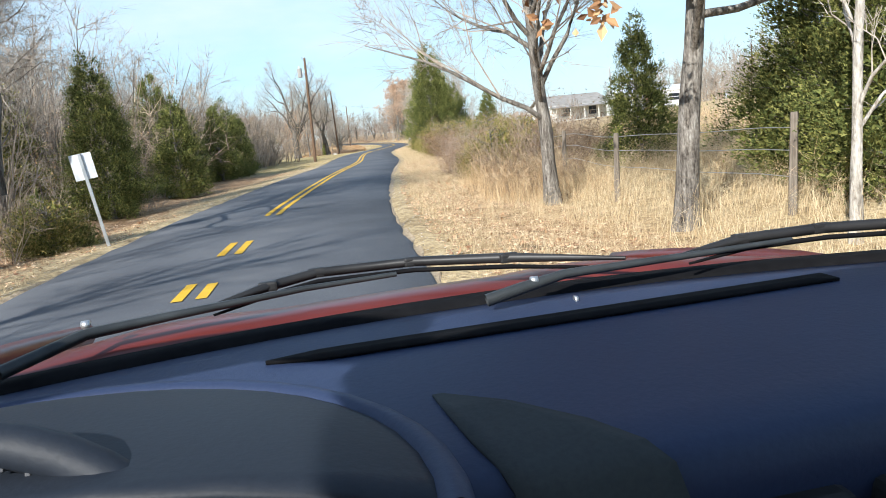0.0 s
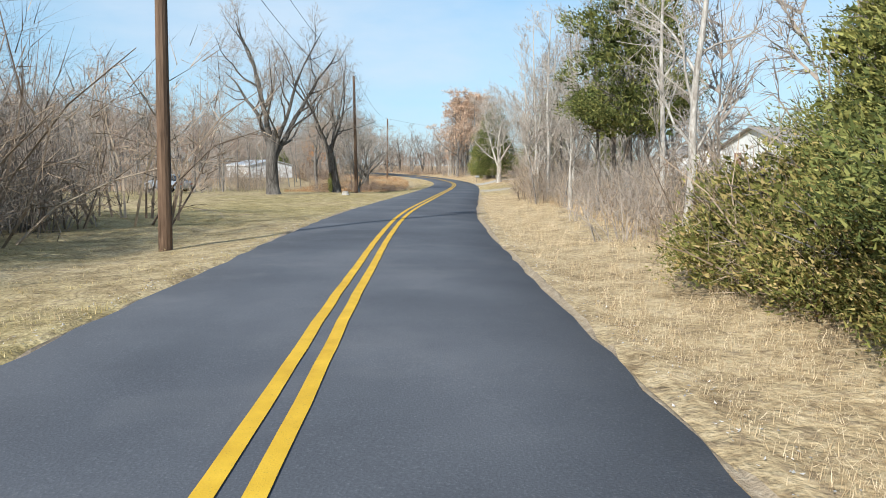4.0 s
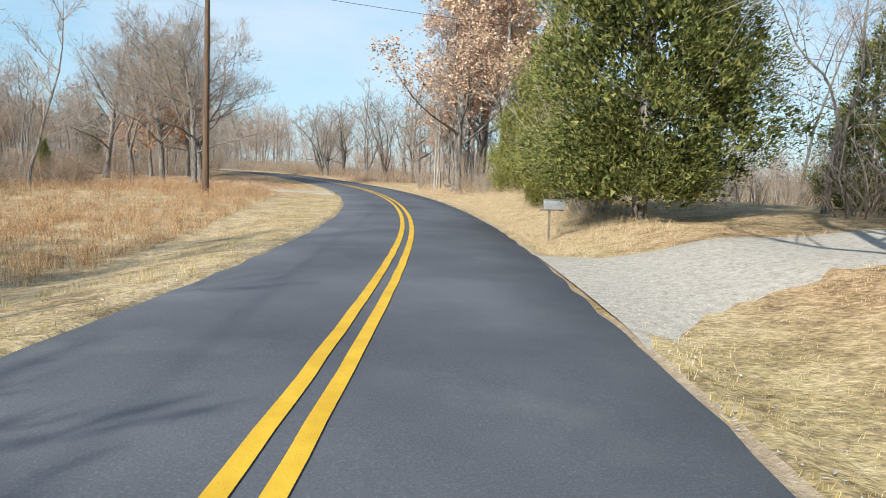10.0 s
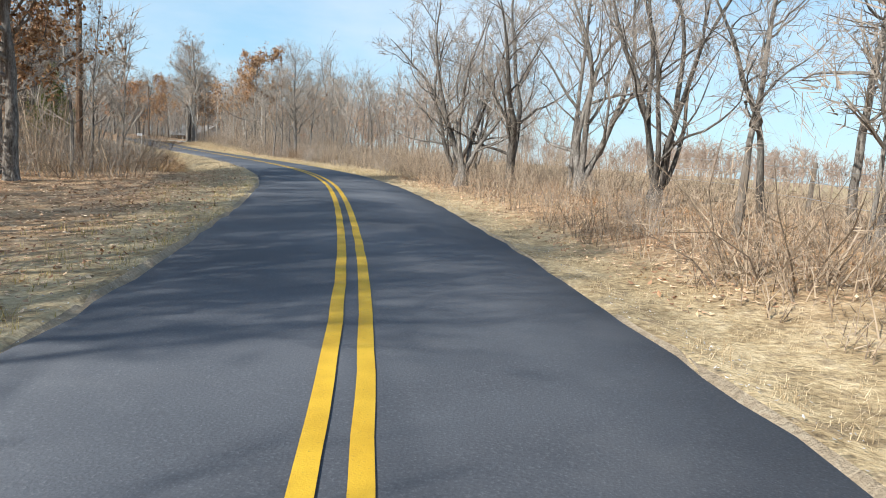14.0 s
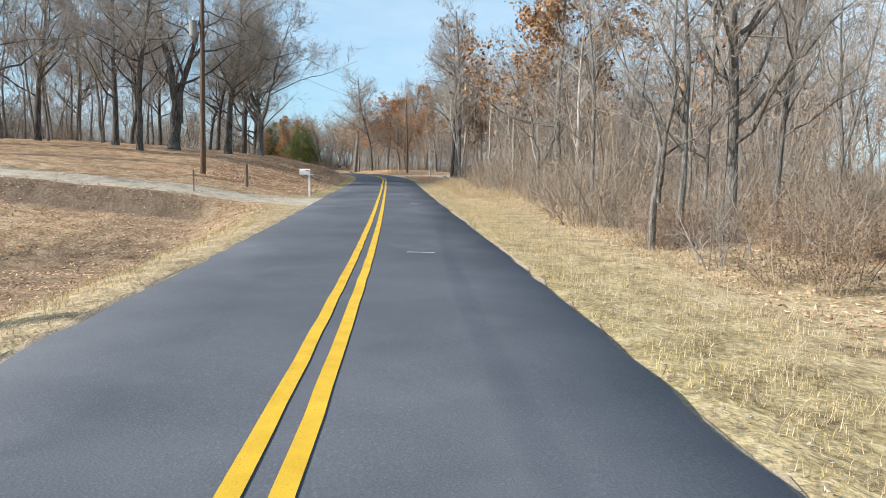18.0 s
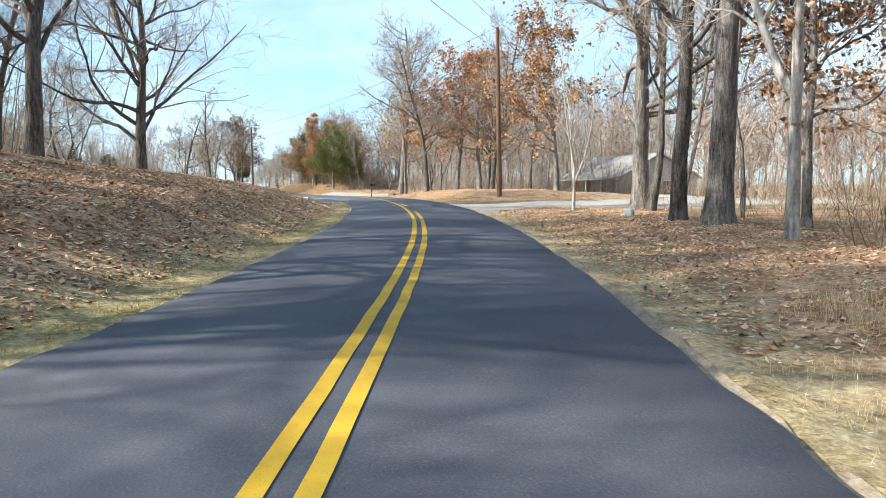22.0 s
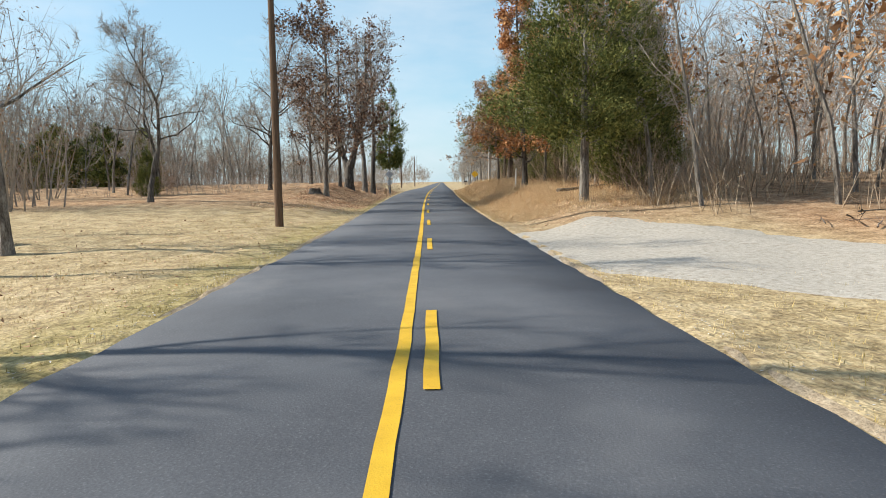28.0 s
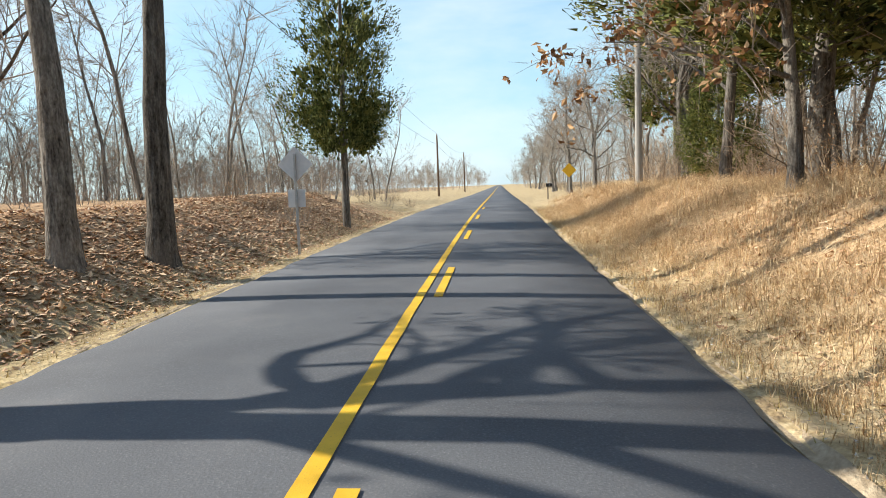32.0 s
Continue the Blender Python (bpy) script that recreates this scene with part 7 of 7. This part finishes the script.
def panel(name, rows, material, parent, thick=0.015, label="", smooth=True):
    """A curved sheet through rows of points, with thickness, as a part of the car."""
    v = np.array(rows, float)
    n, k = v.shape[:2]
    du, dv = np.gradient(v, axis=0), np.gradient(v, axis=1)
    nm = np.cross(du, dv)
    nm /= np.linalg.norm(nm, axis=2)[:, :, None] + 1e-9
    pts = np.r_[v.reshape(-1, 3), (v - nm * thick).reshape(-1, 3)]
    i, j = np.meshgrid(np.arange(n - 1), np.arange(k - 1), indexing="ij")
    a = (i * k + j).ravel()
    top = np.concatenate([np.stack([a, a + k, a + k + 1], -1), np.stack([a, a + k + 1, a + 1], -1)])
    rim = [i * k for i in range(n)] + [(n - 1) * k + j for j in range(1, k)] + [i * k + k - 1 for i in range(n - 2, -1, -1)] + list(range(k - 2, 0, -1))
    r = np.array(rim)
    r2 = np.roll(r, -1)
    m = n * k
    side = np.concatenate([np.stack([r2, r, r + m], -1), np.stack([r2, r + m, r2 + m], -1)])
    me = fast_mesh(name, pts, np.concatenate([top, top[:, ::-1] + m, side]), material, smooth)
    return part(name, me, parent, label, CAR_UP if parent is CAR else None)


def tube(name, pts, radii, material, parent, sides=8, label=""):
    tb = Tubes()
    tb.add(np.array(pts, float), np.broadcast_to(radii, len(pts)) * 1.0, sides)
    return part(name, tb.mesh(name, material), parent, label, CAR_UP if parent is CAR else None)


def block(name, size, at, material, parent, bevel=0.01, turn=(0, 0, 0), label=""):
    return part(name, box(name, size, material, at, bevel, turn), parent, label, CAR_UP if parent is CAR else None)


def spun(name, profile, material, parent, at, axis="X", n=28, label=""):
    """A turned part: profile of (along, radius)."""
    a = np.arange(n) * 2 * np.pi / n
    v = np.array([[(x, r * math.cos(t), r * math.sin(t)) for t in a] for x, r in profile]).reshape(-1, 3)
    k = len(profile)
    i, j = np.meshgrid(np.arange(k - 1), np.arange(n), indexing="ij")
    j2 = (j + 1) % n
    q = [i * n + j, i * n + j2, (i + 1) * n + j2, (i + 1) * n + j]
    t = np.concatenate([np.stack([q[0], q[1], q[2]], -1).reshape(-1, 3), np.stack([q[0], q[2], q[3]], -1).reshape(-1, 3)])
    return part(name, fast_mesh(name, v + np.array(at), t, material, True), parent, label, CAR_UP if parent is CAR else None)


CAR = thing("car", "red car with dark blue dashboard standing in the road lane", "car", "", pose(0, 0, float(road_z(0)) + 0.03, 0, 0, 4.2))
CAR_UP = Matrix.Translation((0, 0, -float(road_z(0)) - 0.03))


def build_car():
    w = 0.93
    xs = np.linspace(-1, 1, 17)
    def bow(x):
        """How far the windscreen's foot curves back from its middle."""
        return 0.245 * (x - 0.2) ** 2

    xs2 = CAR_X + xs * .80
    # bonnet: falls away to the nose
    prof = [(1.005, -.264, .80), (1.1, -.258, .80), (1.2, -.276, .79), (1.4, -.345, .78), (1.7, -.42, .76), (2.0, -.51, .73), (2.1, -.57, .70)]
    panel("bonnet", [[(CAR_X + u * hw, y - bow(CAR_X + u * hw) * (2.1 - y) / 1.1, z - 0.03 * u ** 4 + 0.012 * math.exp(-((abs(u) - .45) / .12) ** 2)) for u in xs] for y, z, hw in prof][::-1], M["paint"], CAR, 0.02, "dull red bonnet")
    panel("windscreen_seal", [[(x, y - bow(x), z) for x in xs2] for y, z in ((1.005, -.262), (0.985, -.248), (0.955, -.248), (0.94, -.262))], M["rubber"], CAR, 0.02, "black rubber windscreen seal")
    # dashboard: long top that follows the glass, rolled over towards the seats
    dash = [(0.955, -.258), (0.90, -.254), (0.83, -.254), (0.74, -.256), (0.64, -.262), (0.55, -.268), (0.50, -.273), (0.482, -.285), (0.478, -.32), (0.50, -.42), (0.55, -.6), (0.58, -.72)]
    board = panel("dashboard", [[(x, y - bow(x) * min(1, max(0, (y - .55) / .3)), z) for x in CAR_X + xs * .78] for y, z in dash], M["dash"], CAR, 0.02, "dark navy-blue vinyl dashboard")
    panel("defrost_slot", [[(x, y - w * math.exp(-((x + .09) / .04) ** 2) + .0 * x, -.2495) for x in np.linspace(-.09, .66, 25)] for y, w in ((0.826, .016), (0.79, -.016))], M["rubber"], board, 0.004, "black defroster slot")
    spun("dash_screw", [(-.003, .001), (-.003, .006), (.002, .005), (.003, .001)], M["metal"], board, (.327, .885, -.253))
    # the sun's patch on the console, put into this panel's paler colour
    panel("centre_panel", [[(a + (b - a) * f, y, z) for f in np.linspace(0, 1, 7)] for y, z, a, b in ((.645, -.259, .082, .092), (.605, -.261, .088, .15), (.545, -.264, .098, .205), (.50, -.269, .11, .236), (.476, -.281, .116, .25), (.468, -.32, .12, .26), (.48, -.5, .12, .28), (.5, -.7, .12, .3))], M["dash_warm"], board, 0.006, "worn grey centre panel")
    # domed hood over the instruments, with a paler rim
    us = np.linspace(-0.12, math.pi + 0.12, 25)
    hood = [[(-.33 + .40 * r * math.cos(a), .46 + .34 * r * max(math.sin(a), -.1), -.268 + .052 * (1 - r ** 3)) for a in us] for r in (1.0, .93, .8, .6, .4, .2, .04)]
    dome = panel("instrument_hood", hood, M["dash_grey"], board, 0.01, "dark charcoal hood over the instruments")
    tube("hood_rim", [(-.33 + .395 * math.cos(a), .46 + .337 * max(math.sin(a), -.1), -.262) for a in us], .016, M["dash"], board, 10, "blue vinyl rim")
    block("instrument_panel", (.62, .02, .13), (-.33, .50, -.36), M["black"], board, 0.008, (-15, 0, 0), "black instrument panel")
    for x, r in ((-.43, .062), (-.24, .062), (-.58, .034)):
        g = spun("gauge", [(-.012, r + .006), (0, r + .006), (0, r), (-.012, r)], M["black"], board, (0, 0, 0), n=32)
        g.matrix_local = pose(x, .485, -.355, 0, 0, 90)
        part("face", rod("face", (-.008, 0, 0), (-.005, 0, 0), r, r, M["gauge"], 32), g, "pale gauge face")
        part("needle", box("needle", (.002, .003, r * .8), M["lens_red"], (-.012, -.012, -.012), .0005, (50, 0, 0)), g, "red needle")
        for k in range(7):
            a = math.radians(-30 + 40 * k)
            part("tick", box("tick", (.002, .003, .012), M["gauge_blue"], (-.0095, -r * .82 * math.cos(a), r * .82 * math.sin(a)), .0005, (math.degrees(a) - 90, 0, 0)), g)
    for x in (-.70, .34, .5, .80):
        vent = block("air_vent", (.13, .03, .075), (x, .475, -.37), M["black"], board, 0.012)
        for k in range(4):
            block("slat", (.11, .02, .005), (x, .458, -.395 + .016 * k), M["rubber"], vent, 0.001, (20, 0, 0))
    # steering wheel, tilted towards the seat
    wheel = part("steering_wheel", box("steering_wheel", (.15, .05, .13), M["rubber"], (0, 0, 0), 0.02), CAR, "dark grey steering wheel", CAR_UP @ pose(-.29, .45, -.368, -27, 0, 0))
    a = np.linspace(0, 2 * math.pi, 41)
    tube("rim", np.stack([.192 * np.cos(a), 0 * a - .03, .192 * np.sin(a)], -1), .0165, M["dash_grey"], wheel, 12)
    for k in range(24):
        b = math.radians(20 + 6 * k)
        block("stitch", (.004, .004, .004), (.176 * math.cos(b), -.034, .176 * math.sin(b)), M["cloth"], wheel, 0.001)
    for t in (0.15, math.pi - 0.15, -math.pi / 2):
        tube("spoke", [(.06 * math.cos(t), 0, .06 * math.sin(t)), (.188 * math.cos(t), -.03, .188 * math.sin(t))], [.017, .013], M["rubber"], wheel)
    tube("steering_column", [(0, .02, 0), (0, .26, -.02)], .035, M["rubber"], wheel)
    # wipers: arms on their pivots, sprung frames, rubber blades
    for arm_line, blade_line, bolt in (
            ([(-.40, .86, -.232), (-.334, .967, -.224), (-.231, .998, -.222), (-.043, 1.06, -.222), (.10, 1.07, -.221)], [(-.175, 1.03, -.222), (-.10, 1.085, -.216), (-.024, 1.125, -.212), (.133, 1.11, -.212), (.277, 1.04, -.213), (.43, .945, -.218)], (-.335, .98, -.214)),
            ([(.20, .885, -.236), (.249, .885, -.226), (.318, .90, -.218), (.519, .893, -.215), (.669, .897, -.214)], [(.50, .90, -.214), (.60, .915, -.207), (.72, .90, -.204), (.86, .86, -.206), (1.0, .80, -.212)], (.27, .89, -.219))):
        arm = tube("wiper_arm", arm_line, [.009, .0085, .007, .005, .004], M["wiper"], CAR, 6, "grey wiper arm with a bolt at its pivot")
        spun("bolt", [(-.005, .001), (-.005, .006), (.005, .006), (.006, .001)], M["metal"], arm, bolt)
        n = len(blade_line)
        tube("blade_frame", blade_line, [.003] + [.0085] * (n - 2) + [.003], M["black"], arm, 6)
        tube("blade", [(x, y - .012, z - .012) for x, y, z in blade_line], [.002] + [.004] * (n - 2) + [.002], M["rubber"], arm, 5)
        for x, y, z in blade_line[1:-1]:
            block("clip", (.03, .014, .016), (x, y, z), M["black"], arm, 0.004, (0, 0, 0))
    # small recorder with its cord at the driver's corner of the dashboard
    rec = block("dash_recorder", (.055, .045, .11), (-.61, .80, -.195), M["black"], CAR, 0.008, (0, 0, 10), "small black box on the dashboard with a white cord")
    block("mount", (.04, .03, .02), (-.61, .80, -.135), M["rubber"], rec, 0.004)
    tube("cord", [(-.60, .775, -.15), (-.62, .74, -.2), (-.66, .70, -.25), (-.70, .6, -.3)], .003, M["white"], rec, 5)
    pod = spun("pillar_speaker", [(-.012, .001), (-.012, .036), (.006, .045), (.012, .03), (.008, .001)], M["dash_warm"], CAR, (-.69, .60, -.10), n=24, label="oval speaker pod on the windscreen pillar")
    spun("grille", [(.008, .026), (.014, .024), (.015, .001)], M["rubber"], pod, (-.69, .60, -.10), n=20)
    # pillars, roof, sides
    for sx in (-1, 1):
        x0, x1 = CAR_X + sx * .80, CAR_X + sx * .66
        tube("front_pillar", [(x0, .90, -.28), (x0 - sx * .03, .62, -.05), (x1 + sx * .04, .32, .22), (x1, .05, .36)], [.045, .042, .042, .045], M["paint"], CAR, 8)
        tube("pillar_trim", [(x0 - sx * .05, .82, -.25), (x0 - sx * .08, .56, -.05), (x1 - sx * .01, .28, .2), (x1 - sx * .04, .02, .33)], [.03, .028, .028, .03], M["cloth"], CAR, 8)
        tube("middle_pillar", [(CAR_X + sx * .88, -.35, -.36), (CAR_X + sx * .68, -.42, .36)], [.05, .045], M["paint"], CAR)
        tube("rear_pillar", [(CAR_X + sx * .86, -1.75, -.34), (CAR_X + sx * .66, -1.35, .34)], [.08, .07], M["paint"], CAR)
        for name, y0, y1 in (("front_door", .86, -.34), ("rear_door", -.36, -1.2)):
            d = panel(name, [[(CAR_X + sx * (.88 + b), y, z) for z, b in ((-.33, .0), (-.5, .04), (-.8, .05), (-1.05, .03), (-1.22, -.02))][::sx] for y in np.linspace(y0, y1, 5)], M["paint"], CAR, 0.05 , "red car door")
            block("door_handle", (.02, .14, .03), (CAR_X + sx * .935, y1 + .16, -.48), M["black"], d, 0.006)
        mir = block("door_mirror", (.16, .09, .12), (CAR_X + sx * 1.02, .66, -.26), M["paint"], CAR, 0.03)
        block("mirror_glass", (.13, .006, .09), (CAR_X + sx * 1.02, .612, -.26), M["metal"], mir, 0.002)
        for y0, y1, name in ((2.08, .88, "front_fender"), (-1.22, -2.2, "rear_fender")):
            rows = []
            for y in np.linspace(y0, y1, 13):
                yc = (y0 + y1) / 2
                arch = max(0.0, .37 ** 2 - (y - yc) ** 2) ** .5
                top = -.30 if name[0] == "r" else -.30 - .16 * max(0, (y - 1.1)) ** 1.3
                low = min(-1.22 + max(arch - .02, 0), top - .1) if arch else -1.2
                rows.append([(CAR_X + sx * (.80 + b), y, top + (low - top) * f) for f, b in ((0, 0), (.12, .06), (.4, .13), (.75, .13), (1, .11))][::sx])
            panel(name, rows, M["paint"], CAR, 0.03)
            yc = (y0 + y1) / 2
            tyre = spun("wheel", [(-.1, .2), (-.1, .29), (-.07, .325), (.07, .325), (.1, .29), (.1, .2), (-.1, .2)], M["rubber"], CAR, (CAR_X + sx * .78, yc, -1.2), label="road wheel with black tyre")
            spun("rim", [(-.06, .2), (.09, .2), (.075, .17), (.05, .06), (.08, .05), (.085, .001)], M["metal"], tyre, (CAR_X + sx * .78 + (0 if sx > 0 else -.15), yc, -1.2))
        block("head_lamp", (.30, .08, .13), (CAR_X + sx * .55, 2.11, -.60), M["lens"], CAR, 0.03)
        block("tail_lamp", (.12, .06, .3), (CAR_X + sx * .80, -2.22, -.55), M["lens_red"], CAR, 0.02)
        seat = block("front_seat", (.50, .52, .16), (CAR_X + sx * .40, -.32, -.80), M["cloth"], CAR, 0.05, (6, 0, 0), "grey cloth car seat")
        block("backrest", (.48, .14, .62), (CAR_X + sx * .40, -.66, -.45), M["cloth"], seat, 0.05, (-14, 0, 0))
        block("headrest", (.26, .09, .17), (CAR_X + sx * .40, -.77, -.02), M["cloth"], seat, 0.04, (-10, 0, 0))
    panel("roof", [[(CAR_X + u * hw, y, z - .05 * u ** 4) for u in xs] for y, z, hw in ((.04, .36, .66), (-.1, .385, .68), (-.6, .41, .70), (-1.1, .40, .70), (-1.38, .35, .67))], M["paint"], CAR, 0.04, "red car roof")
    panel("tailgate", [[(CAR_X + u * hw, y - .03 * (1 - u * u), z) for u in xs] for y, z, hw in ((-1.80, -.30, .78), (-2.18, -.36, .82), (-2.25, -.7, .84), (-2.24, -1.0, .84), (-2.16, -1.2, .82))], M["paint"], CAR, 0.03)
    panel("front_bumper", [[(CAR_X + u * hw, y - .12 * u ** 4, z) for u in xs] for y, z, hw in ((2.10, -.50, .72), (2.17, -.66, .78), (2.22, -.82, .84), (2.22, -1.0, .85), (2.14, -1.2, .82))][::-1], M["paint"], CAR, 0.03)
    block("grille", (.7, .04, .12), (CAR_X, 2.17, -.62), M["black"], CAR, 0.01)
    block("floor_pan", (1.6, 3.9, .06), (CAR_X, 0, -1.2), M["black"], CAR, 0.02)
    block("rear_bench", (1.3, .5, .2), (CAR_X, -1.25, -.78), M["cloth"], CAR, 0.06)


build_car()


# ---- odds and ends beside the road ----
def brush_pile(s, d, seed, length, count):
    rng = np.random.default_rng(seed)
    ob = thing("brush_pile", "heap of cut bare branches in the roadside ditch", "brush pile", "", at_road(s, d))
    for _ in range(count):
        a = rng.normal(0.5, 0.5)
        l = length * rng.uniform(0.35, 1)
        c = np.array([rng.normal(0, 1.0), rng.normal(0, 1.3), 0.12 + abs(rng.normal(0, 0.28))])
        w = np.array([math.cos(a), math.sin(a), rng.normal(0, 0.12)])
        tb = Tubes()
        q = wander(rng, c - w * l / 2, w, l, 4, 0.06)
        q[:, 2] = np.maximum(q[:, 2], 0.03)
        tb.add(q, np.linspace(1, 0.3, 5) * rng.uniform(0.008, 0.028), 5)
        b = q[2:] + rng.normal(0, 0.5, (3, 3)) * 0.6
        tb.slivers(q[2:], b, 0.02, rng)
        part("branch", tb.mesh("branch", M["bark_dark" if rng.random() < 0.5 else "twig_red"]), ob)
    return ob


brush_pile(129.5, -8.4, 3, 2.2, 20)
brush_pile(381, 12.5, 5, 3.0, 16)


def sedan(s, d, turn):
    ob = thing("parked_car", "small silver-blue sedan parked on the grass by the trees", "car", "", at_road(s, d, turn))
    paint = plain("silver_blue_paint", two((0.30, 0.34, 0.38), (0.42, 0.46, 0.50)), 2.0, 0.3, metal=0.4, spec=0.5, bumps=0)

    def shell(name, rows, material, label=""):
        bm = bmesh.new()
        rings = [[bm.verts.new((x * w, y, z)) for x, z in ((-1, z0), (-1.04, (z0 + z1) / 2), (-k, z1), (k, z1), (1.04, (z0 + z1) / 2), (1, z0))] for y, w, z0, z1, k in rows]
        for a, b in zip(rings, rings[1:]):
            for i in range(6):
                bm.faces.new((a[i], a[(i + 1) % 6], b[(i + 1) % 6], b[i]))
        bm.faces.new(rings[0][::-1])
        bm.faces.new(rings[-1])
        return part(name, bm_mesh(name, bm, material, 0.03), ob, label)
    shell("body", [(-2.2, .72, .35, .72, .9), (-2.05, .82, .28, .9, .9), (-1, .85, .25, .95, .92), (1, .85, .25, .93, .92), (1.95, .8, .28, .8, .9), (2.2, .7, .35, .62, .9)], paint)
    shell("cabin", [(-1.7, .74, .9, .96, .9), (-1.0, .72, .9, 1.36, .82), (.1, .72, .9, 1.40, .82), (.95, .74, .9, .98, .9)], M["glass_dark"], "dark car windows")
    shell("roof", [(-1.05, .62, 1.33, 1.40, .9), (-.4, .63, 1.36, 1.44, .9), (.15, .62, 1.35, 1.42, .9)], paint)
    for x in (-.8, .8):
        for y in (-1.35, 1.35):
            w = part("wheel", rod("wheel", (x - .09, y, .31), (x + .09, y, .31), .31, .31, M["rubber"], 20, .03), ob)
            part("rim", rod("rim", (x - .1, y, .31), (x + .1, y, .31), .19, .19, M["metal"], 14, .01), w)
        part("tail_lamp", box("tail_lamp", (.3, .05, .12), M["lens_red"], (x * .7, -2.18, .66), .01), ob)
        part("head_lamp", box("head_lamp", (.3, .05, .1), M["lens"], (x * .68, 2.17, .58), .01), ob)
    return ob


sedan(109, -24.6, 70)


def culvert(s, d, turn):
    ob = thing("culvert", "pale concrete culvert end beside the asphalt driveway", "culvert", "", at_road(s, d, turn, -0.05))
    tb = Tubes()
    tb.add([(0, -.8, .12), (0, .8, .12)], [.17, .17], 18)
    part("pipe", tb.mesh("pipe", M["white"]), ob)
    part("headwall", box("headwall", (.6, .12, .26), M["white"], (0, -.7, .1), .03), ob)


culvert(337.5, -4.6, 8)
block_thing = thing("wooden_crate", "low weathered wooden crate on the leaf-strewn verge", "crate", "", at_road(350.6, 4.6, 30, 0.0))
for y in (-.16, 0, .16):
    part("board", box("board", (.62, .14, .03), M["wood_post"], (0, y, .21), .005), block_thing)
for x in (-.27, .27):
    part("batten", box("batten", (.06, .46, .2), M["wood_post"], (x, 0, .1), .006), block_thing)

stone = thing("marker_stone", "white-painted angular block with dark number bars in fallen leaves", "stone block", "", at_road(310.3, 6.8, 55, -0.04))
part("block", box("block", (0.46, 0.3, 0.3), M["white"], (0, 0, 0.14), 0.05, (0, 6, 0)), stone)
for k in range(2):
    part("number_bar", box("number_bar", (0.035, 0.006, 0.11), M["black"], (-0.02 + 0.09 * k, -0.152, 0.15), 0.002), stone)
